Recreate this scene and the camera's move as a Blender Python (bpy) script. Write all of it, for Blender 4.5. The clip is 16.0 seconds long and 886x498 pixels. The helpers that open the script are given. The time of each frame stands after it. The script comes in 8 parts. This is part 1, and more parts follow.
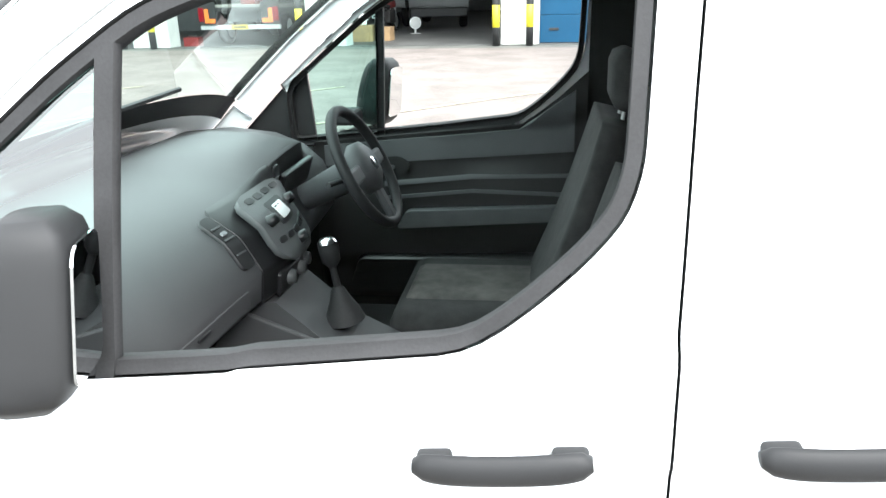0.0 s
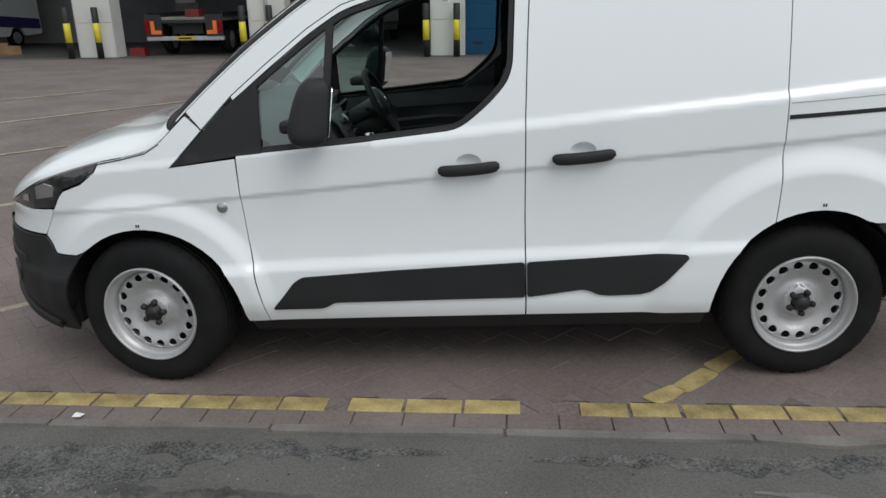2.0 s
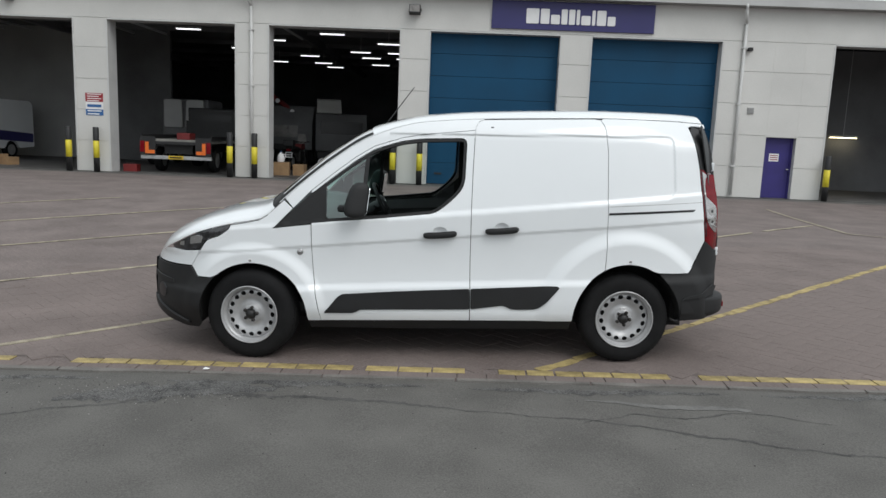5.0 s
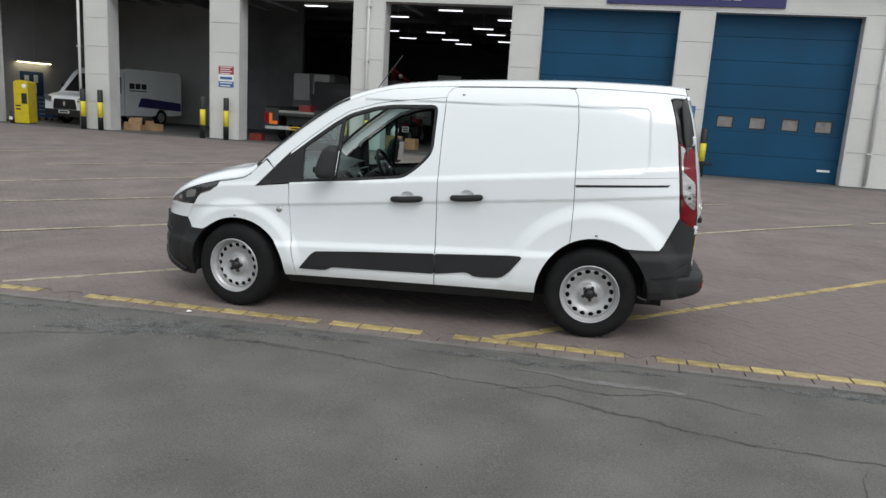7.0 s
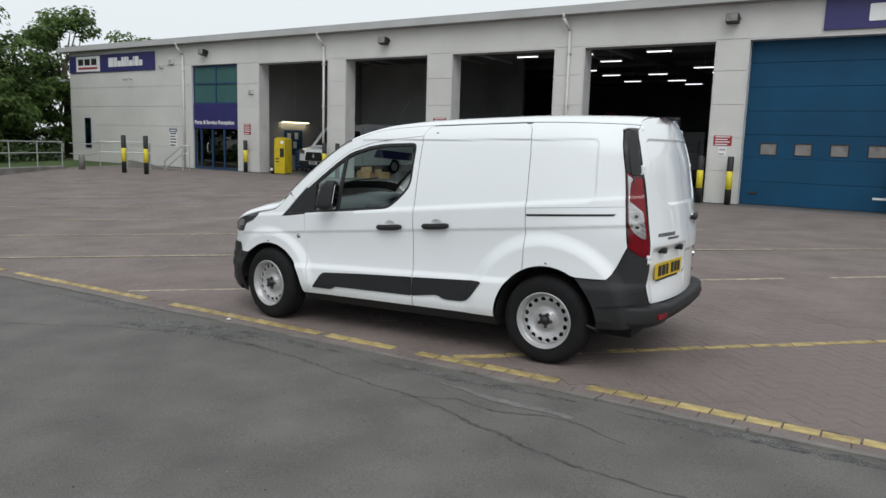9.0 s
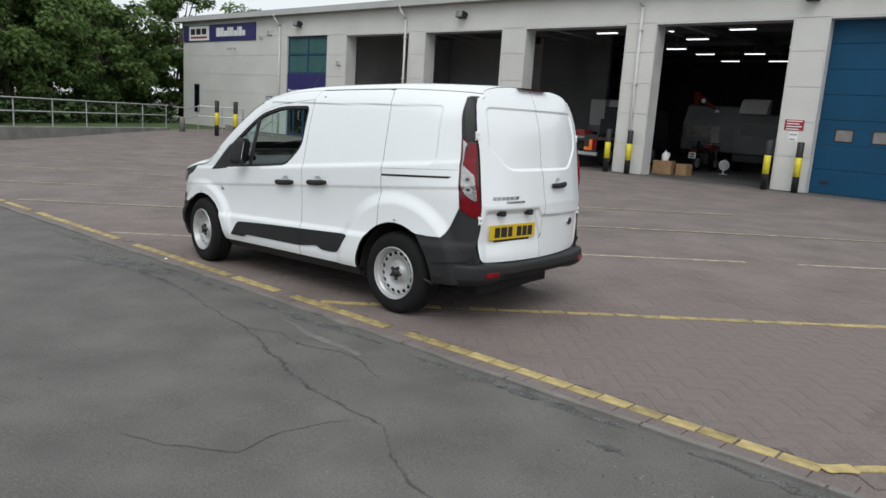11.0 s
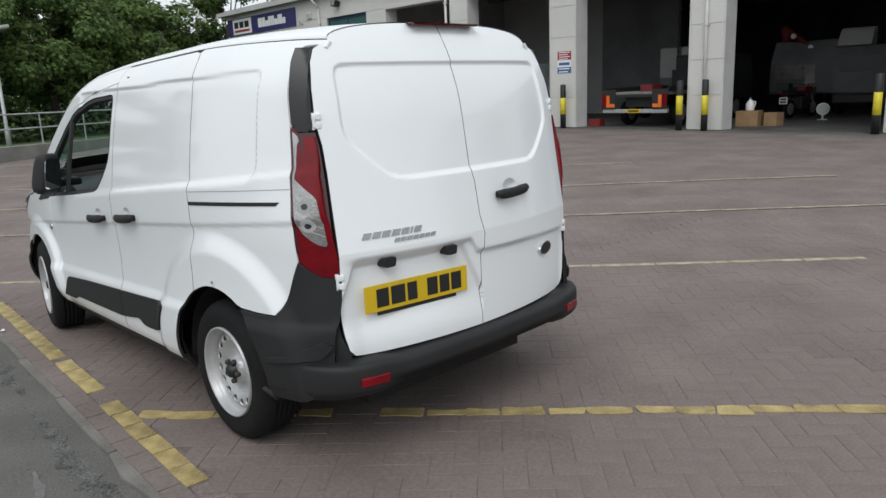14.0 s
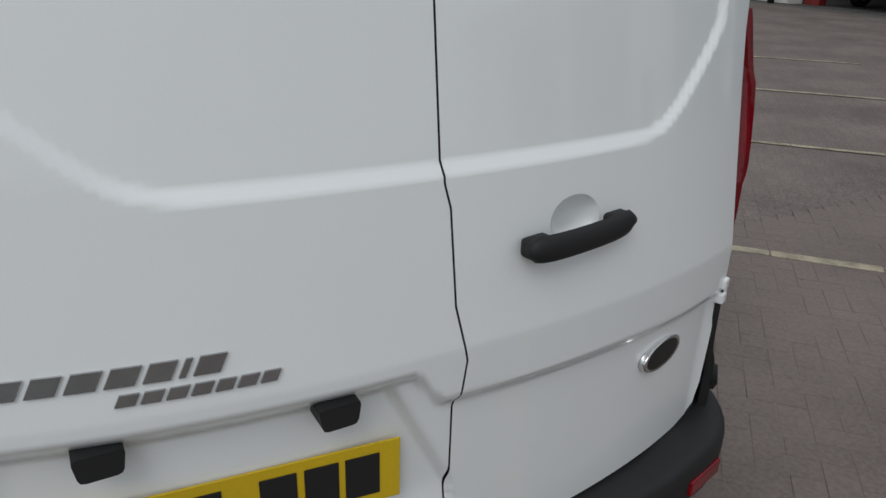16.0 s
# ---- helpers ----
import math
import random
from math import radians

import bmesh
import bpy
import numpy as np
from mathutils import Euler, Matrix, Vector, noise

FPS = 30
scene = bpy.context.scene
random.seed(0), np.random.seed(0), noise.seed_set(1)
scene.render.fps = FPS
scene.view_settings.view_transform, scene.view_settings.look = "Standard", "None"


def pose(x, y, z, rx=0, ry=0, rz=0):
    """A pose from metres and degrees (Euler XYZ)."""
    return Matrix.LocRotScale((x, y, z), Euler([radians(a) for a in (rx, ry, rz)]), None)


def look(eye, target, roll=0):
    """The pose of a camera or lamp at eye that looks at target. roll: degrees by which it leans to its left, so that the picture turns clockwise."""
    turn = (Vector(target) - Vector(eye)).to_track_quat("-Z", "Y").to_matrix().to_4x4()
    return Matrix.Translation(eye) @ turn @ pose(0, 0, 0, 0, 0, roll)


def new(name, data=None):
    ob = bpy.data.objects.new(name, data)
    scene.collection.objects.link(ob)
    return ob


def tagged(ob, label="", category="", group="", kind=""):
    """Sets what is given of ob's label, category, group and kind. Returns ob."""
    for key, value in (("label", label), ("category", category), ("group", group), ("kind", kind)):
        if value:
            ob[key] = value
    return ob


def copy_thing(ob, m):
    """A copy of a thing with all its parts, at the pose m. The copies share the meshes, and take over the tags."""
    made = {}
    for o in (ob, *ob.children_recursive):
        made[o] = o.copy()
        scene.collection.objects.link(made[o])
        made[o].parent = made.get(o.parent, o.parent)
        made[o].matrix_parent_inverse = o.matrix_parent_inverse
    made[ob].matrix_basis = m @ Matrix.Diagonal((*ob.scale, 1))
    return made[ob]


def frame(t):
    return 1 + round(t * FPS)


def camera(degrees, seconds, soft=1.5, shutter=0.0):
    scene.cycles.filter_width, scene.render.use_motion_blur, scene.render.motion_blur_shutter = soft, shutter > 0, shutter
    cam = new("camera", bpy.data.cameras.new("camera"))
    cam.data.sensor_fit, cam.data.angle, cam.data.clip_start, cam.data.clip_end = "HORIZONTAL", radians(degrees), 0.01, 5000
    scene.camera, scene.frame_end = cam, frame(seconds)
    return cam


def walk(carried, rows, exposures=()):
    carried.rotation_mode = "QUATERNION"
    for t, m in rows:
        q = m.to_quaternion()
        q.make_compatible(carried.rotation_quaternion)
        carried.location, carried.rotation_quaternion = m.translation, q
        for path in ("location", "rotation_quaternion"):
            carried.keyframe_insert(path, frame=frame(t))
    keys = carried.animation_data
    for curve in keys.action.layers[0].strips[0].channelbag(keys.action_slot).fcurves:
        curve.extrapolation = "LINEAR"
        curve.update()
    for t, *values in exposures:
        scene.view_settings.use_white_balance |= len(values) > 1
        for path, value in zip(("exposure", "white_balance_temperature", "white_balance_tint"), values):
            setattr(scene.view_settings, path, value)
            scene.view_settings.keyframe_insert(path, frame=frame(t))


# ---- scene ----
cam = camera(63, 16.0)
PATH = [
    (0, (1.42, -0.826, 1.492), (1.069, 1.021, 0.808), -1.40),
    (0.5, (1.486, -1.291, 1.481), (1.276, 0.597, 0.856), -1.80),
    (1, (1.476, -1.808, 1.479), (1.454, 0.092, 0.855), -1.99),
    (1.5, (1.488, -2.291, 1.466), (1.36, -0.389, 0.862), -1.08),
    (2, (1.467, -2.739, 1.511), (1.308, -0.854, 0.861), -0.70),
    (2.5, (1.402, -3.205, 1.543), (1.314, -1.291, 0.971), -0.44),
    (3, (1.4, -3.69, 1.566), (1.287, -1.74, 1.137), 2.53),
    (3.5, (1.381, -4.138, 1.59), (1.363, -2.164, 1.272), 2.52),
    (6, (1.745, -5.237, 1.562), (1.64, -3.263, 1.255), 1.35),
    (6.5, (2.167, -5.207, 1.53), (1.872, -3.285, 1.064), 1.01),
    (7, (2.699, -5.026, 1.558), (2.288, -3.106, 1.177), 3.60),
    (7.5, (3.267, -5.015, 1.618), (2.633, -3.141, 1.33), 4.56),
    (8, (3.805, -4.828, 1.574), (3.028, -3.015, 1.244), 3.72),
    (8.5, (4.37, -4.792, 1.604), (3.481, -3.019, 1.348), 3.18),
    (9, (4.83, -4.646, 1.582), (3.759, -2.982, 1.293), 1.74),
    (11.5, (6.786, -3.617, 1.583), (5.424, -2.193, 1.239), 2.20),
    (12, (6.742, -3.354, 1.561), (5.325, -1.985, 1.215), -1.46),
    (12.5, (6.584, -2.866, 1.551), (5.242, -1.506, 0.96), -1.88),
    (13, (6.322, -2.275, 1.584), (4.899, -0.939, 1.148), -2.47),
    (13.5, (5.948, -1.746, 1.561), (4.484, -0.431, 1.204), -1.07),
    (14, (5.656, -1.222, 1.553), (4.187, 0.062, 1.114), -2.29),
    (14.5, (5.213, -0.77, 1.532), (3.656, 0.395, 1.064), -1.64),
    (15, (4.898, -0.336, 1.529), (3.402, 0.832, 0.899), -1.70),
    (15.5, (4.621, 0.111, 1.51), (2.97, 0.999, 0.814), -0.49),
    (16, (4.236, 0.481, 1.502), (2.626, 1.353, 0.697), 2.34),
]
EXPOSURES = [(0.0, 2.58), (0.2, 1.5), (0.5, 0.2), (1.0, -0.45), (1.5, -0.42), (2.0, -0.2), (2.5, -0.02), (3.5, -0.12), (6.0, 0.0), (7.0, 0.04), (7.5, -0.06), (8.5, -0.1), (9.0, -0.08), (11.5, 0.06), (12.5, 0.22), (13.0, 0.12), (13.5, 0.0), (14.0, -0.05), (14.5, -0.1), (15.0, -0.25), (15.5, -0.4), (16.0, -0.68)]
walk(cam, [(t, look(eye, target, roll)) for t, eye, target, roll in PATH], EXPOSURES)

# ---- daylight: a bright overcast sky ----
world = bpy.data.worlds.new("overcast_sky")
scene.world = world
world.use_nodes = True
_nt = world.node_tree
_nt.nodes.clear()
_sky = _nt.nodes.new("ShaderNodeTexSky")
_sky.sky_type = "NISHITA"
_sky.sun_disc = False
_sky.sun_elevation, _sky.sun_rotation = radians(50), radians(140)
_sky.air_density, _sky.dust_density, _sky.ozone_density = 1.0, 6.0, 1.0
_pale = _nt.nodes.new("ShaderNodeHueSaturation")
_pale.inputs["Saturation"].default_value = 0.16
_mix = _nt.nodes.new("ShaderNodeMixRGB")
_mix.inputs["Fac"].default_value = 0.84
_mix.inputs["Color2"].default_value = (8.35, 8.95, 9.35, 1)
_bg = _nt.nodes.new("ShaderNodeBackground")
_bg.inputs["Strength"].default_value = 0.115
_out = _nt.nodes.new("ShaderNodeOutputWorld")
_nt.links.new(_sky.outputs[0], _pale.inputs["Color"])
_nt.links.new(_pale.outputs[0], _mix.inputs["Color1"])
_nt.links.new(_mix.outputs[0], _bg.inputs["Color"])
_nt.links.new(_bg.outputs[0], _out.inputs["Surface"])
_sd = bpy.data.lights.new("sun", "SUN")
_sd.energy, _sd.angle, _sd.color = 1.1, radians(35), (1.0, 0.99, 0.975)
sun = new("sun", _sd)
sun.rotation_euler = (radians(40), 0, radians(40))


# ---- materials ----
def material(name, col, rough=0.5, metal=0.0, var=0.12, scale=3.0, fine=40.0, bump=0.1, bdist=0.002, coat=0.0, col2=None, spec=0.5, island=0.0, obrand=0.0, stretch=None, grain=0.5):
    m = bpy.data.materials.new(name)
    m.use_nodes = True
    nt = m.node_tree
    b = nt.nodes["Principled BSDF"]
    b.inputs["Roughness"].default_value = rough
    b.inputs["Metallic"].default_value = metal
    b.inputs["Specular IOR Level"].default_value = spec
    if coat:
        b.inputs["Coat Weight"].default_value = coat
        b.inputs["Coat Roughness"].default_value = 0.06
    tc = nt.nodes.new("ShaderNodeTexCoord")
    src = tc.outputs["Object"]
    if stretch:
        mp = nt.nodes.new("ShaderNodeMapping")
        mp.inputs["Scale"].default_value = stretch
        nt.links.new(src, mp.inputs[0])
        src = mp.outputs[0]
    n1 = nt.nodes.new("ShaderNodeTexNoise")
    n1.inputs["Scale"].default_value = scale
    n1.inputs["Detail"].default_value = 6
    n2 = nt.nodes.new("ShaderNodeTexNoise")
    n2.inputs["Scale"].default_value = fine
    n2.inputs["Detail"].default_value = 4
    nt.links.new(src, n1.inputs["Vector"])
    nt.links.new(src, n2.inputs["Vector"])
    add = nt.nodes.new("ShaderNodeMath")
    add.operation = "ADD"
    nt.links.new(n1.outputs["Fac"], add.inputs[0])
    half = nt.nodes.new("ShaderNodeMath")
    half.operation = "MULTIPLY_ADD"
    half.inputs[1].default_value, half.inputs[2].default_value = grain, -grain / 2
    nt.links.new(n2.outputs["Fac"], half.inputs[0])
    nt.links.new(half.outputs[0], add.inputs[1])
    fac = add.outputs[0]
    if island or obrand:
        geo = nt.nodes.new("ShaderNodeNewGeometry" if island else "ShaderNodeObjectInfo")
        rnd = geo.outputs["Random Per Island" if island else "Random"]
        ma = nt.nodes.new("ShaderNodeMath")
        ma.operation = "MULTIPLY_ADD"
        ma.inputs[1].default_value = (island or obrand)
        ma.inputs[2].default_value = -(island or obrand) / 2
        nt.links.new(rnd, ma.inputs[0])
        a2 = nt.nodes.new("ShaderNodeMath")
        a2.operation = "ADD"
        nt.links.new(fac, a2.inputs[0])
        nt.links.new(ma.outputs[0], a2.inputs[1])
        fac = a2.outputs[0]
    ramp = nt.nodes.new("ShaderNodeValToRGB")
    lo = [max(0, c * (1 - 2 * var)) for c in col]
    hi = [min(1, c * (1 + 2 * var)) for c in (col2 or col)]
    ramp.color_ramp.elements[0].position, ramp.color_ramp.elements[1].position = 0.2, 0.8
    ramp.color_ramp.elements[0].color, ramp.color_ramp.elements[1].color = (*lo, 1), (*hi, 1)
    nt.links.new(fac, ramp.inputs[0])
    nt.links.new(ramp.outputs[0], b.inputs["Base Color"])
    if rough > 0.15:
        rr = nt.nodes.new("ShaderNodeMapRange")
        rr.inputs["To Min"].default_value, rr.inputs["To Max"].default_value = max(0.02, rough - 0.1), min(1, rough + 0.1)
        nt.links.new(n1.outputs["Fac"], rr.inputs["Value"])
        nt.links.new(rr.outputs[0], b.inputs["Roughness"])
    if bump:
        bp = nt.nodes.new("ShaderNodeBump")
        bp.inputs["Strength"].default_value, bp.inputs["Distance"].default_value = bump, bdist
        nt.links.new(n2.outputs["Fac"], bp.inputs["Height"])
        nt.links.new(bp.outputs[0], b.inputs["Normal"])
    return m


def glass(name, tint=(0.85, 0.93, 0.9), gloss=0.06, rough=0.01):
    """Thin pane: tinted see-through mixed with a mirror by Fresnel."""
    m = bpy.data.materials.new(name)
    m.use_nodes = True
    nt = m.node_tree
    nt.nodes.clear()
    out = nt.nodes.new("ShaderNodeOutputMaterial")
    mix = nt.nodes.new("ShaderNodeMixShader")
    tr = nt.nodes.new("ShaderNodeBsdfTransparent")
    tr.inputs[0].default_value = (*tint, 1)
    gl = nt.nodes.new("ShaderNodeBsdfGlossy")
    gl.inputs["Roughness"].default_value = rough
    fr = nt.nodes.new("ShaderNodeFresnel")
    fr.inputs[0].default_value = 1.0 + gloss * 8
    nt.links.new(fr.outputs[0], mix.inputs[0])
    nt.links.new(tr.outputs[0], mix.inputs[1])
    nt.links.new(gl.outputs[0], mix.inputs[2])
    nt.links.new(mix.outputs[0], out.inputs[0])
    return m


def lamp_glow(name, col, power):
    m = bpy.data.materials.new(name)
    m.use_nodes = True
    b = m.node_tree.nodes["Principled BSDF"]
    b.inputs["Base Color"].default_value = (*col, 1)
    b.inputs["Emission Color"].default_value = (*col, 1)
    b.inputs["Emission Strength"].default_value = power
    return m


M_PAINT = material("white_car_paint", (0.81, 0.835, 0.85), 0.32, var=0.012, scale=1.5, fine=300, bump=0.012, bdist=0.0004, coat=1.0)
M_BLACKPL = material("black_moulded_plastic", (0.017, 0.0172, 0.018), 0.60, spec=0.35, var=0.12, scale=5, fine=900, bump=0.25, bdist=0.0006)
M_GLOSSBLK = material("gloss_black_trim", (0.012, 0.012, 0.013), 0.34, var=0.05, bump=0)
M_RUBBER = material("black_rubber", (0.018, 0.018, 0.019), 0.75, var=0.25, scale=12, fine=200, bump=0.2)
M_UNDER = material("dark_underbody", (0.010, 0.010, 0.010), 0.9, var=0.2, bump=0)
M_TYRE = material("tyre_rubber", (0.0085, 0.0085, 0.009), 0.82, spec=0.25, var=0.3, scale=9, fine=140, bump=0.25)
M_STEEL = material("silver_painted_steel", (0.44, 0.44, 0.445), 0.36, metal=0.35, var=0.08, scale=14, fine=160, bump=0.05)
M_RUST = material("dull_bolt_steel", (0.05, 0.046, 0.044), 0.6, metal=0.6, var=0.4, scale=60, bump=0.1)
M_CHROME = material("chrome", (0.75, 0.75, 0.76), 0.12, metal=1.0, var=0.03, bump=0)
M_BADGE = material("grey_chrome_lettering", (0.40, 0.40, 0.41), 0.25, metal=0.9, var=0.1, bump=0)
M_REDLENS = material("red_lamp_lens", (0.165, 0.002, 0.007), 0.10, var=0.20, scale=7, fine=90, bump=0.12, coat=0.15, spec=0.35)
M_DARKRED = material("dark_red_lens_edge", (0.05, 0.002, 0.005), 0.12, var=0.1, bump=0, coat=0.5)
M_CLEARLENS = material("clear_lamp_lens", (0.44, 0.43, 0.43), 0.12, metal=0.75, var=0.15, scale=16, fine=110, bump=0.5, coat=1.0)
M_DARKLENS = material("dark_lamp_housing", (0.030, 0.030, 0.033), 0.2, metal=0.2, var=0.5, scale=20, bump=0.1, coat=1.0)
M_PLATE = material("yellow_number_plate", (0.62, 0.42, 0.012), 0.35, var=0.05, scale=4, fine=200, bump=0.03)
M_INK = material("black_ink", (0.012, 0.012, 0.012), 0.5, var=0.1, bump=0)
M_DASH = material("grained_dashboard_plastic", (0.062, 0.064, 0.067), 0.55, var=0.1, scale=4, fine=700, bump=0.3, bdist=0.0008)
M_DASHLIGHT = material("grey_switch_plastic", (0.20, 0.21, 0.22), 0.4, var=0.1, scale=10, bump=0.05)
M_CLOTH = material("dark_seat_cloth", (0.028, 0.027, 0.027), 0.95, var=0.25, scale=20, fine=600, bump=0.5, bdist=0.001)
M_CLOTH2 = material("grey_seat_insert_cloth", (0.075, 0.070, 0.066), 0.95, var=0.25, scale=20, fine=600, bump=0.5, bdist=0.001)
M_MIRROR = bpy.data.materials.new("mirror_glass")
M_MIRROR.use_nodes = True
_b = M_MIRROR.node_tree.nodes["Principled BSDF"]
_b.inputs["Base Color"].default_value, _b.inputs["Metallic"].default_value, _b.inputs["Roughness"].default_value = (0.85, 0.87, 0.88, 1), 1.0, 0.02
M_GLASS = glass("clear_window_glass", (0.90, 0.95, 0.93))
M_QUARTER = glass("teal_tinted_side_glass", (0.50, 0.78, 0.71), gloss=0.16)
M_SCREEN = glass("green_tinted_screen_glass", (0.76, 0.93, 0.88), gloss=0.072)
M_BLDGLASS = glass("dark_shop_glass", (0.16, 0.30, 0.32), gloss=0.28)

# opaque teal tint, with the reflected sky and trees put into its colour
M_TEALREFL = material("teal_solar_glass", (0.060, 0.135, 0.135), 0.05, var=0.06, scale=1, bump=0, coat=0.6)
M_ASPHALT = material("worn_asphalt", (0.0955, 0.0910, 0.0845), 0.9, var=0.11, scale=1.9, fine=110, bump=0.26, bdist=0.004, col2=(0.118, 0.1135, 0.1055), grain=1.2)
M_PAVE = material("red_grey_block_paving", (0.160, 0.128, 0.118), 0.88, var=0.14, scale=1.1, fine=60, bump=0.35, bdist=0.003, col2=(0.182, 0.151, 0.141), grain=1.4)
M_BLOCK = material("single_paving_block", (0.158, 0.125, 0.114), 0.88, var=0.12, scale=1.3, fine=60, bump=0.16, bdist=0.003, col2=(0.174, 0.142, 0.131), island=0.05, grain=0.8)
M_BLOCKO = material("single_paving_block_near", (0.158, 0.125, 0.114), 0.88, var=0.12, scale=1.3, fine=60, bump=0.16, bdist=0.003, col2=(0.174, 0.142, 0.131), obrand=0.05, grain=0.8)
M_JOINT = material("sandy_joint_filling", (0.158, 0.129, 0.119), 0.95, var=0.2, scale=3, fine=90, bump=0.4, bdist=0.004)
M_KERB = material("grey_concrete_kerb", (0.165, 0.155, 0.143), 0.9, var=0.2, scale=4, fine=80, bump=0.4, bdist=0.003, island=0.2)
M_YELLOW = material("worn_yellow_road_paint", (0.36, 0.280, 0.120), 0.75, var=0.26, scale=10, fine=90, bump=0.3, bdist=0.002, obrand=0.25)
M_CREAM = material("faded_cream_road_paint", (0.33, 0.29, 0.215), 0.8, var=0.3, scale=8, fine=70, bump=0.2)
M_CLAD = material("off_white_cladding_panel", (0.60, 0.595, 0.57), 0.55, var=0.05, scale=0.7, fine=30, bump=0.04, obrand=0.1)
M_TRIM = material("pale_grey_steel_trim", (0.56, 0.56, 0.55), 0.45, var=0.06, scale=2, bump=0.03)
M_GUTTER = material("grey_roof_gutter", (0.36, 0.36, 0.355), 0.5, var=0.08, scale=1, bump=0.03)
M_ROLLER = material("blue_sectional_door", (0.004, 0.056, 0.122), 0.55, spec=0.25, var=0.10, scale=0.8, fine=25, bump=0.03)
M_PANE = material("dusty_plastic_pane", (0.20, 0.19, 0.18), 0.3, var=0.2, scale=4, bump=0.05)
M_PURPLE = material("dark_blue_steel_door", (0.030, 0.022, 0.16), 0.5, var=0.1, scale=2, bump=0.03)
M_NAVY = material("navy_sign_face", (0.032, 0.030, 0.135), 0.45, var=0.06, scale=1.5, bump=0.0)
M_SIGNW = material("white_sign_face", (0.78, 0.78, 0.78), 0.45, var=0.03, bump=0)
M_SIGNR = material("red_sign_print", (0.30, 0.02, 0.03), 0.5, var=0.05, bump=0)
M_SIGNB = material("blue_sign_print", (0.03, 0.12, 0.32), 0.5, var=0.05, bump=0)
M_BOLY = material("yellow_band_paint", (0.62, 0.52, 0.03), 0.5, var=0.12, scale=6, bump=0.05)
M_BOLK = material("black_post_paint", (0.015, 0.015, 0.016), 0.55, var=0.2, scale=6, bump=0.1)
M_GALV = material("galvanised_rail", (0.42, 0.43, 0.43), 0.45, metal=0.5, var=0.12, scale=6, bump=0.05)
M_CONC = material("weathered_concrete", (0.20, 0.195, 0.18), 0.92, var=0.2, scale=1.5, fine=50, bump=0.3, bdist=0.004)
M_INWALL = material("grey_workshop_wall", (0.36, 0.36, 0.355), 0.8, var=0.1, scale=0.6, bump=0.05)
# dark tone shared by the linings, raised doors and lorry cabs
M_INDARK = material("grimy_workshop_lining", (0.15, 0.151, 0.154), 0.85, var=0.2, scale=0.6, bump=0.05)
M_INFLOOR = material("oily_workshop_floor", (0.085, 0.083, 0.081), 0.6, var=0.3, scale=0.9, bump=0.1)
M_ORANGE = material("orange_marker", (0.75, 0.16, 0.02), 0.4, var=0.08, bump=0)
M_MACHY = material("yellow_machine_paint", (0.55, 0.42, 0.015), 0.45, var=0.12, scale=4, bump=0.04)
M_MACHB = material("blue_machine_paint", (0.015, 0.05, 0.12), 0.5, var=0.12, scale=4, bump=0.04)
M_MACHR = material("red_machine_paint", (0.16, 0.014, 0.014), 0.5, var=0.12, scale=4, bump=0.04)
M_CARD = material("brown_cardboard", (0.30, 0.19, 0.10), 0.85, var=0.12, scale=5, bump=0.05)
M_BARK = material("brown_grey_bark", (0.075, 0.060, 0.045), 0.95, var=0.3, scale=3, fine=30, bump=0.6, bdist=0.02)
M_LEAF = material("maple_green_leaves", (0.084, 0.140, 0.040), 0.6, var=0.30, scale=0.25, fine=2, bump=0, island=0.5, spec=0.15, col2=(0.130, 0.200, 0.065))
# darker copy of the leaves, with the trees' shade in its colour
M_SHADELEAF = material("dark_ivy_leaves", (0.030, 0.050, 0.018), 0.6, var=0.3, scale=0.4, fine=2, bump=0, island=0.5, spec=0.2, col2=(0.045, 0.075, 0.026))
_nt = M_LEAF.node_tree                                   # leaves let a part of the light through
_mix, _tl = _nt.nodes.new("ShaderNodeMixShader"), _nt.nodes.new("ShaderNodeBsdfTranslucent")
_pb = _nt.nodes["Principled BSDF"]
_nt.links.new(_pb.inputs["Base Color"].links[0].from_socket, _tl.inputs[0])
_mix.inputs[0].default_value = 0.45
_nt.links.new(_pb.outputs[0], _mix.inputs[1])
_nt.links.new(_tl.outputs[0], _mix.inputs[2])
_nt.links.new(_mix.outputs[0], _nt.nodes["Material Output"].inputs[0])
M_GRASS = material("rough_grass", (0.05, 0.085, 0.02), 0.9, var=0.35, scale=0.4, fine=12, bump=0.3, bdist=0.03)
M_TUBE = lamp_glow("lit_lamp_tube", (1.0, 0.86, 0.55), 6.0)
M_LAMPW = lamp_glow("lit_high_bay_lamp", (0.95, 0.97, 1.0), 2.0)


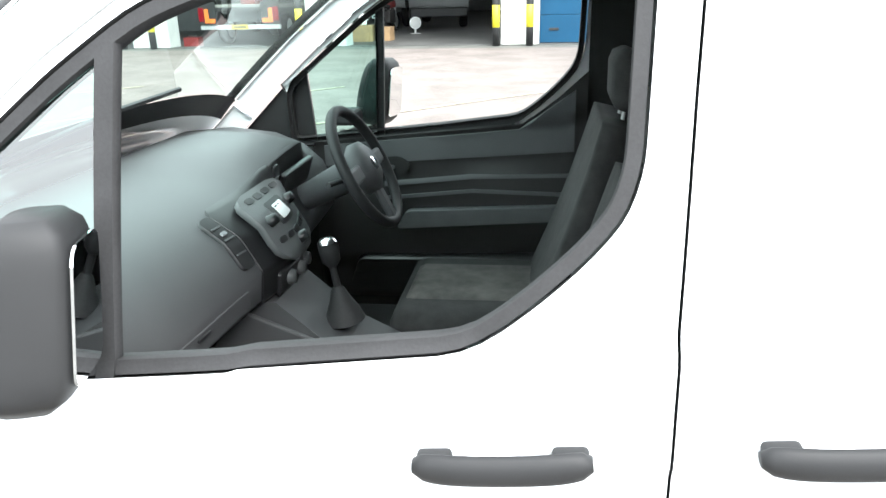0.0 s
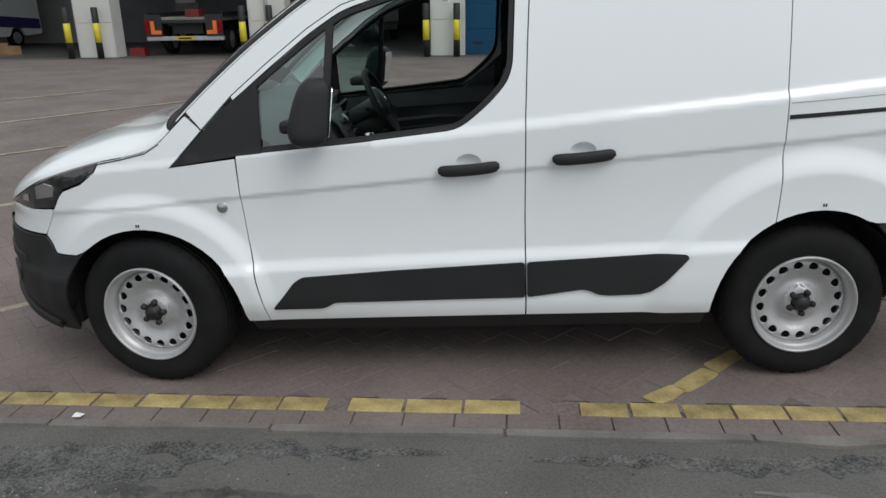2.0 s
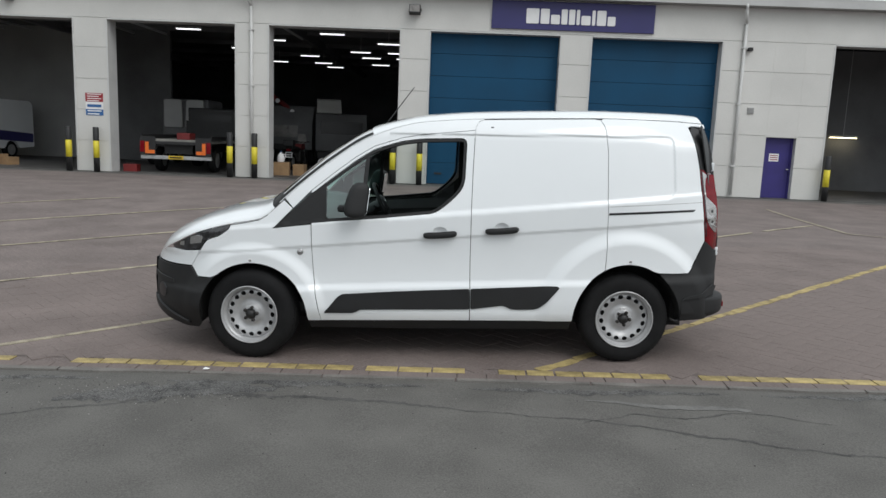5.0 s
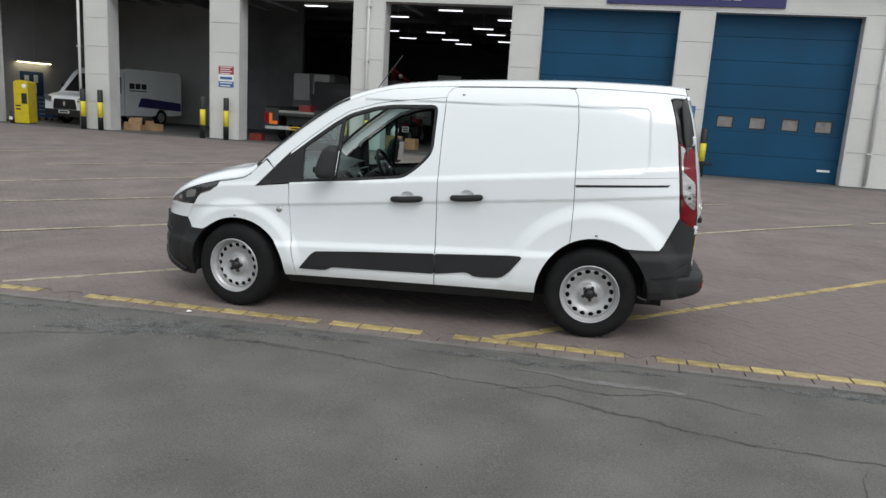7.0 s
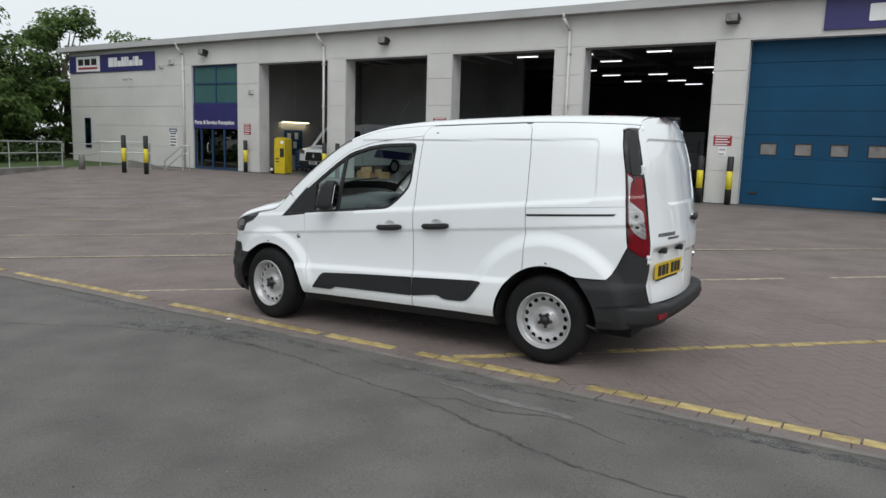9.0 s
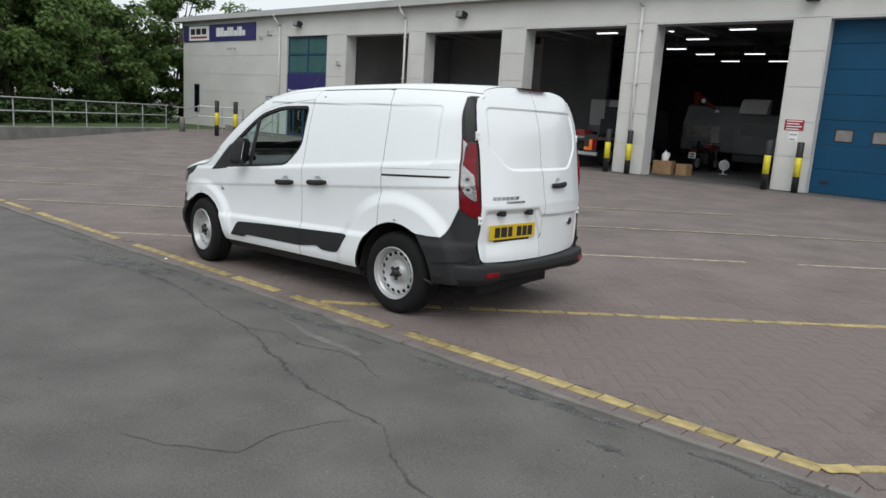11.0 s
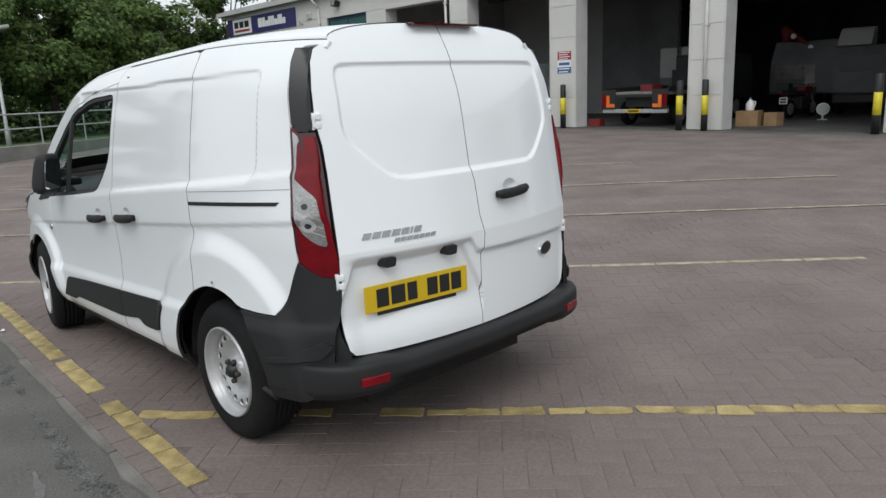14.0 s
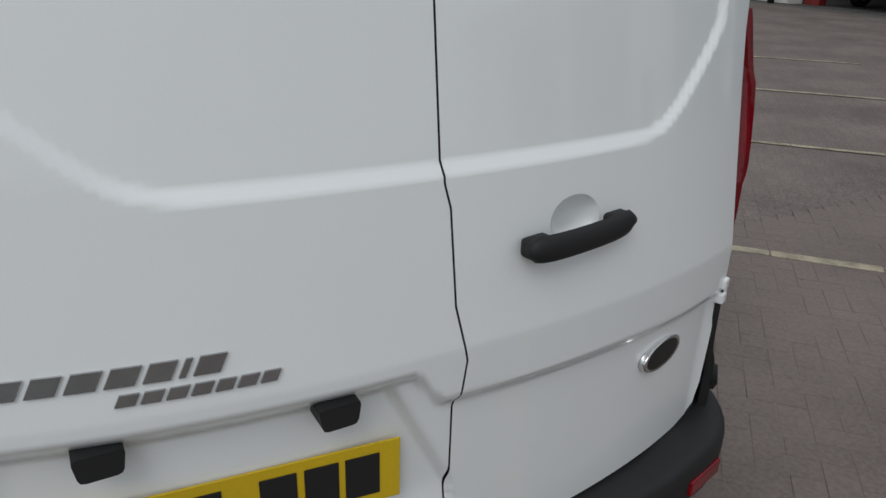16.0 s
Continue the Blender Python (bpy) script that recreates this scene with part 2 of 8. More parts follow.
def brick_joints(m, turn, size=0.1, depth=0.86):
    """Faint joints of paving laid on the slant, for paving that is only seen from afar."""
    nt = m.node_tree
    b = nt.nodes["Principled BSDF"]
    src = b.inputs["Base Color"].links[0].from_socket
    tc = nt.nodes.new("ShaderNodeTexCoord")
    mp = nt.nodes.new("ShaderNodeMapping")
    mp.inputs["Rotation"].default_value = (0, 0, turn)
    br = nt.nodes.new("ShaderNodeTexBrick")
    br.inputs["Scale"].default_value = 1.0
    br.inputs["Brick Width"].default_value, br.inputs["Row Height"].default_value = 2 * size, size
    br.inputs["Mortar Size"].default_value = 0.004
    br.inputs["Color1"].default_value, br.inputs["Color2"].default_value, br.inputs["Mortar"].default_value = (1, 1, 1, 1), (0.9, 0.9, 0.9, 1), (depth, depth * 0.97, depth * 0.95, 1)
    mx = nt.nodes.new("ShaderNodeMixRGB")
    mx.blend_type = "MULTIPLY"
    mx.inputs["Fac"].default_value = 1.0
    nt.links.new(tc.outputs["Object"], mp.inputs[0])
    nt.links.new(mp.outputs[0], br.inputs["Vector"])
    nt.links.new(src, mx.inputs["Color1"])
    nt.links.new(br.outputs["Color"], mx.inputs["Color2"])
    nt.links.new(mx.outputs[0], b.inputs["Base Color"])
brick_joints(M_PAVE, radians(45), 0.1, 0.84)


# ---- mesh helpers ----
def part(name, bm, mat, parent=None, label="", smooth=False):
    me = bpy.data.meshes.new(name)
    if isinstance(bm, bmesh.types.BMesh):
        bmesh.ops.recalc_face_normals(bm, faces=bm.faces[:])
        bm.to_mesh(me)
        bm.free()
    else:
        me.from_pydata(*bm)
        me.update()
    for mm in (mat if isinstance(mat, (list, tuple)) else [mat]):
        me.materials.append(mm)
    if smooth:
        me.polygons.foreach_set("use_smooth", [True] * len(me.polygons))
    ob = new(name, me)
    if parent is not None:
        ob.parent = parent
    if label:
        ob["label"] = label
    return ob


def thing(name, at=Matrix.Identity(4), label="", category="", group="", kind=""):
    ob = new(name)
    ob.matrix_basis = at
    return tagged(ob, label, category, group, kind)


def add_box(bm, x0, x1, y0, y1, z0, z1, bevel=0.0, m=None):
    r = bmesh.ops.create_cube(bm, size=1.0)
    vs = r["verts"]
    for v in vs:
        v.co = Vector((x0 + (v.co.x + 0.5) * (x1 - x0), y0 + (v.co.y + 0.5) * (y1 - y0), z0 + (v.co.z + 0.5) * (z1 - z0)))
    if bevel:
        es = list({e for v in vs for e in v.link_edges})
        rb = bmesh.ops.bevel(bm, geom=es, offset=bevel, segments=2, affect="EDGES", profile=0.5)
        vs = list({v for f in rb["faces"] for v in f.verts} | {v for v in vs if v.is_valid})
    if m is not None:
        bmesh.ops.transform(bm, matrix=m, verts=vs)
    return vs


def box(x0, x1, y0, y1, z0, z1, bevel=0.0, m=None):
    bm = bmesh.new()
    add_box(bm, x0, x1, y0, y1, z0, z1, bevel, m)
    return bm


def add_tube(bm, a, b, r, seg=10, r2=None, cap=True):
    a, b = Vector(a), Vector(b)
    d = b - a
    m = Matrix.Translation((a + b) / 2) @ d.to_track_quat("Z", "Y").to_matrix().to_4x4()
    bmesh.ops.create_cone(bm, cap_ends=cap, segments=seg, radius1=r, radius2=r if r2 is None else r2, depth=d.length, matrix=m)


def tube(a, b, r, seg=10, r2=None):
    bm = bmesh.new()
    add_tube(bm, a, b, r, seg, r2)
    return bm


def pipe(points, r, seg=8):
    """A round bar along a line of points, with its joints filled by balls."""
    bm = bmesh.new()
    for a, b in zip(points, points[1:]):
        add_tube(bm, a, b, r, seg)
    for p in points[1:-1]:
        bmesh.ops.create_uvsphere(bm, u_segments=seg, v_segments=6, radius=r, matrix=Matrix.Translation(p))
    return bm


def lathe(profile, seg=32, axis="Z"):
    """A turned shape from rows of (radius, height)."""
    bm = bmesh.new()
    rings = []
    for r, h in profile:
        ring = []
        for k in range(seg):
            a = 2 * math.pi * k / seg
            c, s = r * math.cos(a), r * math.sin(a)
            ring.append(bm.verts.new((c, s, h) if axis == "Z" else (c, h, s)))
        rings.append(ring)
    for p, q in zip(rings, rings[1:]):
        for k in range(seg):
            bm.faces.new((p[k], p[(k + 1) % seg], q[(k + 1) % seg], q[k]))
    return bm


def prism(poly, depth, plane="xz", at=0.0):
    """A flat outline given depth: plane 'xz' goes along y from at, 'xy' along z, 'yz' along x."""
    bm = bmesh.new()
    def put(p, d):
        return {"xz": (p[0], d, p[1]), "xy": (p[0], p[1], d), "yz": (d, p[0], p[1])}[plane]
    lo = [bm.verts.new(put(p, at)) for p in poly]
    hi = [bm.verts.new(put(p, at + depth)) for p in poly]
    bm.faces.new(lo)
    bm.faces.new(hi[::-1])
    n = len(poly)
    for k in range(n):
        bm.faces.new((lo[k], lo[(k + 1) % n], hi[(k + 1) % n], hi[k]))
    return bm


def rounded(poly, r, seg=4):
    """The outline with its corners rounded by about r."""
    out = []
    n = len(poly)
    for k in range(n):
        p, a, b = Vector(poly[k]), Vector(poly[k - 1]), Vector(poly[(k + 1) % n])
        d = min(r, (a - p).length * 0.45, (b - p).length * 0.45)
        s, e = p + (a - p).normalized() * d, p + (b - p).normalized() * d
        for i in range(seg + 1):
            t = i / seg
            q = s * (1 - t) ** 2 + p * 2 * t * (1 - t) + e * t * t
            out.append((q.x, q.y))
    return out


def words(text, size, mat, m, parent=None, name="lettering", label="", bold=0.0, depth=0.006, align="CENTER"):
    cu = bpy.data.curves.new(name, "FONT")
    cu.body, cu.size, cu.extrude, cu.offset = text, size, depth, bold
    cu.align_x, cu.align_y = align, "CENTER"
    tmp = bpy.data.objects.new(name, cu)
    scene.collection.objects.link(tmp)
    me = bpy.data.meshes.new_from_object(tmp.evaluated_get(bpy.context.evaluated_depsgraph_get()))
    bpy.data.objects.remove(tmp)
    me.transform(m)
    me.materials.clear()
    me.materials.append(mat)
    ob = new(name, me)
    if parent is not None:
        ob.parent = parent
    if label:
        ob["label"] = label
    return ob


def fall(x, y):
    """The ground's height: it rises gently along the kerb and is level at the building."""
    f = min(max((14 - y) / 10, 0.0), 1.0)
    return 0.0200 * (min(max(x, -9.0), 9.0) - 2.3) * f * f * (3 - 2 * f)


def drape(ob):
    """Lays a flat ground object on the ground's fall."""
    m = ob.matrix_world.copy() if ob.parent is None else ob.parent.matrix_basis @ ob.matrix_basis
    if len(ob.data.vertices) > 60 or ob.data.users == 1:
        inv = m.inverted()
        for v in ob.data.vertices:
            p = m @ v.co
            p.z += fall(p.x, p.y)
            v.co = inv @ p
    else:
        p = m.translation
        e = 0.1
        t = Matrix.Rotation(-math.atan((fall(p.x + e, p.y) - fall(p.x - e, p.y)) / (2 * e)), 4, "Y") @ Matrix.Rotation(math.atan((fall(p.x, p.y + e) - fall(p.x, p.y - e)) / (2 * e)), 4, "X")
        lift = Matrix.Translation((0, 0, fall(p.x, p.y)))
        new_m = lift @ Matrix.Translation(p) @ t @ Matrix.Translation(-p) @ m
        ob.matrix_basis = new_m if ob.parent is None else ob.parent.matrix_basis.inverted() @ new_m


# ---- ground: asphalt road, flush kerb, block-paved yard ----
KERB = math.radians(-0.48)          # the kerb's direction; it passes just in front of the van
KX, KY = 0.0, -0.169
KM = pose(KX, KY, 0, 0, 0, math.degrees(KERB))   # kerb frame: x along the kerb, y into the yard

bm = bmesh.new()
GX = [-900, -200, -60, -30, -20, -14, -9, -6, -3, 0, 3, 6, 9, 14, 20, 30, 60, 200, 900]
GY = [-900, -200, -60, -20, -10, -5, 0, 3, 4, 5, 6, 7, 8, 9, 10, 11, 12, 13, 14, 18, 40, 120, 300, 900]
_g = [[bm.verts.new((x, y, -0.014)) for y in GY] for x in GX]
for i in range(len(GX) - 1):
    for j in range(len(GY) - 1):
        bm.faces.new((_g[i][j], _g[i + 1][j], _g[i + 1][j + 1], _g[i][j + 1]))
ground = part("ground", bm, M_ASPHALT)
tagged(ground, "worn grey asphalt road with cracks and patches", "ground", kind="structure")

# paved yard: a slab with the kerb as its near edge
bm = bmesh.new()
_g = [[bm.verts.new(KM @ Vector((x, y, -0.006))) for y in [-0.085, 1, 2, 3, 4, 5, 6, 7, 8, 9, 10, 11, 12, 13, 14, 18.1]] for x in [-60, -20, -9.2, -6, -3, 0, 3, 6, 9, 14, 60]]
for a, b in zip(_g, _g[1:]):
    for j in range(len(a) - 1):
        bm.faces.new((a[j], b[j], b[j + 1], a[j + 1]))
yard = part("pavement", bm, M_PAVE)
tagged(yard, "red-grey block-paved yard with painted bays", "pavement", kind="structure")

# the road's cracks and patches: thin raised lips of broken surface
def ribbon(points, widths, z=0.0015, rough=0.25, seed=1, step=0.05, wander=False):
    rnd = random.Random(seed)
    bm = bmesh.new()
    pts = []
    for (a, b) in zip(points, points[1:]):
        a, b = Vector(a), Vector(b)
        n = max(1, int((b - a).length / step))
        pts += [a.lerp(b, i / n) for i in range(n)]
    pts.append(Vector(points[-1]))
    prev, drift, pull = None, 0.0, 0.0
    for i, p in enumerate(pts):
        pull = 0.8 * pull + rnd.uniform(-0.006, 0.006)
        drift = 0.97 * drift + (pull if wander else 0.0)
        d = (pts[min(i + 1, len(pts) - 1)] - pts[max(i - 1, 0)]).normalized()
        nrm = Vector((-d.y, d.x))
        f = i / max(1, len(pts) - 1)
        k = min(int(f * (len(widths) - 1)), len(widths) - 2) if len(widths) > 1 else 0
        w = widths[0] if len(widths) == 1 else widths[k] + (widths[k + 1] - widths[k]) * (f * (len(widths) - 1) - k)
        o = nrm * (w * rough * 2 * (rnd.random() - 0.5) + drift)
        wa, wb = w * (0.5 + rough * (rnd.random() * 2 - 1)), w * (0.5 + rough * (rnd.random() * 2 - 1))
        cur = (bm.verts.new((p.x + o.x + nrm.x * wa, p.y + o.y + nrm.y * wa, z)), bm.verts.new((p.x + o.x - nrm.x * wb, p.y + o.y - nrm.y * wb, z)))
        if prev:
            bm.faces.new((prev[0], cur[0], cur[1], prev[1]))
        prev = cur
    return bm


# herringbone blocks at 45 degrees to the kerb, over the stretch of the yard that is passed nearest
BL, BW, GAP = 0.2, 0.1, 0.0018
def block_mesh(name, l, w, mat, h=0.008, z=0.0):
    c = 0.0018
    v = [(-l / 2, -w / 2, z - h), (l / 2, -w / 2, z - h), (l / 2, w / 2, z - h), (-l / 2, w / 2, z - h),
         (-l / 2, -w / 2, z - 0.002), (l / 2, -w / 2, z - 0.002), (l / 2, w / 2, z - 0.002), (-l / 2, w / 2, z - 0.002),
         (-l / 2 + c, -w / 2 + c, z), (l / 2 - c, -w / 2 + c, z), (l / 2 - c, w / 2 - c, z), (-l / 2 + c, w / 2 - c, z)]
    f = [(8, 9, 10, 11)]
    for a, b in ((0, 4), (4, 8)):
        for k in range(4):
            f.append((a + k, a + (k + 1) % 4, b + (k + 1) % 4, b + k))
    me = bpy.data.meshes.new(name)
    me.from_pydata(v, [], f)
    me.materials.append(mat)
    return me, v, f

def herringbone():
    """Middles and turns of the blocks, in the kerb's frame."""
    out = []
    c45 = math.cos(math.pi / 4)
    for i in range(-90, 120):
        for j in range(-70, 70):
            # in each row i a block along the row, then one across it
            a = i * BW + j * 2 * BL
            for (a_, b_, r) in ((a + BL / 2, (i + 0.5) * BW, 0), (a + 2.5 * BW, i * BW, 90)):
                x, y = (a_ - b_) * c45, (a_ + b_) * c45
                out.append((x, y, r + 45))
    return out
_bl = []
_seen = set()
for x, y, r in herringbone():
    if -3.2 < x < 8.2 and 0.02 < y < 6.4 and (y < 3.4 or x > 1.5):
        key = (round(x, 3), round(y, 3))
        if key not in _seen:
            _seen.add(key)
            _bl.append((x, y, r))
_rb = random.Random(4)
BLOCKS_NEAR = []   # set apart as objects of their own, last in the file
_verts, _faces = [], []
_me, _bv, _bf = block_mesh("paving_block", BL - GAP, BW - GAP, M_BLOCKO)
for x, y, r in _bl:
    if 3.9 < x < 5.9 and 0.12 < y < 2.95 and len(BLOCKS_NEAR) < 290 and (x - 3.9) + (y - 0.1) > 0.4:
        BLOCKS_NEAR.append((x, y, r))
        continue
    m = Matrix.Translation((x, y, _rb.uniform(-0.0015, 0.0015))) @ Matrix.Rotation(radians(r), 4, "Z") @ Matrix.Rotation(radians(_rb.uniform(-0.5, 0.5)), 4, "X")
    n = len(_verts)
    _verts += [KM @ (m @ Vector(p)) for p in _bv]
    _faces += [tuple(n + k for k in f) for f in _bf]
blocks_far = part("paving_blocks", (_verts, [], _faces), M_BLOCK, yard)
tagged(blocks_far, kind="stuff")
# joint bed under the blocks, a few millimetres down
bm = bmesh.new()
for i in range(12):
    for j in range(7):
        x0, y0 = -3.2 + i * 0.95, 0.02 + j * 0.911
        if y0 < 3.3 or x0 > 1.4:
            vs = [bm.verts.new(KM @ Vector(q)) for q in ((x0, y0, -0.0017), (x0 + 0.95, y0, -0.0017), (x0 + 0.95, y0 + 0.911, -0.0017), (x0, y0 + 0.911, -0.0017))]
            bm.faces.new(vs)
bmesh.ops.remove_doubles(bm, verts=bm.verts[:], dist=0.001)
part("joint_bed", bm, M_JOINT, yard)

# kerb edge: a row of grey blocks, then pale kerb stones, partly sunk in the asphalt
kerb = thing("kerb", KM, "flush grey concrete kerb along the paved yard", "kerb", kind="structure")
_vk, _fk = [], []
_rb = random.Random(9)
_x = -14.0
while _x < 16:
    w = 0.2
    me, v, f = block_mesh("edge_block", w - 0.006, 0.1, M_KERB)
    bpy.data.meshes.remove(me)
    n = len(_vk)
    _vk += [(p[0] + _x, p[1] - 0.140, p[2] - 0.001 + _rb.uniform(-0.002, 0.001)) for p in v]
    _fk += [tuple(n + k for k in q) for q in f]
    _x += w
tagged(part("edge_blocks", (_vk, [], _fk), M_BLOCK, kerb), kind="stuff")
_x = -12.0
while _x < 14:
    w = 0.90
    cut = _rb.uniform(0.0, 0.03)
    part("kerb_stone", prism(rounded([(_x, -0.255 + cut), (_x + w * 0.3, -0.262 + _rb.uniform(0, 0.03)), (_x + w * 0.6, -0.258 + _rb.uniform(0, 0.035)), (_x + w - 0.012, -0.255 + _rb.uniform(0, 0.03)), (_x + w - 0.012, -0.192), (_x, -0.192)], 0.012), 0.1, "xy", -0.1), M_KERB, kerb)
    _x += w
for k in range(15):
    part("kerb_bed", box(-14 + 2 * k, -12 + 2 * k, -0.225, -0.083, -0.2, -0.010), M_JOINT, kerb)

# yellow-painted blocks along the kerb, and pale bay lines
_me_y, _, _ = block_mesh("yellow_block", 0.192, 0.094, M_YELLOW)
_rb = random.Random(5)
kerb_line = thing("kerb_line", KM, "worn yellow painted row of blocks along the kerb", "road marking", kind="structure")
for x0, x1 in ((-4.2, -1.63), (-1.20, 0.78), (0.86, 1.56), (1.78, 2.96), (3.16, 5.93), (-9.4, -4.5)):
    n = max(1, round((x1 - x0) / 0.203))
    st = (x1 - x0) / n
    for k in range(n):
        if _rb.random() < 0.04 and 0 < k < n - 1:
            continue
        o = new("painted_block", _me_y)
        o.parent = kerb_line
        o.matrix_basis = pose(x0 + (k + 0.5) * st, -0.045 + _rb.uniform(-0.004, 0.004), 0.0032 + _rb.uniform(-0.001, 0.001), 0, 0, _rb.uniform(-1.5, 1.5)) @ Matrix.Diagonal((st / 0.2 * _rb.uniform(0.94, 1.0), 1, 1, 1))
D45 = radians(43.0)
_n = Vector((-math.sin(D45), math.cos(D45)))
_d = Vector((math.cos(D45), math.sin(D45)))
def bay_line(off, s0, s1, width, mat, z, seed, gap=0.05, unit=0.28):
    rnd = random.Random(seed)
    grp = thing("bay_line", Matrix.Identity(4), "faded painted bay line on block paving", "road marking", "bay lines", kind="structure")
    s = s0
    while s < s1:
        l = min(unit * rnd.uniform(0.8, 1.2), s1 - s)
        if rnd.random() > gap and l > 0.04:
            o2 = off + rnd.uniform(-0.006, 0.006)
            pts = []
            w = width * rnd.uniform(0.80, 1.15)
            jj = 0.016 if mat is M_YELLOW else 0.004
            for a, b in ((s + 0.004, -w / 2), (s + l * 0.5, -w / 2 * rnd.uniform(0.8, 1.1)), (s + l - 0.004, -w / 2), (s + l - 0.004, w / 2), (s + l * 0.5, w / 2 * rnd.uniform(0.8, 1.1)), (s + 0.004, w / 2)):
                q = _d * (a + rnd.uniform(-jj, jj)) + _n * (o2 + b + rnd.uniform(-jj, jj) * 0.7)
                pts.append((q.x, q.y))
            part("painted_block", prism(rounded(pts, 0.015, 2), 0.004, "xy", z - 0.003), mat, grp)
        s += l
    return grp
bay_line(-1.54, 1.40, 9.5, 0.085, M_YELLOW, 0.0035, 1, 0.03, 0.2)
bay_line(1.38, -1.60, 13.4, 0.075, M_CREAM, 0.0035, 2, 0.03, 0.6)
bay_line(4.02, -4.2, 10.8, 0.075, M_CREAM, 0.0035, 3, 0.03, 0.8)
bay_line(6.72, -6.9, 8.2, 0.075, M_CREAM, 0.0035, 4, 0.04, 1.0)
bay_line(9.45, -9.6, 5.6, 0.075, M_CREAM, 0.0035, 5, 0.06, 1.2)
bay_line(12.1, -12.2, 3.0, 0.075, M_CREAM, 0.0035, 6, 0.08, 1.4)
bay_line(14.8, -14.6, 0.5, 0.075, M_CREAM, 0.0035, 7, 0.12, 1.4)
bay_line(-4.22, 4.15, 10.0, 0.085, M_YELLOW, 0.0035, 8, 0.02, 0.2)
for (x0, y0, x1, y1) in ((8.8, 8.6, 9.7, 14.4), (8.8, 8.6, 14.0, 3.6)):
    a, b = Vector((x0, y0)), Vector((x1, y1))
    end_line = part("end_line", ribbon([a, b], [0.075], 0.0035, 0.06, 3, 0.4), M_CREAM)
    tagged(end_line, "faded cream line across the end of the bays", "road marking", "bay lines", "structure")

# cracks and worn patches in the road
LITTER = (-0.21, -0.345)
M_CHIP = material("pale_stone_chips", (0.145, 0.140, 0.132), 0.9, var=0.4, scale=40, bump=0, island=0.7)
M_CRACK = material("dark_road_crack", (0.072, 0.070, 0.067), 0.95, var=0.3, scale=8, fine=80, bump=0.5, bdist=0.004)
M_SCAR = material("worn_patch_of_road", (0.072, 0.071, 0.070), 0.95, var=0.3, scale=9, fine=90, bump=0.8, bdist=0.008, col2=(0.100, 0.098, 0.095), grain=1.4)
M_PALE = material("pale_scraped_road", (0.150, 0.147, 0.140), 0.95, var=0.2, scale=5, fine=60, bump=0.5, bdist=0.005)

def road_mark(name, bm, mat, label):
    tagged(part(name, bm, mat), label, "road wear", "road wear", "structure")
RZ = -0.0128
road_mark("road_crack", ribbon([(-1.3, -1.25), (-0.54, -0.93), (-0.17, -0.69), (0.7, -0.74), (1.5, -0.92), (2.24, -1.06), (2.88, -1.29), (3.65, -1.43), (4.3, -1.55), (4.72, -1.67), (5.6, -1.85)], [0.01, 0.03, 0.05, 0.03, 0.012, 0.018, 0.026, 0.012, 0.016, 0.005], RZ, 0.42, 11, 0.030, True), M_CRACK, "long ragged dark crack in the asphalt")
road_mark("road_crack", ribbon([(2.24, -1.06), (2.5, -0.86), (3.1, -0.80), (3.7, -0.95)], [0.006, 0.016, 0.004], RZ + 0.0006, 0.45, 12, 0.026, True), M_CRACK, "branching dark crack in the asphalt")
road_mark("road_crack", ribbon([(4.05, -1.52), (3.95, -1.85), (4.02, -2.15), (3.8, -2.45), (3.55, -2.60)], [0.004, 0.008, 0.012, 0.004], RZ + 0.0006, 0.45, 13, 0.026, True), M_CRACK, "fine branching crack in the asphalt")
road_mark("road_crack", ribbon([(-3.6, -2.2), (-2.4, -1.9), (-1.3, -1.25)], [0.008, 0.012, 0.012], RZ, 0.5, 14, 0.04, True), M_CRACK, "fine crack in the asphalt")
road_mark("worn_patch", ribbon([(-0.95, -0.92), (-0.55, -0.78), (-0.1, -0.66), (0.35, -0.66)], [0.05, 0.30, 0.26, 0.06], RZ + 0.001, 0.16, 15, 0.03), M_SCAR, "dark crumbling patch in the asphalt")
road_mark("worn_patch", ribbon([(2.30, -0.70), (2.62, -0.70), (2.95, -0.73), (3.30, -0.76)], [0.012, 0.055, 0.075, 0.05], RZ + 0.0015, 0.14, 16, 0.04, True), M_PALE, "pale scraped patch in the asphalt")
road_mark("worn_patch", ribbon([(5.0, -0.82), (5.1, -0.79), (5.22, -0.81)], [0.02, 0.06, 0.02], RZ + 0.001, 0.3, 17, 0.02), M_SCAR, "small dark spot in the asphalt")
for k, (x0, x1) in enumerate(((-2.6, -0.9), (-0.4, 1.3), (1.6, 3.2), (3.5, 5.1), (5.4, 7.6))):
    road_mark("worn_patch", ribbon([(x0, -0.545), ((x0 + x1) / 2, -0.55 + 0.02 * (k % 2)), (x1, -0.525)], [0.02, 0.10, 0.03], RZ + 0.0004, 0.3, 20 + k, 0.05), M_SCAR, "crumbled asphalt edge along the kerb")
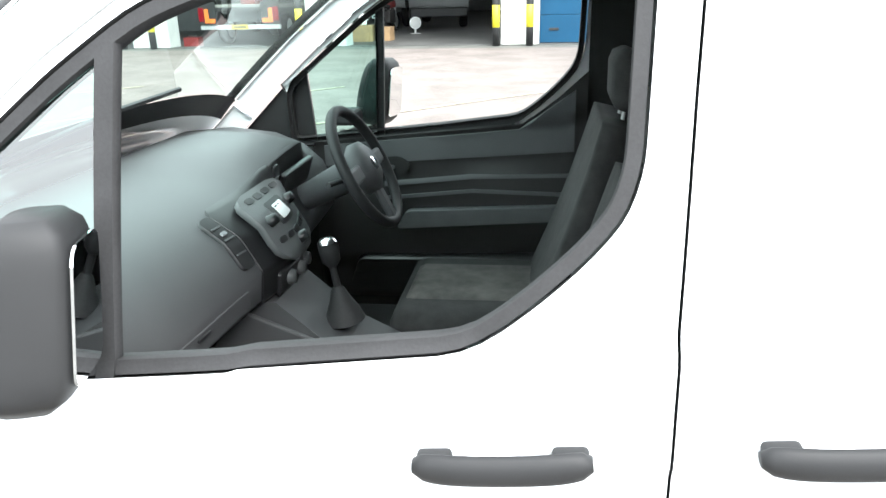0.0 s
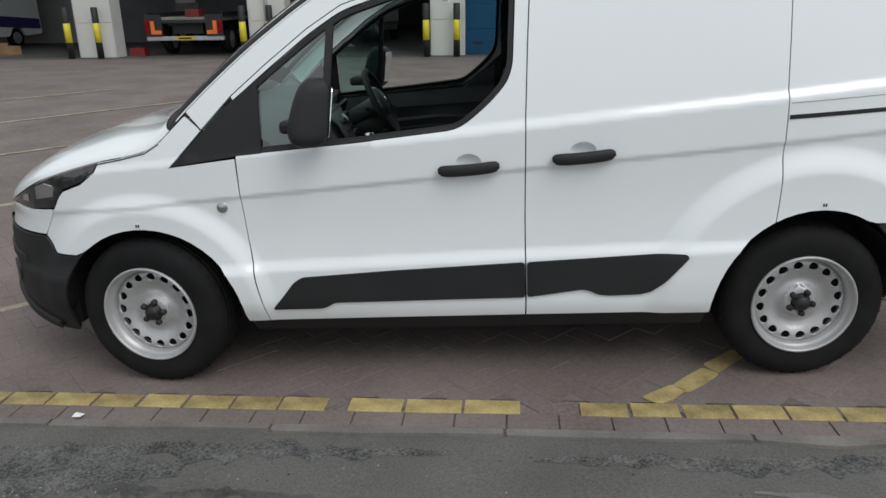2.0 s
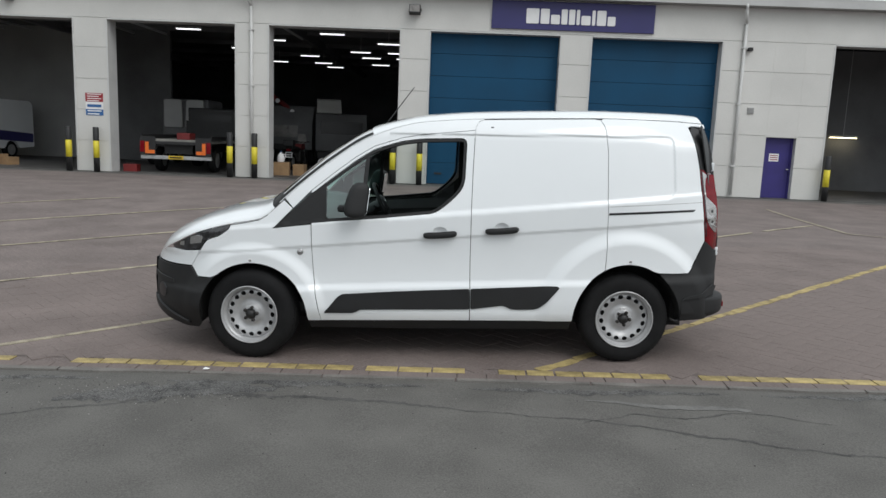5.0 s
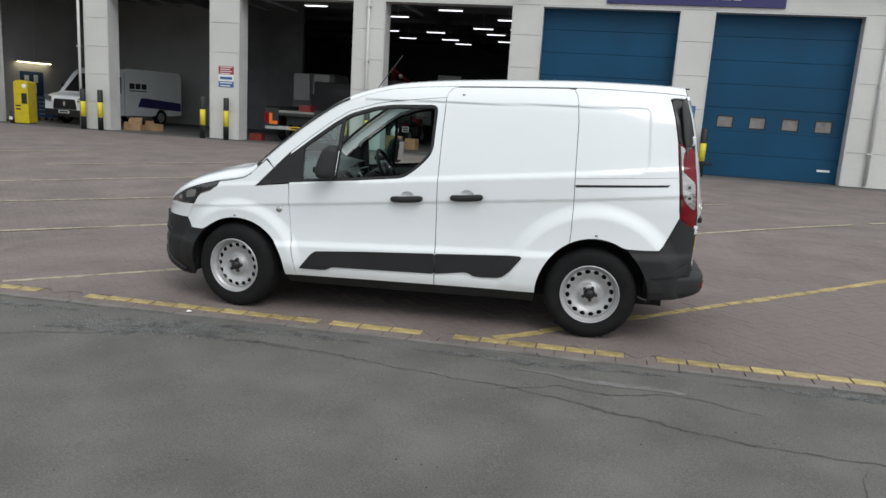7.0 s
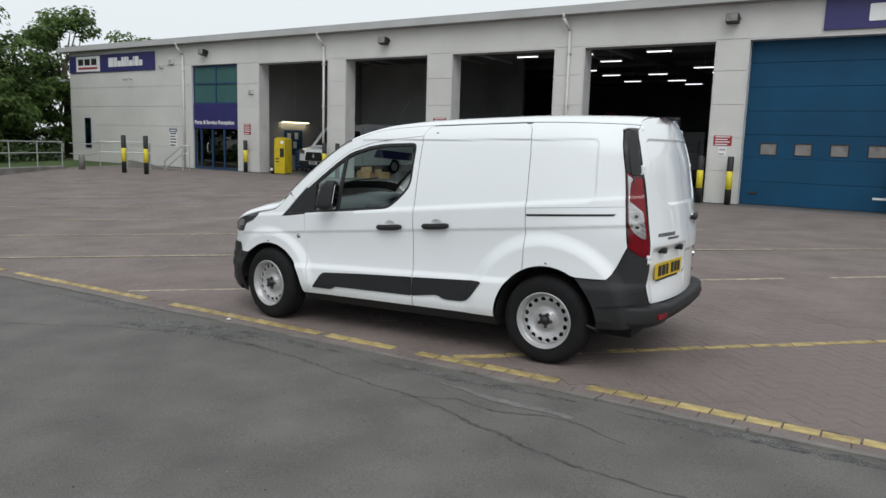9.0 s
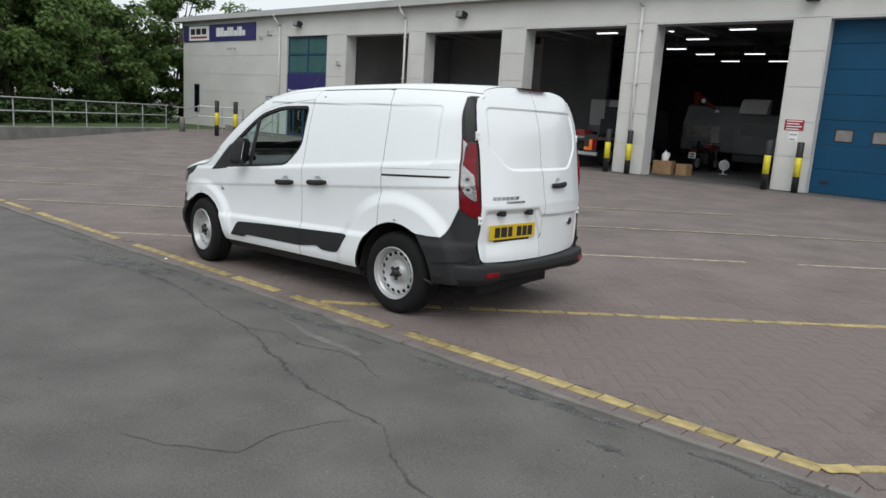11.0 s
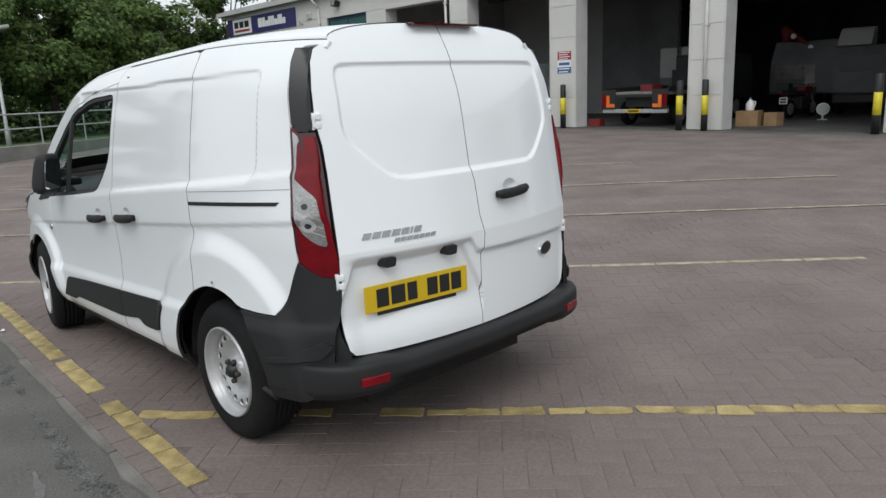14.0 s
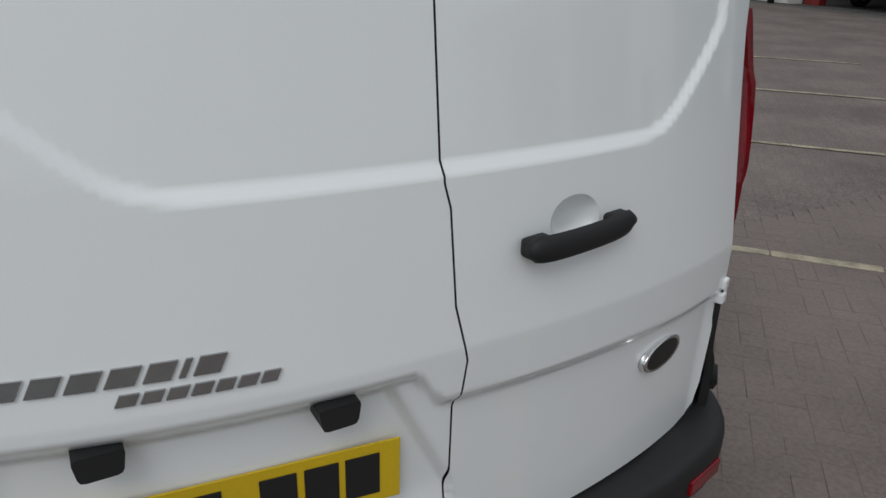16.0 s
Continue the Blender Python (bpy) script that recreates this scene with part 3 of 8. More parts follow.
# loose stone chips on the road
_rs = random.Random(31)
_v, _f = [], []
SPOTS = ((-0.25, -0.74, 0.40, 0.09, 420), (-1.7, -0.62, 0.6, 0.05, 120), (5.9, -0.95, 0.35, 0.07, 120))   # crumbled spots: x, y, spread, count
grit = [(_rs.uniform(-6, 10), -0.5 - 6.5 * _rs.random() ** 1.4, _rs.uniform(0.0022, 0.0065)) for _ in range(2000)]
for sx, sy, dx, dy, num in SPOTS:
    grit += [(_rs.gauss(sx, dx), min(-0.48, _rs.gauss(sy, dy)), _rs.uniform(0.003, 0.0075)) for _ in range(num)]
grit += [(_rs.uniform(-2, 10), 0.05 + 5 * _rs.random() ** 1.3, _rs.uniform(0.0018, 0.004)) for _ in range(700)]
for x, y, r in grit:
    up = 0.0155 if y > -0.2 else 0.0
    a, n = _rs.uniform(0, 6.28), len(_v)
    _v += [(x + r * math.cos(a + q * 1.57) * _rs.uniform(0.7, 1.2), y + r * math.sin(a + q * 1.57) * _rs.uniform(0.7, 1.2), -0.0145 + up) for q in range(4)] + [(x, y, -0.014 + up + r * 0.8)]
    _f += [(n + q, n + (q + 1) % 4, n + 4) for q in range(4)]
chips = part("stone_chips", (_v, [], _f), M_CHIP)
tagged(chips, "loose pale stone chips on the asphalt", "gravel", kind="stuff")
paper = part("paper_scrap", ([(-0.02, -0.012, 0.001), (0.018, -0.015, 0.004), (0.024, 0.012, 0.002), (-0.004, 0.004, 0.014), (-0.022, 0.014, 0.003)], [], [(0, 1, 3), (1, 2, 3), (2, 4, 3), (4, 0, 3)]), M_SIGNW)
paper.location = (LITTER[0], LITTER[1], 0.002)
tagged(paper, "crumpled white scrap of paper by the kerb", "litter")
for o in list(scene.objects):
    if o.type == "MESH" and o.name != "sun":
        drape(o)

# ---- the workshop building ----
BEFORE_BUILDING = set(scene.objects)
FY = 17.53            # face of the front wall
ZL, ZT = 4.52, 5.46   # head of the openings, top of the wall
JOINTS = [0.0, 0.92, 1.84, 2.75, 3.67, ZL]

def clad(name, x0, x1, z0=0.0, z1=ZL, y0=FY, y1=FY + 0.55, joints=JOINTS, label="off-white clad pier between workshop openings"):
    """A length of wall with its cladding panels set in front of it, one by one."""
    w = part(name, box(x0 + 0.004, x1 - 0.004, y0 + 0.035, y1, z0, z1), M_TRIM)
    tagged(w, label, "wall", kind="structure")
    zs = [z0] + [j for j in joints if z0 + 0.05 < j < z1 - 0.05] + [z1]
    for a, b in zip(zs, zs[1:]):
        part("panel", box(x0, x1, y0, y0 + 0.034, a + 0.005, b - 0.005, 0.004), M_CLAD, w)
    return w

clad("wall_reception", -32.4, -22.95, 0.0, ZT, joints=[0.92, 1.84, 2.75, 3.67, 4.58], label="off-white clad end wall of the reception")
for i, (a, b) in enumerate(((-20.05, -18.75), (-15.05, -14.15), (-10.5, -9.47), (-5.75, -4.75), (-0.97, -0.08), (3.63, 4.55))):
    clad(f"pier_{i + 1}", a, b)
clad("wall_side_door_left", 8.24, 9.75)
clad("wall_side_door_right", 10.62, 11.45)
clad("wall_over_side_door", 9.75, 10.62, 1.80, ZL)
clad("pier_7", 16.3, 17.3)
clad("wall_end", 22.0, 26.0)
_x = -22.95
for b in (-18.75, -14.6, -9.98, -5.25, -0.52, 4.1, 8.85, 13.9, 19.0, 26.0):
    clad("wall_head", _x, b, ZL, ZT, label="off-white wall band over the openings")
    _x = b
# thin steel edging round the openings
for i, (a, b) in enumerate(((-18.75, -15.05), (-14.15, -10.5), (-9.47, -5.75), (-4.75, -0.97), (-0.08, 3.63), (4.55, 8.24), (11.45, 16.3))):
    tr = thing("trim", Matrix.Identity(4), "pale steel edging round a workshop opening", "trim", "opening edgings", "structure")
    part("head_strip", box(a, b, FY - 0.02, FY + 0.5, ZL - 0.045, ZL - 0.002), M_TRIM, tr)
    part("side_strip", box(a - 0.045, a - 0.002, FY - 0.012, FY - 0.001, 0.02, ZL - 0.05), M_TRIM, tr)
    part("side_strip", box(b + 0.002, b + 0.045, FY - 0.012, FY - 0.001, 0.02, ZL - 0.05), M_TRIM, tr)

roof = thing("roof", Matrix.Identity(4), "grey sheet roof with a deep eaves gutter", "roof", kind="structure")
part("gutter", prism([(FY - 0.34, 5.46), (FY + 0.1, 5.46), (FY + 0.1, 5.72), (FY - 0.30, 5.66)], 59.2, "yz", -33.0), M_GUTTER, roof)
part("sheet", prism([(FY + 0.1, 5.70), (FY + 15, 5.9), (FY + 15, 6.0), (FY + 0.1, 5.80)], 59.0, "yz", -32.9), M_GUTTER, roof)
part("sheet", prism([(FY + 15, 5.9), (FY + 30, 5.6), (FY + 30, 5.7), (FY + 15, 6.0)], 59.0, "yz", -32.9), M_GUTTER, roof)

# downpipes
for x in (-23.45, -15.2, -5.25, 8.85):
    dp = thing("downpipe", Matrix.Identity(4), "white rainwater pipe with a swan-neck from the gutter", "drainpipe", "downpipes")
    part("pipe", pipe([(x - 0.12, FY - 0.3, 5.5), (x - 0.12, FY - 0.3, 5.35), (x, FY - 0.06, 5.0), (x, FY - 0.06, 0.05)], 0.045, 10), M_TRIM, dp, smooth=True)
    for z in (0.9, 2.7, 4.3):
        part("bracket", box(x - 0.07, x + 0.07, FY - 0.11, FY, z, z + 0.04), M_TRIM, dp)

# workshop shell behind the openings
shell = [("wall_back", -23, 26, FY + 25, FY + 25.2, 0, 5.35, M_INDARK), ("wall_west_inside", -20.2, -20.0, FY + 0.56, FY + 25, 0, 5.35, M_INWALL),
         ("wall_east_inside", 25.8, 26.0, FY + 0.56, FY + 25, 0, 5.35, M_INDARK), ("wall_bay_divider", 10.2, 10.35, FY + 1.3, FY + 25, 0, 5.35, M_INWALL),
         # the store wall goes on in the darker lining colour past x -14.3
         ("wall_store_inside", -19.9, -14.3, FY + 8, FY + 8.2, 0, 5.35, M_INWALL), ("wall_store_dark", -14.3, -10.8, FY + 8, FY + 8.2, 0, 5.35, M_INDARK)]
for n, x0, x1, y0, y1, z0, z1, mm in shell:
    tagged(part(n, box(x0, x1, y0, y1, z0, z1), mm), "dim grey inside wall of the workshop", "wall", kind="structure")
tagged(part("floor", box(-32, 26, FY + 0.02, FY + 25, -0.1, 0.004), M_INFLOOR), "oil-darkened concrete workshop floor", "floor", kind="structure")
tagged(part("wall_reception_back", box(-32.4, -20.2, FY + 6, FY + 6.2, 0, 5.4), M_INWALL), "inside wall of the reception", "wall", kind="structure")
tagged(part("wall_west_end", box(-32.4, -32.2, FY + 0.56, FY + 30, 0, 5.5), M_CLAD), "off-white clad gable wall", "wall", kind="structure")
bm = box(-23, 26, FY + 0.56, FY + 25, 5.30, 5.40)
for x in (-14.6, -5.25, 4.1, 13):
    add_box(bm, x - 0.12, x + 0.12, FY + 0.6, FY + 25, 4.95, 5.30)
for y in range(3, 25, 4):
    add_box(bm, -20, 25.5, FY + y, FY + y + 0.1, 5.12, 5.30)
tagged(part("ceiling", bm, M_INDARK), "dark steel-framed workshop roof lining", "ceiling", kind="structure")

def strip_lamp(x, y, z, l=1.5, turn=0.0, mat=M_LAMPW, label="lit strip lamp hanging in the workshop roof"):
    t = thing("strip_lamp", pose(x, y, z, 0, 0, turn), label, "lamp", "workshop lamps")
    part("housing", prism([(-0.09, 0.0), (0.09, 0.0), (0.05, 0.07), (-0.05, 0.07)], l, "yz", -l / 2), M_TRIM, t)
    part("tube", box(-l / 2 + 0.03, l / 2 - 0.03, -0.06, 0.06, -0.025, -0.002), mat, t)
    part("hanger", tube((0, 0, 0.07), (0, 0, 5.30 - z), 0.008, 6), M_TRIM, t)
for x in (-8.3, -6.2, -3.5, -2.0, -0.2, 2.2):
    for k in range(6):
        if (int(x * 10) + 3 * k) % 4:
            strip_lamp(x + 0.12 * k, 20.8 + 2.6 * k, 4.72 + 0.05 * (k % 2), 0.85)
strip_lamp(-19.85, FY + 3.24, 2.2, 1.7, 90, M_TUBE, "lit fluorescent batten on the workshop wall")
strip_lamp(13.0, FY + 6, 2.0, 1.0, 0, M_TUBE, "lit fluorescent batten in the wash bay")
strip_lamp(15.0, FY + 6, 2.0, 1.0, 0, M_TUBE, "lit fluorescent batten in the wash bay")
tagged(part("wall_wash_bay", box(10.36, 25.7, FY + 6.3, FY + 6.45, 0, 5.2), M_INDARK), "dark lining wall of the wash bay", "wall", kind="structure")
hose = thing("wall_hose", pose(12.9, FY + 6.2, 0.4), "black hose looped along the wash bay wall", "hose")
_pts = [(0.16 * k - 0.8, 0.0, 0.75 + 0.28 * math.sin(k * 1.15)) for k in range(14)]
part("hose", pipe(_pts, 0.06, 8), M_BOLK, hose)

# blue sectional doors
def sectional_door(x0, x1):
    d = thing("sectional_door", pose(x0, FY + 0.32, 0), "closed blue sectional workshop door with four small panes", "door", "blue workshop doors")
    w = x1 - x0
    hs = 0.645
    for k in range(7):
        z0 = k * hs + 0.02
        if k == 2:
            pw = 0.40
            xs = [w * f for f in (0.17, 0.40, 0.63, 0.86)]
            edges = [0.0] + [e for x in xs for e in (x - pw / 2, x + pw / 2)] + [w]
            bm = bmesh.new()
            for a, b in zip(edges[::2], edges[1::2]):
                add_box(bm, a, b, 0, 0.05, z0, z0 + hs - 0.008)
            for x in xs:
                add_box(bm, x - pw / 2, x + pw / 2, 0, 0.05, z0, z0 + 0.10)
                add_box(bm, x - pw / 2, x + pw / 2, 0, 0.05, z0 + 0.40, z0 + hs - 0.008)
            sec = part("section", bm, M_ROLLER, d)
            for x in xs:
                part("pane", box(x - pw / 2 + 0.002, x + pw / 2 - 0.002, 0.015, 0.03, z0 + 0.102, z0 + 0.398, 0.004), M_PANE, sec)
                bm = bmesh.new()
                for r in ((x - pw / 2 - 0.02, x + pw / 2 + 0.02, z0 + 0.08, z0 + 0.1), (x - pw / 2 - 0.02, x + pw / 2 + 0.02, z0 + 0.4, z0 + 0.42), (x - pw / 2 - 0.02, x - pw / 2, z0 + 0.1, z0 + 0.4), (x + pw / 2, x + pw / 2 + 0.02, z0 + 0.1, z0 + 0.4)):
                    add_box(bm, r[0], r[1], -0.008, 0.0, r[2], r[3])
                part("pane_frame", bm, M_BOLK, sec)
        else:
            part("section", box(0, w, 0, 0.05, z0, z0 + hs - 0.008, 0.006), M_ROLLER, d)
    part("bottom_seal", box(0, w, 0.005, 0.045, 0.0, 0.02), M_RUBBER, d)
    part("label_plate", box(w * 0.86, w * 0.95, -0.004, -0.001, 0.33, 0.39), M_SIGNW, d)
    part("pull_handle", box(w * 0.06, w * 0.12, -0.02, -0.001, 0.30, 0.36, 0.006), M_BOLK, d)
sectional_door(-0.08, 3.63)
sectional_door(4.55, 8.24)
tagged(part("wall_behind_doors", box(-0.5, 8.6, FY + 1.2, FY + 1.3, 0, 5.2), M_INDARK), "dark lining behind the closed doors", "wall", kind="structure")

# raised door leaves seen at the head of the open bays, in lining colour
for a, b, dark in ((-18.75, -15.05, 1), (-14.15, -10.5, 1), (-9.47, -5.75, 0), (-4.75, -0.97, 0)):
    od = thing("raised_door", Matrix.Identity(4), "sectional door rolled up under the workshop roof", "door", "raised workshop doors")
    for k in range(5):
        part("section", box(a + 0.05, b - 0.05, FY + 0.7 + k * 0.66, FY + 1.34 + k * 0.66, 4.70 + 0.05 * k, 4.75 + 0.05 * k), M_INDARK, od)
    for x in (a + 0.05, b - 0.05):
        part("track", box(x - 0.03, x + 0.03, FY + 0.6, FY + 4.2, 4.60, 4.66), M_GALV, od)

# side door
sd = thing("side_door", pose(9.75, FY + 0.2, 0), "closed dark blue steel side door with a small notice", "door")
part("leaf", box(0.05, 0.82, 0, 0.05, 0.01, 1.76, 0.004), M_PURPLE, sd)
part("frame", box(0.0, 0.05, -0.03, 0.1, 0, 1.80), M_PURPLE, sd)
part("frame", box(0.82, 0.87, -0.03, 0.1, 0, 1.80), M_PURPLE, sd)
part("frame", box(0.05, 0.82, -0.03, 0.1, 1.76, 1.80), M_PURPLE, sd)
part("notice", box(0.22, 0.50, -0.004, -0.001, 1.10, 1.33), M_SIGNW, sd, "white notice with red print")
for k in range(3):
    part("print_bar", box(0.25, 0.47, -0.006, -0.0045, 1.14 + 0.06 * k, 1.165 + 0.06 * k), M_SIGNR, sd)
part("lever", box(0.74, 0.80, -0.06, -0.001, 0.86, 0.89, 0.006), M_GALV, sd)
tagged(part("wall_behind_side_door", box(9.6, 10.8, FY + 0.6, FY + 0.7, 0, 2.2), M_INDARK), "dark lining behind the side door", "wall", kind="structure")
vent = thing("wall_vent", pose(9.22, FY - 0.03, 2.55), "small grey louvred vent on the wall", "vent")
part("frame", box(-0.09, 0.09, 0, 0.03, -0.09, 0.09, 0.006), M_GUTTER, vent)
for k in range(5):
    part("slat", box(-0.07, 0.07, -0.012, -0.001, -0.07 + k * 0.03, -0.055 + k * 0.03), M_GUTTER, vent)
cam_box = thing("security_camera", pose(9.0, FY, 4.28), "small black camera on the wall", "camera")
part("body", box(-0.06, 0.06, -0.18, -0.02, -0.05, 0.05, 0.01), M_BOLK, cam_box)
part("bracket", tube((0, -0.02, 0), (0, 0.0, 0), 0.03), M_BOLK, cam_box)

# reception front: glazing over a blue band over the entrance
rec = thing("reception_front", pose(-22.95, FY + 0.12, 0), "blue-framed glazed reception front with a navy band", "shopfront")
W_ = 2.90
part("band", box(0, W_, -0.06, 0.05, 1.78, 2.86, 0.01), M_NAVY, rec, "navy band with white lettering")
for _w, _x in (("Parts", 0.34), ("&", 0.73), ("Service", 1.21), ("Reception", 2.13)):
    words(_w, 0.245, M_SIGNW, Matrix.Translation((_x, -0.065, 2.05)) @ Matrix.Rotation(radians(90), 4, "X"), rec, "lettering", "white lettering", bold=0.004)
for x in (0.0, W_ / 2 - 0.03, W_ - 0.06):
    part("mullion", box(x, x + 0.06, -0.03, 0.06, 2.86, 4.48), M_MACHB, rec)
for z in (2.86, 3.70, 4.42):
    part("transom", box(0.06, W_ - 0.06, -0.025, 0.055, z, z + 0.06), M_MACHB, rec)
for x0, x1 in ((0.06, W_ / 2 - 0.03), (W_ / 2 + 0.03, W_ - 0.06)):
    for z0, z1 in ((2.92, 3.70), (3.76, 4.42)):
        part("pane", box(x0, x1, 0.01, 0.022, z0, z1), M_TEALREFL, rec)
for x in (0.0, 0.42, 1.15, 1.90, W_ - 0.07):
    part("post", box(x, x + 0.07, -0.03, 0.06, 0, 1.78), M_MACHB, rec)
for x0, x1 in ((0.07, 0.42), (0.49, 1.15), (1.22, 1.90), (1.97, W_ - 0.07)):
    part("pane", box(x0, x1, 0.01, 0.022, 0.08, 1.74), M_BLDGLASS, rec)
    part("rail", box(x0, x1, -0.02, 0.05, 0, 0.08), M_MACHB, rec)
part("pull_bar", pipe([(0.95, -0.03, 0.75), (0.95, -0.10, 0.80), (0.95, -0.10, 1.10), (0.95, -0.03, 1.15)], 0.018), M_GALV, rec, "curved steel pull bar")
board = thing("a_board", pose(-20.75, FY + 0.75, 0, 0, 0, 15), "small yellow folding floor sign inside the entrance", "sign")
part("leaf", prism([(-0.14, 0), (0.14, 0), (0.11, 0.58), (-0.11, 0.58)], 0.02, "xz", -0.08), M_MACHY, board)
part("leaf", prism([(-0.14, 0), (0.14, 0), (0.11, 0.58), (-0.11, 0.58)], 0.02, "xz", 0.06), M_MACHY, board)
part("hinge", box(-0.11, 0.11, -0.08, 0.08, 0.575, 0.59), M_MACHY, board)

# slit window in the end wall
sw = thing("window_1", pose(-31.2, FY, 0.70), "tall narrow dark window in the clad wall", "window", kind="structure")
part("pane", box(0.03, 0.47, -0.012, -0.004, 0.03, 1.47), M_BLDGLASS, sw)
part("backing", box(0.03, 0.47, -0.003, -0.001, 0.03, 1.47), M_MACHB, sw)
for r in ((0, 0.5, 0, 0.03), (0, 0.5, 1.47, 1.5), (0, 0.03, 0.03, 1.47), (0.47, 0.5, 0.03, 1.47)):
    part("frame", box(r[0], r[1], -0.03, -0.0005, r[2], r[3]), M_MACHB, sw)

# signs on the building
def letter_bars(parent, x0, widths, z0, z1, y, mat, gap=0.05, low=0.62):
    """Plain bars in place of a firm's name."""
    x = x0
    for k, (w, tall) in enumerate(widths):
        part("letter_bar", prism(rounded([(x, z0), (x + w, z0), (x + w, z0 + (z1 - z0) * (1.0 if tall else low)), (x, z0 + (z1 - z0) * (1.0 if tall else low))], 0.03, 2), 0.02, "xz", y - 0.02), mat, parent)
        x += w + gap
fs = thing("fascia_sign", pose(-32.3, FY - 0.05, 4.42), "long navy fascia sign with white plain shapes", "sign", "fascia signs")
part("board", box(0, 6.85, 0, 0.045, 0, 0.84, 0.01), M_NAVY, fs)
part("white_panel", box(0.62, 2.63, -0.012, -0.001, 0.05, 0.79, 0.003), M_SIGNW, fs)
for k in range(3):
    part("logo_bar", box(0.80 + k * 0.56, 1.24 + k * 0.56, -0.02, -0.0125, 0.36, 0.66), M_INK, fs)
part("logo_stripe", box(0.80, 2.42, -0.02, -0.0125, 0.16, 0.26), M_SIGNR, fs)
letter_bars(fs, 3.35, ((0.38, 1), (0.26, 1), (0.26, 0), (0.18, 1), (0.18, 1), (0.09, 1), (0.27, 0), (0.09, 1), (0.27, 1), (0.24, 0)), 0.22, 0.66, -0.002, M_SIGNW, 0.045)
ms = thing("fascia_sign", pose(1.64, FY - 0.06, 4.62), "navy fascia sign with white plain shapes over the blue doors", "sign", "fascia signs")
part("board", box(0, 4.62, 0, 0.055, 0, 0.80, 0.01), M_NAVY, ms)
letter_bars(ms, 0.98, ((0.36, 1), (0.25, 1), (0.25, 0), (0.17, 1), (0.17, 1), (0.09, 1), (0.26, 0), (0.09, 1), (0.26, 1), (0.22, 0)), 0.17, 0.59, -0.002, M_SIGNW, 0.045)

def pillar_sign(x, z, w, bands, label, y=FY):
    s = thing("wall_notice", pose(x, y - 0.012, z), label, "sign", "pier notices")
    zt = 0.0
    for h, mm, bars, bm_mat in bands:
        p = part("plate", box(0, w, 0, 0.008, zt - h, zt - 0.002), mm, s)
        for k in range(bars):
            part("print_bar", box(w * 0.1, w * (0.9 - 0.13 * (k % 2)), -0.003, -0.0005, zt - h * (k + 0.72) / bars, zt - h * (k + 0.35) / bars), bm_mat, s)
        zt -= h
    return s
pillar_sign(-10.18, 2.33, 0.52, [(0.26, M_SIGNR, 4, M_SIGNW), (0.22, M_SIGNW, 1, M_SIGNB), (0.18, M_SIGNB, 2, M_SIGNW)], "red, white and blue safety notice on a white pier")
pillar_sign(-0.82, 1.90, 0.48, [(0.28, M_SIGNR, 4, M_SIGNW)], "red notice with white print on a white pier")
pillar_sign(-0.68, 1.58, 0.22, [(0.26, M_SIGNW, 2, M_GUTTER)], "small white paper notice on a white pier")
pillar_sign(-19.66, 2.02, 0.40, [(0.24, M_SIGNR, 4, M_SIGNW), (0.02, M_CLAD, 0, None), (0.2, M_SIGNR, 2, M_SIGNW)], "red notice with white print on a white pier")
pillar_sign(-24.55, 1.75, 0.52, [(0.16, M_MACHB, 1, M_SIGNW), (0.38, M_SIGNW, 3, M_INK), (0.28, M_SIGNW, 2, M_INK)], "white notice board with dark print by the entrance")
bs = pillar_sign(3.84, 1.93, 0.48, [(0.52, M_SIGNB, 0, None), (0.06, M_SIGNW, 0, None), (0.14, M_SIGNB, 1, M_SIGNW), (0.14, M_SIGNB, 2, M_SIGNW)], "blue notice with a white dial sign on a white pier")
bm = bmesh.new()
for k in range(18):
    a0, a1 = radians(-40 + k * 14.5), radians(-40 + (k + 1) * 14.5)
    for (p, q) in ((a0, a1),):
        vs = [bm.verts.new((0.27 + r * math.cos(a), -0.004, -0.28 + r * math.sin(a))) for r, a in ((0.15, p), (0.18, p), (0.18, q), (0.15, q))]
        bm.faces.new(vs)
part("dial_ring", bm, M_SIGNW, bs)
part("dial_needle", prism([(0.16, -0.19), (0.18, -0.17), (0.30, -0.29), (0.28, -0.31)], 0.003, "xz", -0.005), M_SIGNW, bs)

# floodlights and wall lamps
for x in (-22.0, -12.3, -0.55):
    fl = thing("floodlight", pose(x, FY, 5.05), "black floodlight on a bracket under the eaves", "lamp", "floodlights")
    part("head", prism([(-0.30, -0.10), (-0.05, -0.14), (-0.02, 0.08), (-0.26, 0.12)], 0.32, "yz", -0.16), M_BOLK, fl)
    part("glass_face", prism([(-0.305, -0.085), (-0.302, -0.085), (-0.266, 0.105), (-0.27, 0.105)], 0.28, "yz", -0.14), M_PANE, fl)
    part("bracket", box(-0.18, 0.18, -0.05, 0, -0.03, 0.03), M_BOLK, fl)
for x, z in ((-27.2, 3.95), (-32.45, 4.0)):
    wl = thing("wall_lamp", pose(x, FY, z), "small grey wall lamp on an arm", "lamp", "wall lamps")
    part("arm", pipe([(0, 0, 0.05), (0, -0.2, 0.1), (0.05, -0.35, 0.06)], 0.025), M_GUTTER, wl)
    part("head", box(-0.07, 0.17, -0.5, -0.32, -0.02, 0.08, 0.03), M_GUTTER, wl)
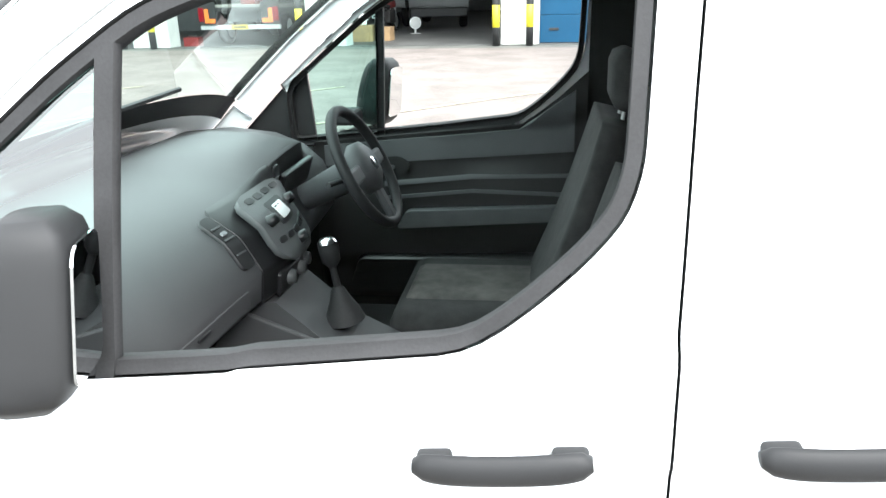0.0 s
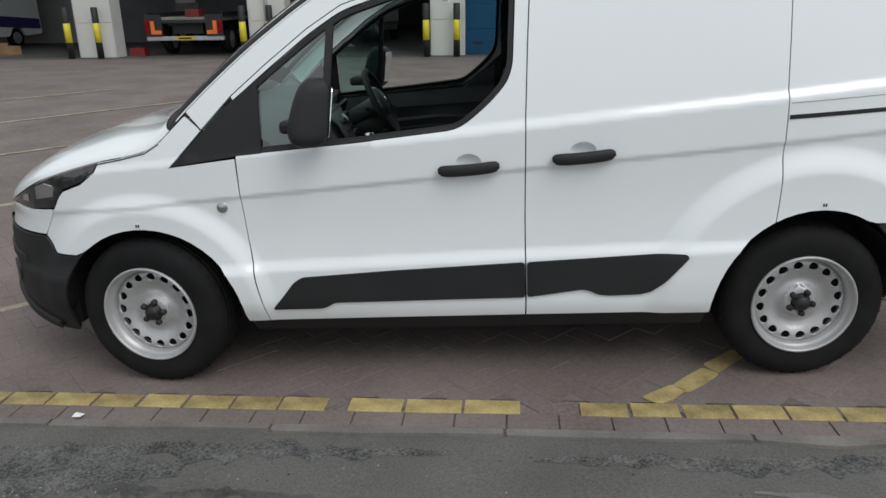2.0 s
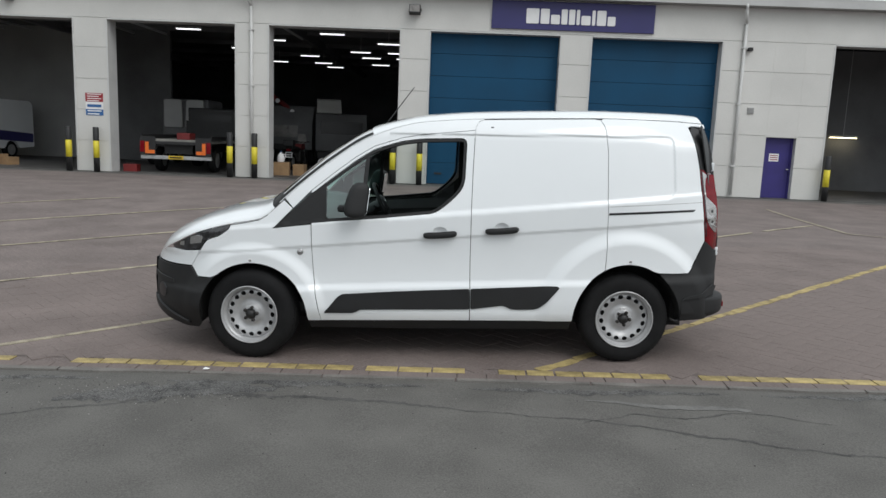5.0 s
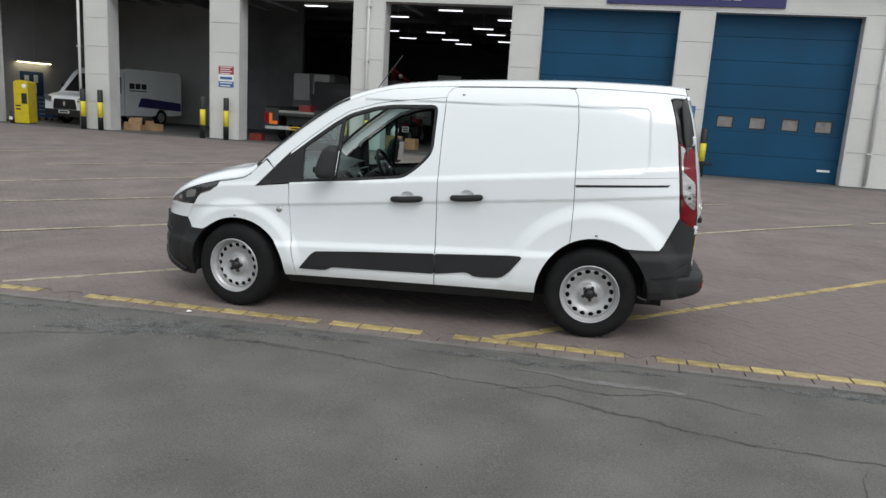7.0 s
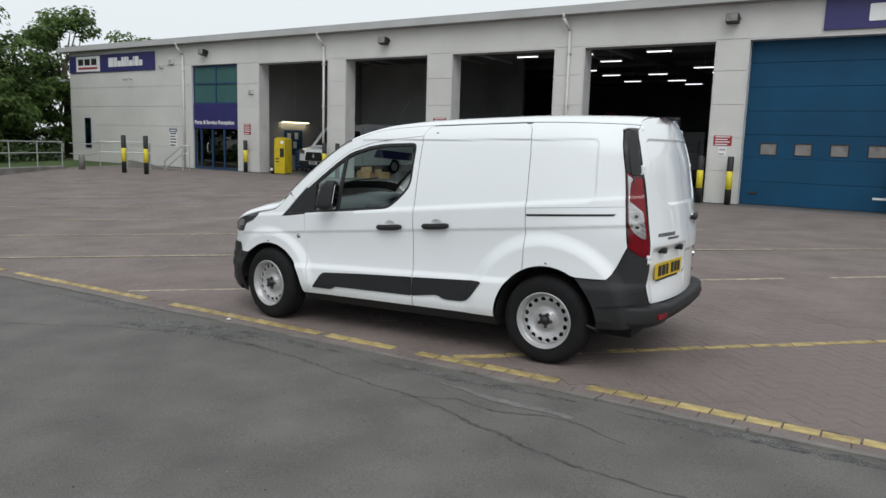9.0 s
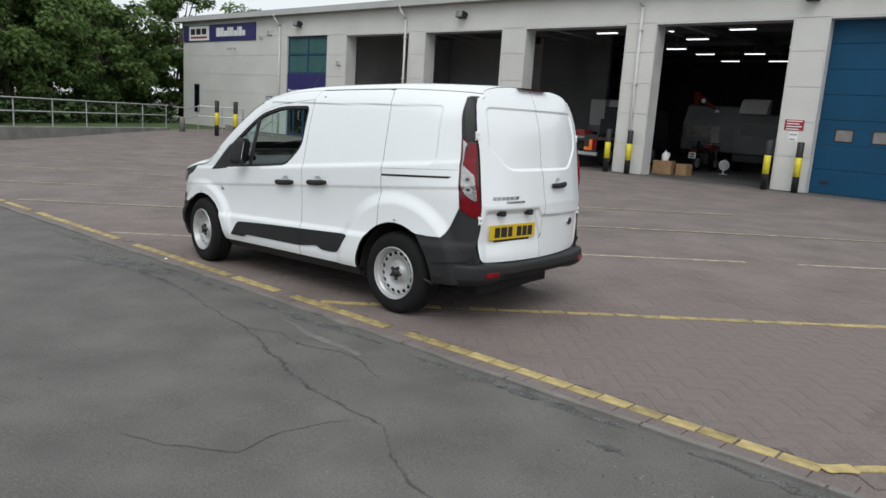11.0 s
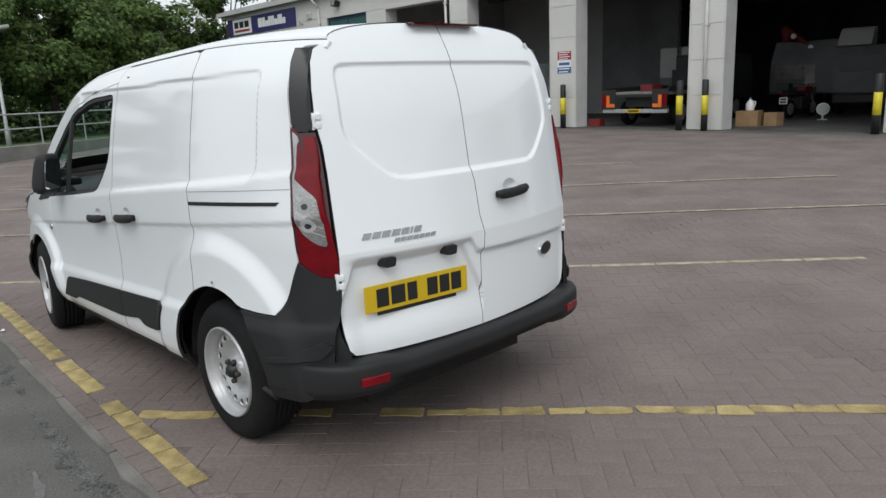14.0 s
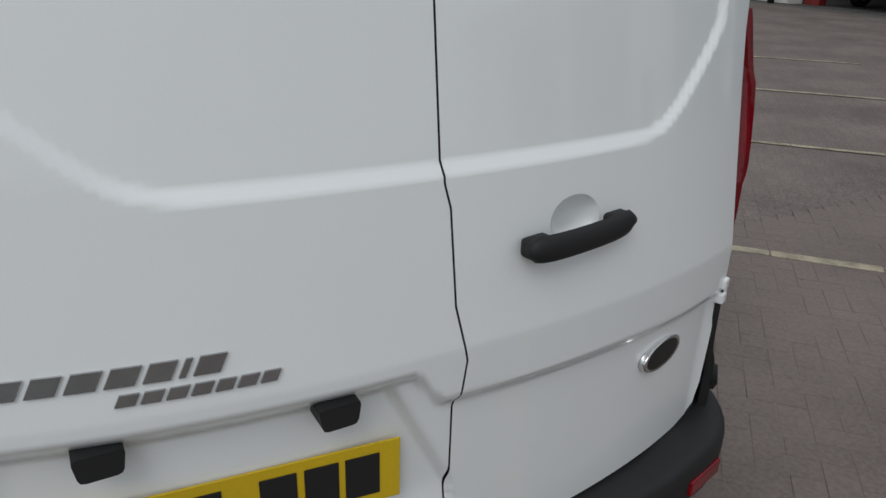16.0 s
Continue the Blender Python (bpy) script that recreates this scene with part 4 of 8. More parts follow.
for x, z, s in ((-24.3, 4.75, 0.16), (-19.2, 3.35, 0.13), (-25.0, 4.55, 0.1)):
    bx = thing("alarm_box", pose(x, FY, z), "small pale box on the wall", "alarm box", "wall boxes")
    part("case", box(-s, s, -0.09, -0.0, -s * 0.8, s * 0.8, 0.02), M_TRIM, bx)
    part("cover", box(-s * 0.7, s * 0.7, -0.1, -0.0905, -s * 0.5, s * 0.5, 0.004), M_GUTTER, bx)

# striped protection posts
def post(x, y, h=1.33, r=0.085, band=(0.42, 0.92), label="black steel post with a yellow band beside a pier"):
    t = thing("bollard", pose(x, y, -0.004), label, "bollard", "striped posts")
    part("lower_tube", lathe([(0, 0), (r, 0), (r, band[0])], 20), M_BOLK, t, smooth=True)
    part("band", lathe([(r, band[0] + 0.001), (r + 0.002, band[0] + 0.002), (r + 0.002, band[1]), (r, band[1] + 0.001)], 20), M_BOLY, t, "yellow band", smooth=True)
    part("upper_tube", lathe([(r, band[1] + 0.002), (r, h - 0.02), (r - 0.02, h), (0, h)], 20), M_BOLK, t, smooth=True)
for x in (-10.62, -9.80, -5.85, -5.12, -1.06, -0.28, 3.80 - 0.12, 4.62, -15.0, -14.35, -19.35, 11.5):
    post(x, FY - 0.22)
post(-20.58, 12.535, 1.40, label="black steel post with a yellow band in the yard")
post(-19.39, 12.63, 1.40, label="black steel post with a yellow band in the yard")

# the building is laid out in its own measure, then set at its true size and place
SITE = Matrix.Translation((0.444, 18.834, 0)) @ Matrix.Diagonal((1.114, 1.10, 1.0934, 1)) @ Matrix.Translation((0, -FY, 0))
for o in scene.objects:
    if o not in BEFORE_BUILDING and o.parent is None:
        o.matrix_basis = SITE @ o.matrix_basis


# ---- the white panel van ----
from mathutils.geometry import delaunay_2d_cdt

VAN = pose(0, 0, 0, 0, 0, 2.25) @ pose(0.03, 0, -0.052, 0, -0.6, 0)   # parked nose down on the yard's fall
YC = 0.82            # middle of the van, from the outer face of the near wheels
van = thing("van", VAN, "white panel van with black bumpers and bare steel wheels", "van")


def curve(xs, ys):
    """A smooth curve through the points."""
    xs, ys = np.array(xs, float), np.array(ys, float)
    d = np.diff(ys) / np.diff(xs)
    m = np.concatenate([[d[0]], np.where(d[:-1] * d[1:] > 0, 2 * d[:-1] * d[1:] / (d[:-1] + d[1:] + 1e-12), 0.0), [d[-1]]])
    def f(x):
        x = min(max(x, xs[0]), xs[-1])
        k = min(max(int(np.searchsorted(xs, x)) - 1, 0), len(xs) - 2)
        h = xs[k + 1] - xs[k]
        t = (x - xs[k]) / h
        return float((2 * t**3 - 3 * t**2 + 1) * ys[k] + (t**3 - 2 * t**2 + t) * h * m[k] + (-2 * t**3 + 3 * t**2) * ys[k + 1] + (t**3 - t**2) * h * m[k + 1])
    return f


def smooth(a, b, x):
    t = min(max((x - a) / (b - a), 0.0), 1.0)
    return t * t * (3 - 2 * t)


def soft_min(ds, k=55.0):
    """The smallest of the distances, with its corners rounded."""
    m = min(ds)
    return m - math.log(sum(math.exp(-k * (d - m)) for d in ds)) / k


# shoulder line, where the side turns into bonnet, screen or roof, and the crown over the middle
shoulder = curve([-0.83, -0.72, -0.56, -0.40, -0.158, 0.041, 0.12, 0.216, 0.38, 0.548, 0.79, 1.035, 1.18, 1.57, 2.04, 2.555, 3.0, 3.2, 3.42],
                 [0.62, 0.74, 0.83, 0.905, 0.975, 1.015, 1.06, 1.155, 1.300, 1.434, 1.595, 1.688, 1.720, 1.752, 1.770, 1.783, 1.778, 1.768, 1.74])
crown = curve([-0.83, -0.776, -0.642, -0.427, -0.213, -0.035, 0.09, 0.20, 0.38, 0.55, 0.80, 1.035, 1.18, 1.57, 2.04, 2.555, 3.0, 3.2, 3.42],
              [0.70, 0.80, 0.905, 1.003, 1.063, 1.105, 1.162, 1.255, 1.408, 1.540, 1.686, 1.752, 1.782, 1.820, 1.842, 1.855, 1.851, 1.842, 1.815])


def belt(x):
    return 1.109 + (x - 1.535) * 0.097


def waist(x):
    return 0.852 + (x - 0.478) * 0.0884


def ledge(x):
    return 0.535 + (x - 0.484) * 0.045


def half_width(x, z):
    zb, zf, zk = belt(x), waist(x), ledge(x)
    u = 0.886
    u += 0.017 * (1 - smooth(zk - 0.02, zk + 0.035, z))
    if zk < z < zf:
        u -= 0.007 * math.sin(math.pi * (z - zk) / (zf - zk))
    u += 0.0075 * smooth(zf - 0.027, zf - 0.003, z)
    d = z - zb
    if d > -0.017:
        u -= 0.009 * smooth(-0.016, 0.018, d)
    if d > 0:
        u -= 0.125 * d + 0.115 * d * d
    u -= 0.055 * max(0.0, (z - 1.60) / 0.17) ** 2
    # sunk upper panel behind the cab door's window, with rounded corner
    if x > 0.95:
        din = soft_min(((1.665 + 0.0165 * (x - 2.9)) - z, 2.978 - x - 0.05 * (z - 1.5), ((z - 1.225) * 0.82 + (2.906 - x) * 0.60 + 0.02)), 70.0)
        u -= 0.010 * smooth(-0.004, 0.012, din) * smooth(-0.03, 0.01, d)
    # sill turns under
    if z < 0.40:
        u -= 0.10 * ((0.40 - z) / 0.2) ** 1.8
    # wheel arch flares
    for cx, cz, r0, r1, h in ((0.0, 0.33, 0.42, 0.54, 0.028), (2.665, 0.34, 0.53, 0.665, 0.034)):
        rr = math.hypot(x - cx, (z - cz) * (1.02 if x < 1 else 0.99))
        if rr < r1 + 0.05 and z > 0.2:
            u += h * (1 - smooth(r0 + 0.02, r1, rr)) * smooth(0.2, 0.5, z)
    # nose and tail draw in
    if x < 0.35:
        u -= 0.03 * ((0.35 - x) / 0.6) ** 1.5
    if x < -0.2:
        t = min((-0.2 - x) / (0.668 + 0.045 * smooth(0.74, 0.60, z)), 0.999)
        u *= (1 - t ** 2.6) ** 0.5
    if x > 2.3:
        low = smooth(1.35, 0.95, z)          # the lower corner stays square for longer
        u -= (0.100 - 0.040 * low) * ((x - 2.3) / 0.83) ** 2
        u -= 0.040 * smooth(1.55, 1.75, z) * smooth(2.7, 3.15, x)
        if x > 3.2:
            u -= (0.022 + 0.065 * low) * ((x - 3.2) / 0.15) ** 2
    return u


def side(s):
    return lambda x, z: Vector((x, YC - s * half_width(x, z), z))


def top(x, t):
    zs, zc = shoulder(x), crown(x)
    us = half_width(x, zs)
    a = (1 - min(abs(t), 1.0)) * math.pi / 2
    u = us * math.cos(a) ** (2 / 2.7)
    z = zs + (zc - zs) * math.sin(a) ** (2 / 2.0)
    return Vector((x, YC - math.copysign(u, t), z))


def tail(y, z):
    """The rear doors' surface; y from the near side."""
    u = abs(y - YC)
    x = 3.458 - 0.118 * (u / 0.75) ** 2.3 - 0.150 * max(0.0, z - 0.95) - 0.065 * max(0.0, (z - 1.42) / 0.36) ** 2.2
    # crossways ledge with a shadow under it
    low = smooth(0.735, 0.795, y)            # lower on the second door
    zw = 0.945 - 0.060 * low - 0.025 * max(0.0, y - YC)
    x -= 0.020 * (1 - smooth(zw - 0.042, zw - 0.010, z)) * (smooth(0.70, 0.60, u) if y < YC else smooth(0.74, 0.66, u))
    # sunk upper panels: bounded above, at the sides and by a chamfered foot
    foot = 1.222
    din = soft_min((1.665 - z, 0.625 - 0.07 * (z - 1.2) - u, z - foot, (z - foot) * 0.72 + (0.43 - u) * 0.69))
    x -= 0.012 * smooth(-0.012, 0.006, din)
    # hollow round the number plate
    if y < YC:
        dp = min(0.905 - z, y - 0.13 + (z - 0.8) * -0.45, 0.765 - y - (z - 0.8) * 0.5, z - 0.5)
        x -= 0.020 * smooth(-0.008, 0.018, dp) * smooth(0.55, 0.70, z)
    return Vector((x, y, z))


def rim(t):
    """Where the roof's skin meets the rear doors' surface; t across the roof."""
    x = 3.28
    for _ in range(30):
        q = top(x, t)
        x += 0.6 * (tail(q.y, q.z).x - x)
    return top(x, t)


def resample(poly, step):
    out = []
    n = len(poly)
    for k in range(n):
        a, b = Vector(poly[k]), Vector(poly[(k + 1) % n])
        c = max(1, int((b - a).length / step))
        out += [a.lerp(b, i / c) for i in range(c)]
    return out


def within(pts, poly):
    """Which of the points lie inside the outline."""
    c = np.zeros(len(pts), bool)
    x, y = pts[:, 0], pts[:, 1]
    for (xj, yj), (xi, yi) in zip([poly[-1]] + list(poly[:-1]), poly):
        c ^= ((yi > y) != (yj > y)) & (x < (xj - xi) * (y - yi) / (yj - yi + 1e-15) + xi)
    return c


def shrink(poly, d):
    """The outline moved inwards by d."""
    area = sum(poly[k - 1][0] * poly[k][1] - poly[k][0] * poly[k - 1][1] for k in range(len(poly)))
    s = 1 if area > 0 else -1
    out = []
    n = len(poly)
    for k in range(n):
        a, p, b = Vector(poly[k - 1]), Vector(poly[k]), Vector(poly[(k + 1) % n])
        e1, e2 = (p - a).normalized(), (b - p).normalized()
        n1, n2 = Vector((-e1.y, e1.x)) * s, Vector((-e2.y, e2.x)) * s
        m = (n1 + n2)
        m = m / max(0.35, (1 + n1.dot(n2)))
        q = p + m * d
        out.append((q.x, q.y))
    return out


def panel(name, poly, surf, mat, parent, gap=0.0022, step=0.028, thick=0.014, lift=0.0, label="", holes=(), flip=False, edge=0.004):
    """A pressed panel: its outline lies on the surface surf(a, b), with a folded-in rim."""
    poly = shrink(poly, gap) if gap else list(poly)
    P = [Vector((p[0], p[1])) for p in resample(poly, step)]
    H = [[Vector((q[0], q[1])) for q in resample(h, step)] for h in holes]
    pl = [(p.x, p.y) for p in P]
    hl = [[(q.x, q.y) for q in h] for h in H]
    verts, edges = list(P), [(k, (k + 1) % len(P)) for k in range(len(P))]
    for h in H:
        o = len(verts)
        verts += h
        edges += [(o + k, o + (k + 1) % len(h)) for k in range(len(h))]
    x0, x1 = min(p[0] for p in pl), max(p[0] for p in pl)
    z0, z1 = min(p[1] for p in pl), max(p[1] for p in pl)
    nx, nz = int((x1 - x0) / step) + 1, int((z1 - z0) / step) + 1
    bd = np.array([(p.x, p.y) for p in verts])
    gi, gj = np.meshgrid(np.arange(nx + 1), np.arange(nz + 1), indexing="ij")
    gp = np.stack([(x0 + (gi + 0.5 * (gj % 2)) * step).ravel(), (z0 + gj * step).ravel()], 1)
    gp = gp[within(gp, pl)]
    for h in hl:
        gp = gp[~within(gp, h)]
    if len(gp):
        far = np.concatenate([np.min(((c[:, None, :] - bd[None]) ** 2).sum(2), 1) > (step * 0.5) ** 2 for c in np.array_split(gp, max(1, len(gp) // 2000))])
        verts += [Vector((float(a), float(b))) for a, b in gp[far]]
    vo, _, fo, _, _, _ = delaunay_2d_cdt(verts, edges, [], 0, 1e-6)
    mid = np.array([(sum(vo[k].x for k in f) / len(f), sum(vo[k].y for k in f) / len(f)) for f in fo])
    keep = within(mid, pl)
    for h in hl:
        keep &= ~within(mid, h)
    tris = [tuple(f) for f, k in zip(fo, keep) if k]
    pos, nrm = [], []
    e = 0.002
    for v in vo:
        p = surf(v.x, v.y)
        da, db = surf(v.x + e, v.y) - surf(v.x - e, v.y), surf(v.x, v.y + e) - surf(v.x, v.y - e)
        n = da.cross(db)
        n = n.normalized() if n.length > 1e-12 else Vector((0, 0, 1))
        nrm.append(-n if flip else n)
        pos.append(p + nrm[-1] * lift)
    count = {}
    for f in tris:
        for a, b in zip(f, f[1:] + f[:1]):
            count.setdefault((min(a, b), max(a, b)), []).append((a, b))
    rim = [v[0] for v in count.values() if len(v) == 1]
    faces = [f[::-1] if flip else f for f in tris]
    pos2, nrm2 = list(pos), list(nrm)
    idx = {}
    for a, b in rim:
        d = (pos[b] - pos[a])
        out = d.cross(nrm[a]).normalized() * (-1 if flip else 1)
        quad = []
        for k in (a, b):
            if (k, "t") not in idx:
                idx[(k, "t")] = len(pos2)
                pos2.append(pos[k])
                nrm2.append((nrm[k] + out).normalized())
                idx[(k, "b")] = len(pos2)
                pos2.append(pos[k] - nrm[k] * thick)
                nrm2.append(out)
            quad.append((idx[(k, "t")], idx[(k, "b")]))
        q = (quad[1][0], quad[0][0], quad[0][1], quad[1][1])
        faces.append(q[::-1] if flip else q)
    me = bpy.data.meshes.new(name)
    me.from_pydata([tuple(p) for p in pos2], [], faces)
    me.polygons.foreach_set("use_smooth", [True] * len(me.polygons))
    me.normals_split_custom_set_from_vertices([tuple(n) for n in nrm2])
    me.materials.append(mat)
    if mat is M_PAINT and name in ("cab_door", "sliding_door", "rear_door"):
        # shut-line edges are painted dark, like the shade in the gap
        me.materials.append(M_RUBBER)
        for k, (a, b) in enumerate(rim):
            if a < len(P) and b < len(P):
                me.polygons[len(tris) + k].material_index = 1
    ob = new(name, me)
    if parent is not None:
        ob.parent = parent
    if label:
        ob["label"] = label
    return ob


def arc(cx, cz, r, a0, a1, n=18, rz=None):
    return [(cx + r * math.cos(radians(a0 + (a1 - a0) * k / n)), cz + (rz or r) * math.sin(radians(a0 + (a1 - a0) * k / n))) for k in range(n + 1)]


CUPS = {"cab_door": (1.318, 0.957), "sliding_door": (1.752, 0.997), "rear_door": (1.032, 1.112)}


def cup(name):
    cx, cz = CUPS[name]
    return arc(cx, cz, 0.052, 0, 345, 23, 0.040)


ARCH_F = arc(0.0, 0.315, 0.388, 182, -6, 26)                      # from front foot over the top to the rear foot
ARCH_R = arc(2.668, 0.335, 0.392, 180, 0, 26, 0.425)
WINDOW = [(0.424, 1.003), (0.90, 1.046), (1.279, 1.088), (1.36, 1.15), (1.422, 1.208), (1.466, 1.262), (1.484, 1.32), (1.494, 1.615), (1.18, 1.603), (1.037, 1.583), (0.847, 1.522), (0.722, 1.442), (0.56, 1.318), (0.435, 1.218)]
WINDOW_SOFT = rounded(WINDOW, 0.045, 3)
DOOR_TOP = [(0.41, 1.222), (0.55, 1.336), (0.715, 1.462), (0.845, 1.543), (1.04, 1.606), (1.18, 1.632), (1.55, 1.672)]
SEAM_B = [(1.55, 1.672), (1.540, 1.40), (1.534, 1.11), (1.537, 0.75), (1.545, 0.325)]
SEAM_F = [(0.485, 0.298), (0.452, 0.48), (0.429, 0.656), (0.418, 0.82), (0.416, 0.992)]
SEAM_R = [(2.472, 1.700), (2.488, 1.55), (2.494, 1.20), (2.500, 1.00), (2.498, 0.80), (2.494, 0.7155)]
TAILEDGE = [(3.105, 0.704), (3.132, 0.735), (3.165, 0.80), (3.200, 0.880), (3.225, 0.935), (3.216, 1.00), (3.196, 1.20), (3.167, 1.443), (3.135, 1.60), (3.108, 1.715), (3.100, 1.735)]


def shoulder_line(x0, x1, n=24, drop=0.0):
    return [(x0 + (x1 - x0) * k / n, shoulder(x0 + (x1 - x0) * k / n) - drop) for k in range(n + 1)]


HEADLAMP = [(-0.605, 0.775), (-0.50, 0.772), (-0.377, 0.784), (-0.345, 0.835), (-0.32, 0.862), (-0.235, 0.893), (-0.17, 0.94), (-0.150, shoulder(-0.15) - 0.004)] + [(x, shoulder(x) - 0.004) for x in (-0.25, -0.35, -0.45, -0.55, -0.62)]

for s, tag in ((1, "left"), (-1, "right")):
    S, fl = side(s), s < 0
    kw = dict(flip=fl)
    near = s > 0
    st = 0.013 if near else 0.05
    # front wing
    wing = SEAM_F[:-1] + [(0.413, 0.990), (0.146, 0.954), (0.285, 1.095), (0.222, 1.152)] + [(x, shoulder(x) - 0.002) for x in (0.12, 0.041, -0.05, -0.148)] + \
        [(-0.168, 0.936), (-0.233, 0.888), (-0.318, 0.857), (-0.343, 0.830), (-0.375, 0.779), (-0.45, 0.66), (-0.398, 0.592), (-0.30, 0.590)] + [p for p in ARCH_F if p[1] > 0.30 and (p[0] > -0.27)] + [(0.393, 0.296)]
    w_ = panel("front_wing", wing, S, M_PAINT, van, step=st, **kw)
    # nose skin between lamp and bumper
    panel("nose_panel", [(-0.83, 0.655), (-0.45, 0.662), (-0.378, 0.778), (-0.50, 0.768), (-0.608, 0.771), (-0.70, 0.755), (-0.83, 0.62 + 0.03)], S, M_PAINT, van, step=0.03, **kw)
    panel("front_bumper_side", [(-0.84, 0.28), (-0.70, 0.228), (-0.50, 0.192), (-0.425, 0.196), (-0.395, 0.23)] + [p for p in ARCH_F[:9]] + [(-0.30, 0.586), (-0.399, 0.588), (-0.452, 0.655), (-0.84, 0.650)], S, M_BLACKPL, van, step=0.03, lift=0.006, label="black plastic front bumper corner", **kw)
    lamp = panel("headlamp", HEADLAMP, S, M_DARKLENS, van, step=0.02, label="dark clear-lensed headlamp", **kw)
    panel("reflector", [(-0.455, 0.815), (-0.365, 0.832), (-0.350, 0.878), (-0.40, 0.889), (-0.45, 0.872)], S, M_CHROME, lamp, lift=0.004, step=0.02, **kw)
    panel("side_light", [(-0.545, 0.800), (-0.505, 0.800), (-0.500, 0.835), (-0.535, 0.828)], S, M_CHROME, lamp, lift=0.004, step=0.02, **kw)
    panel("indicator_lens", [(-0.34, 0.888), (-0.24, 0.908), (-0.185, 0.945), (-0.28, 0.926), (-0.35, 0.905)], S, M_DARKLENS, lamp, lift=0.003, step=0.02, **kw)
    bs_ = [(-0.16, shoulder(-0.16) - 0.012), (-0.05, shoulder(-0.05) - 0.012), (0.05, shoulder(0.05) - 0.012), (0.11, shoulder(0.11) - 0.010)]
    panel("bonnet_seam", bs_ + [(x, z + 0.005) for x, z in reversed(bs_)], S, M_RUBBER, van, gap=0, step=0.04, lift=0.0012, thick=0.002, **kw)
    panel("fog_lamp", arc(-0.715, 0.445, 0.045, 0, 340, 17, 0.050), S, M_GLOSSBLK, van, gap=0, step=0.02, lift=0.013, thick=0.02, label="dark fog lamp recess", **kw)
    panel("bumper_lip", [(-0.838, 0.31), (-0.70, 0.262), (-0.50, 0.212), (-0.47, 0.240), (-0.60, 0.290), (-0.70, 0.325), (-0.838, 0.375)], S, M_BLACKPL, van, gap=0, step=0.03, lift=0.022, thick=0.02, label="black lower bumper lip", **kw)
    panel("bumper_crease", [(-0.838, 0.56), (-0.60, 0.545), (-0.60, 0.515), (-0.838, 0.525)], S, M_BLACKPL, van, gap=0, step=0.03, lift=0.016, thick=0.012, **kw)
    # pillar and roof rail over the doors
    rail = [(0.287, 1.098)] + DOOR_TOP + [(1.556, 1.70), (1.58, 1.735)] + [(1.62, shoulder(1.62) - 0.004)] + shoulder_line(1.62, 0.228, 30)
    panel("roof_rail", rail, S, M_PAINT, van, step=st, **kw)
    # cab door: a skin that goes round its window
    skin = DOOR_TOP + SEAM_B[1:] + [(1.0, 0.312)] + SEAM_F + WINDOW_SOFT
    door = panel("cab_door", skin, S, M_PAINT, van, step=st, holes=[cup("cab_door")], **kw)
    frame_in = shrink(WINDOW_SOFT, 0.020)
    panel("window_seal", WINDOW_SOFT, S, M_RUBBER, door, gap=0.002, step=0.03, lift=-0.004, thick=0.03, holes=[frame_in], label="black rubber window surround", **kw)
    panel("sail_panel", [(0.150, 0.957), (0.412, 0.996), (0.520, 1.006), (0.516, 1.285), (0.41, 1.205), (0.288, 1.092)], S, M_BLACKPL, door, step=0.03, lift=0.001, label="black plastic corner trim carrying the mirror", **kw)
    panel("window_divider", [(0.748, 1.03), (0.776, 1.032), (0.816, 1.478), (0.788, 1.465)], S, M_RUBBER, door, gap=0, step=0.03, lift=-0.002, thick=0.02, **kw)
    qg = [(0.522, 1.03), (0.750, 1.045), (0.790, 1.46), (0.70, 1.40), (0.522, 1.27)]
    panel("quarter_glass", qg, S, M_QUARTER, door, gap=0, step=0.05, lift=-0.014, thick=0.002, label="green-tinted fixed pane", **kw)
    if not near:
        panel("door_glass", shrink([(0.75, 1.05)] + WINDOW[1:11] + [(0.79, 1.46)], 0.015), S, M_GLASS, door, gap=0, step=0.06, lift=-0.014, thick=0.002, **kw)
    # sliding or fixed load panel
    slide = [(1.5465, 0.325)] + SEAM_B[::-1][1:] + [(1.558, 1.70), (1.585, 1.738), (1.62, shoulder(1.62) - 0.006), (1.9, shoulder(1.9) - 0.006), (2.2, shoulder(2.2) - 0.006), (2.40, shoulder(2.40) - 0.006), (2.44, 1.766), (2.462, 1.735)] + SEAM_R + [p for p in ARCH_R if p[0] < 2.49][::-1] + [(2.274, 0.340)]
    sl = panel("sliding_door", slide, S, M_PAINT, van, step=st, holes=[cup("sliding_door")], **kw)
    quarter = [(x, z) for x, z in reversed(SEAM_R)] + [(2.462, 1.737), (2.44, 1.767)] + shoulder_line(2.46, 3.232, 18, 0.002) + [(3.233, 1.733), (3.18, 1.746), (3.125, 1.746)] + TAILEDGE[::-1] + [(3.0, 0.700), (2.885, 0.702)] + [p for p in ARCH_R if p[0] > 2.50 and p[1] > 0.70][::-1]
    panel("rear_quarter", quarter, S, M_PAINT, van, step=st, **kw)
    panel("roof_gutter", [(1.45, 1.62), (2.62, 1.68), (2.62, shoulder(2.62) - 0.004), (2.2, shoulder(2.2) - 0.004), (1.8, shoulder(1.8) - 0.004), (1.45, shoulder(1.45) - 0.004)], S, M_PAINT, van, gap=0, step=0.05, lift=-0.009, thick=0.002, **kw)
    # slot that the sliding door's arm runs in
    panel("slide_rail", [(2.503, 1.108), (3.120, 1.142), (3.140, 1.158), (2.503, 1.124)], S, M_BLACKPL, van, gap=0, lift=0.0025, step=0.05, thick=0.004, label="black sliding-door rail", **kw)
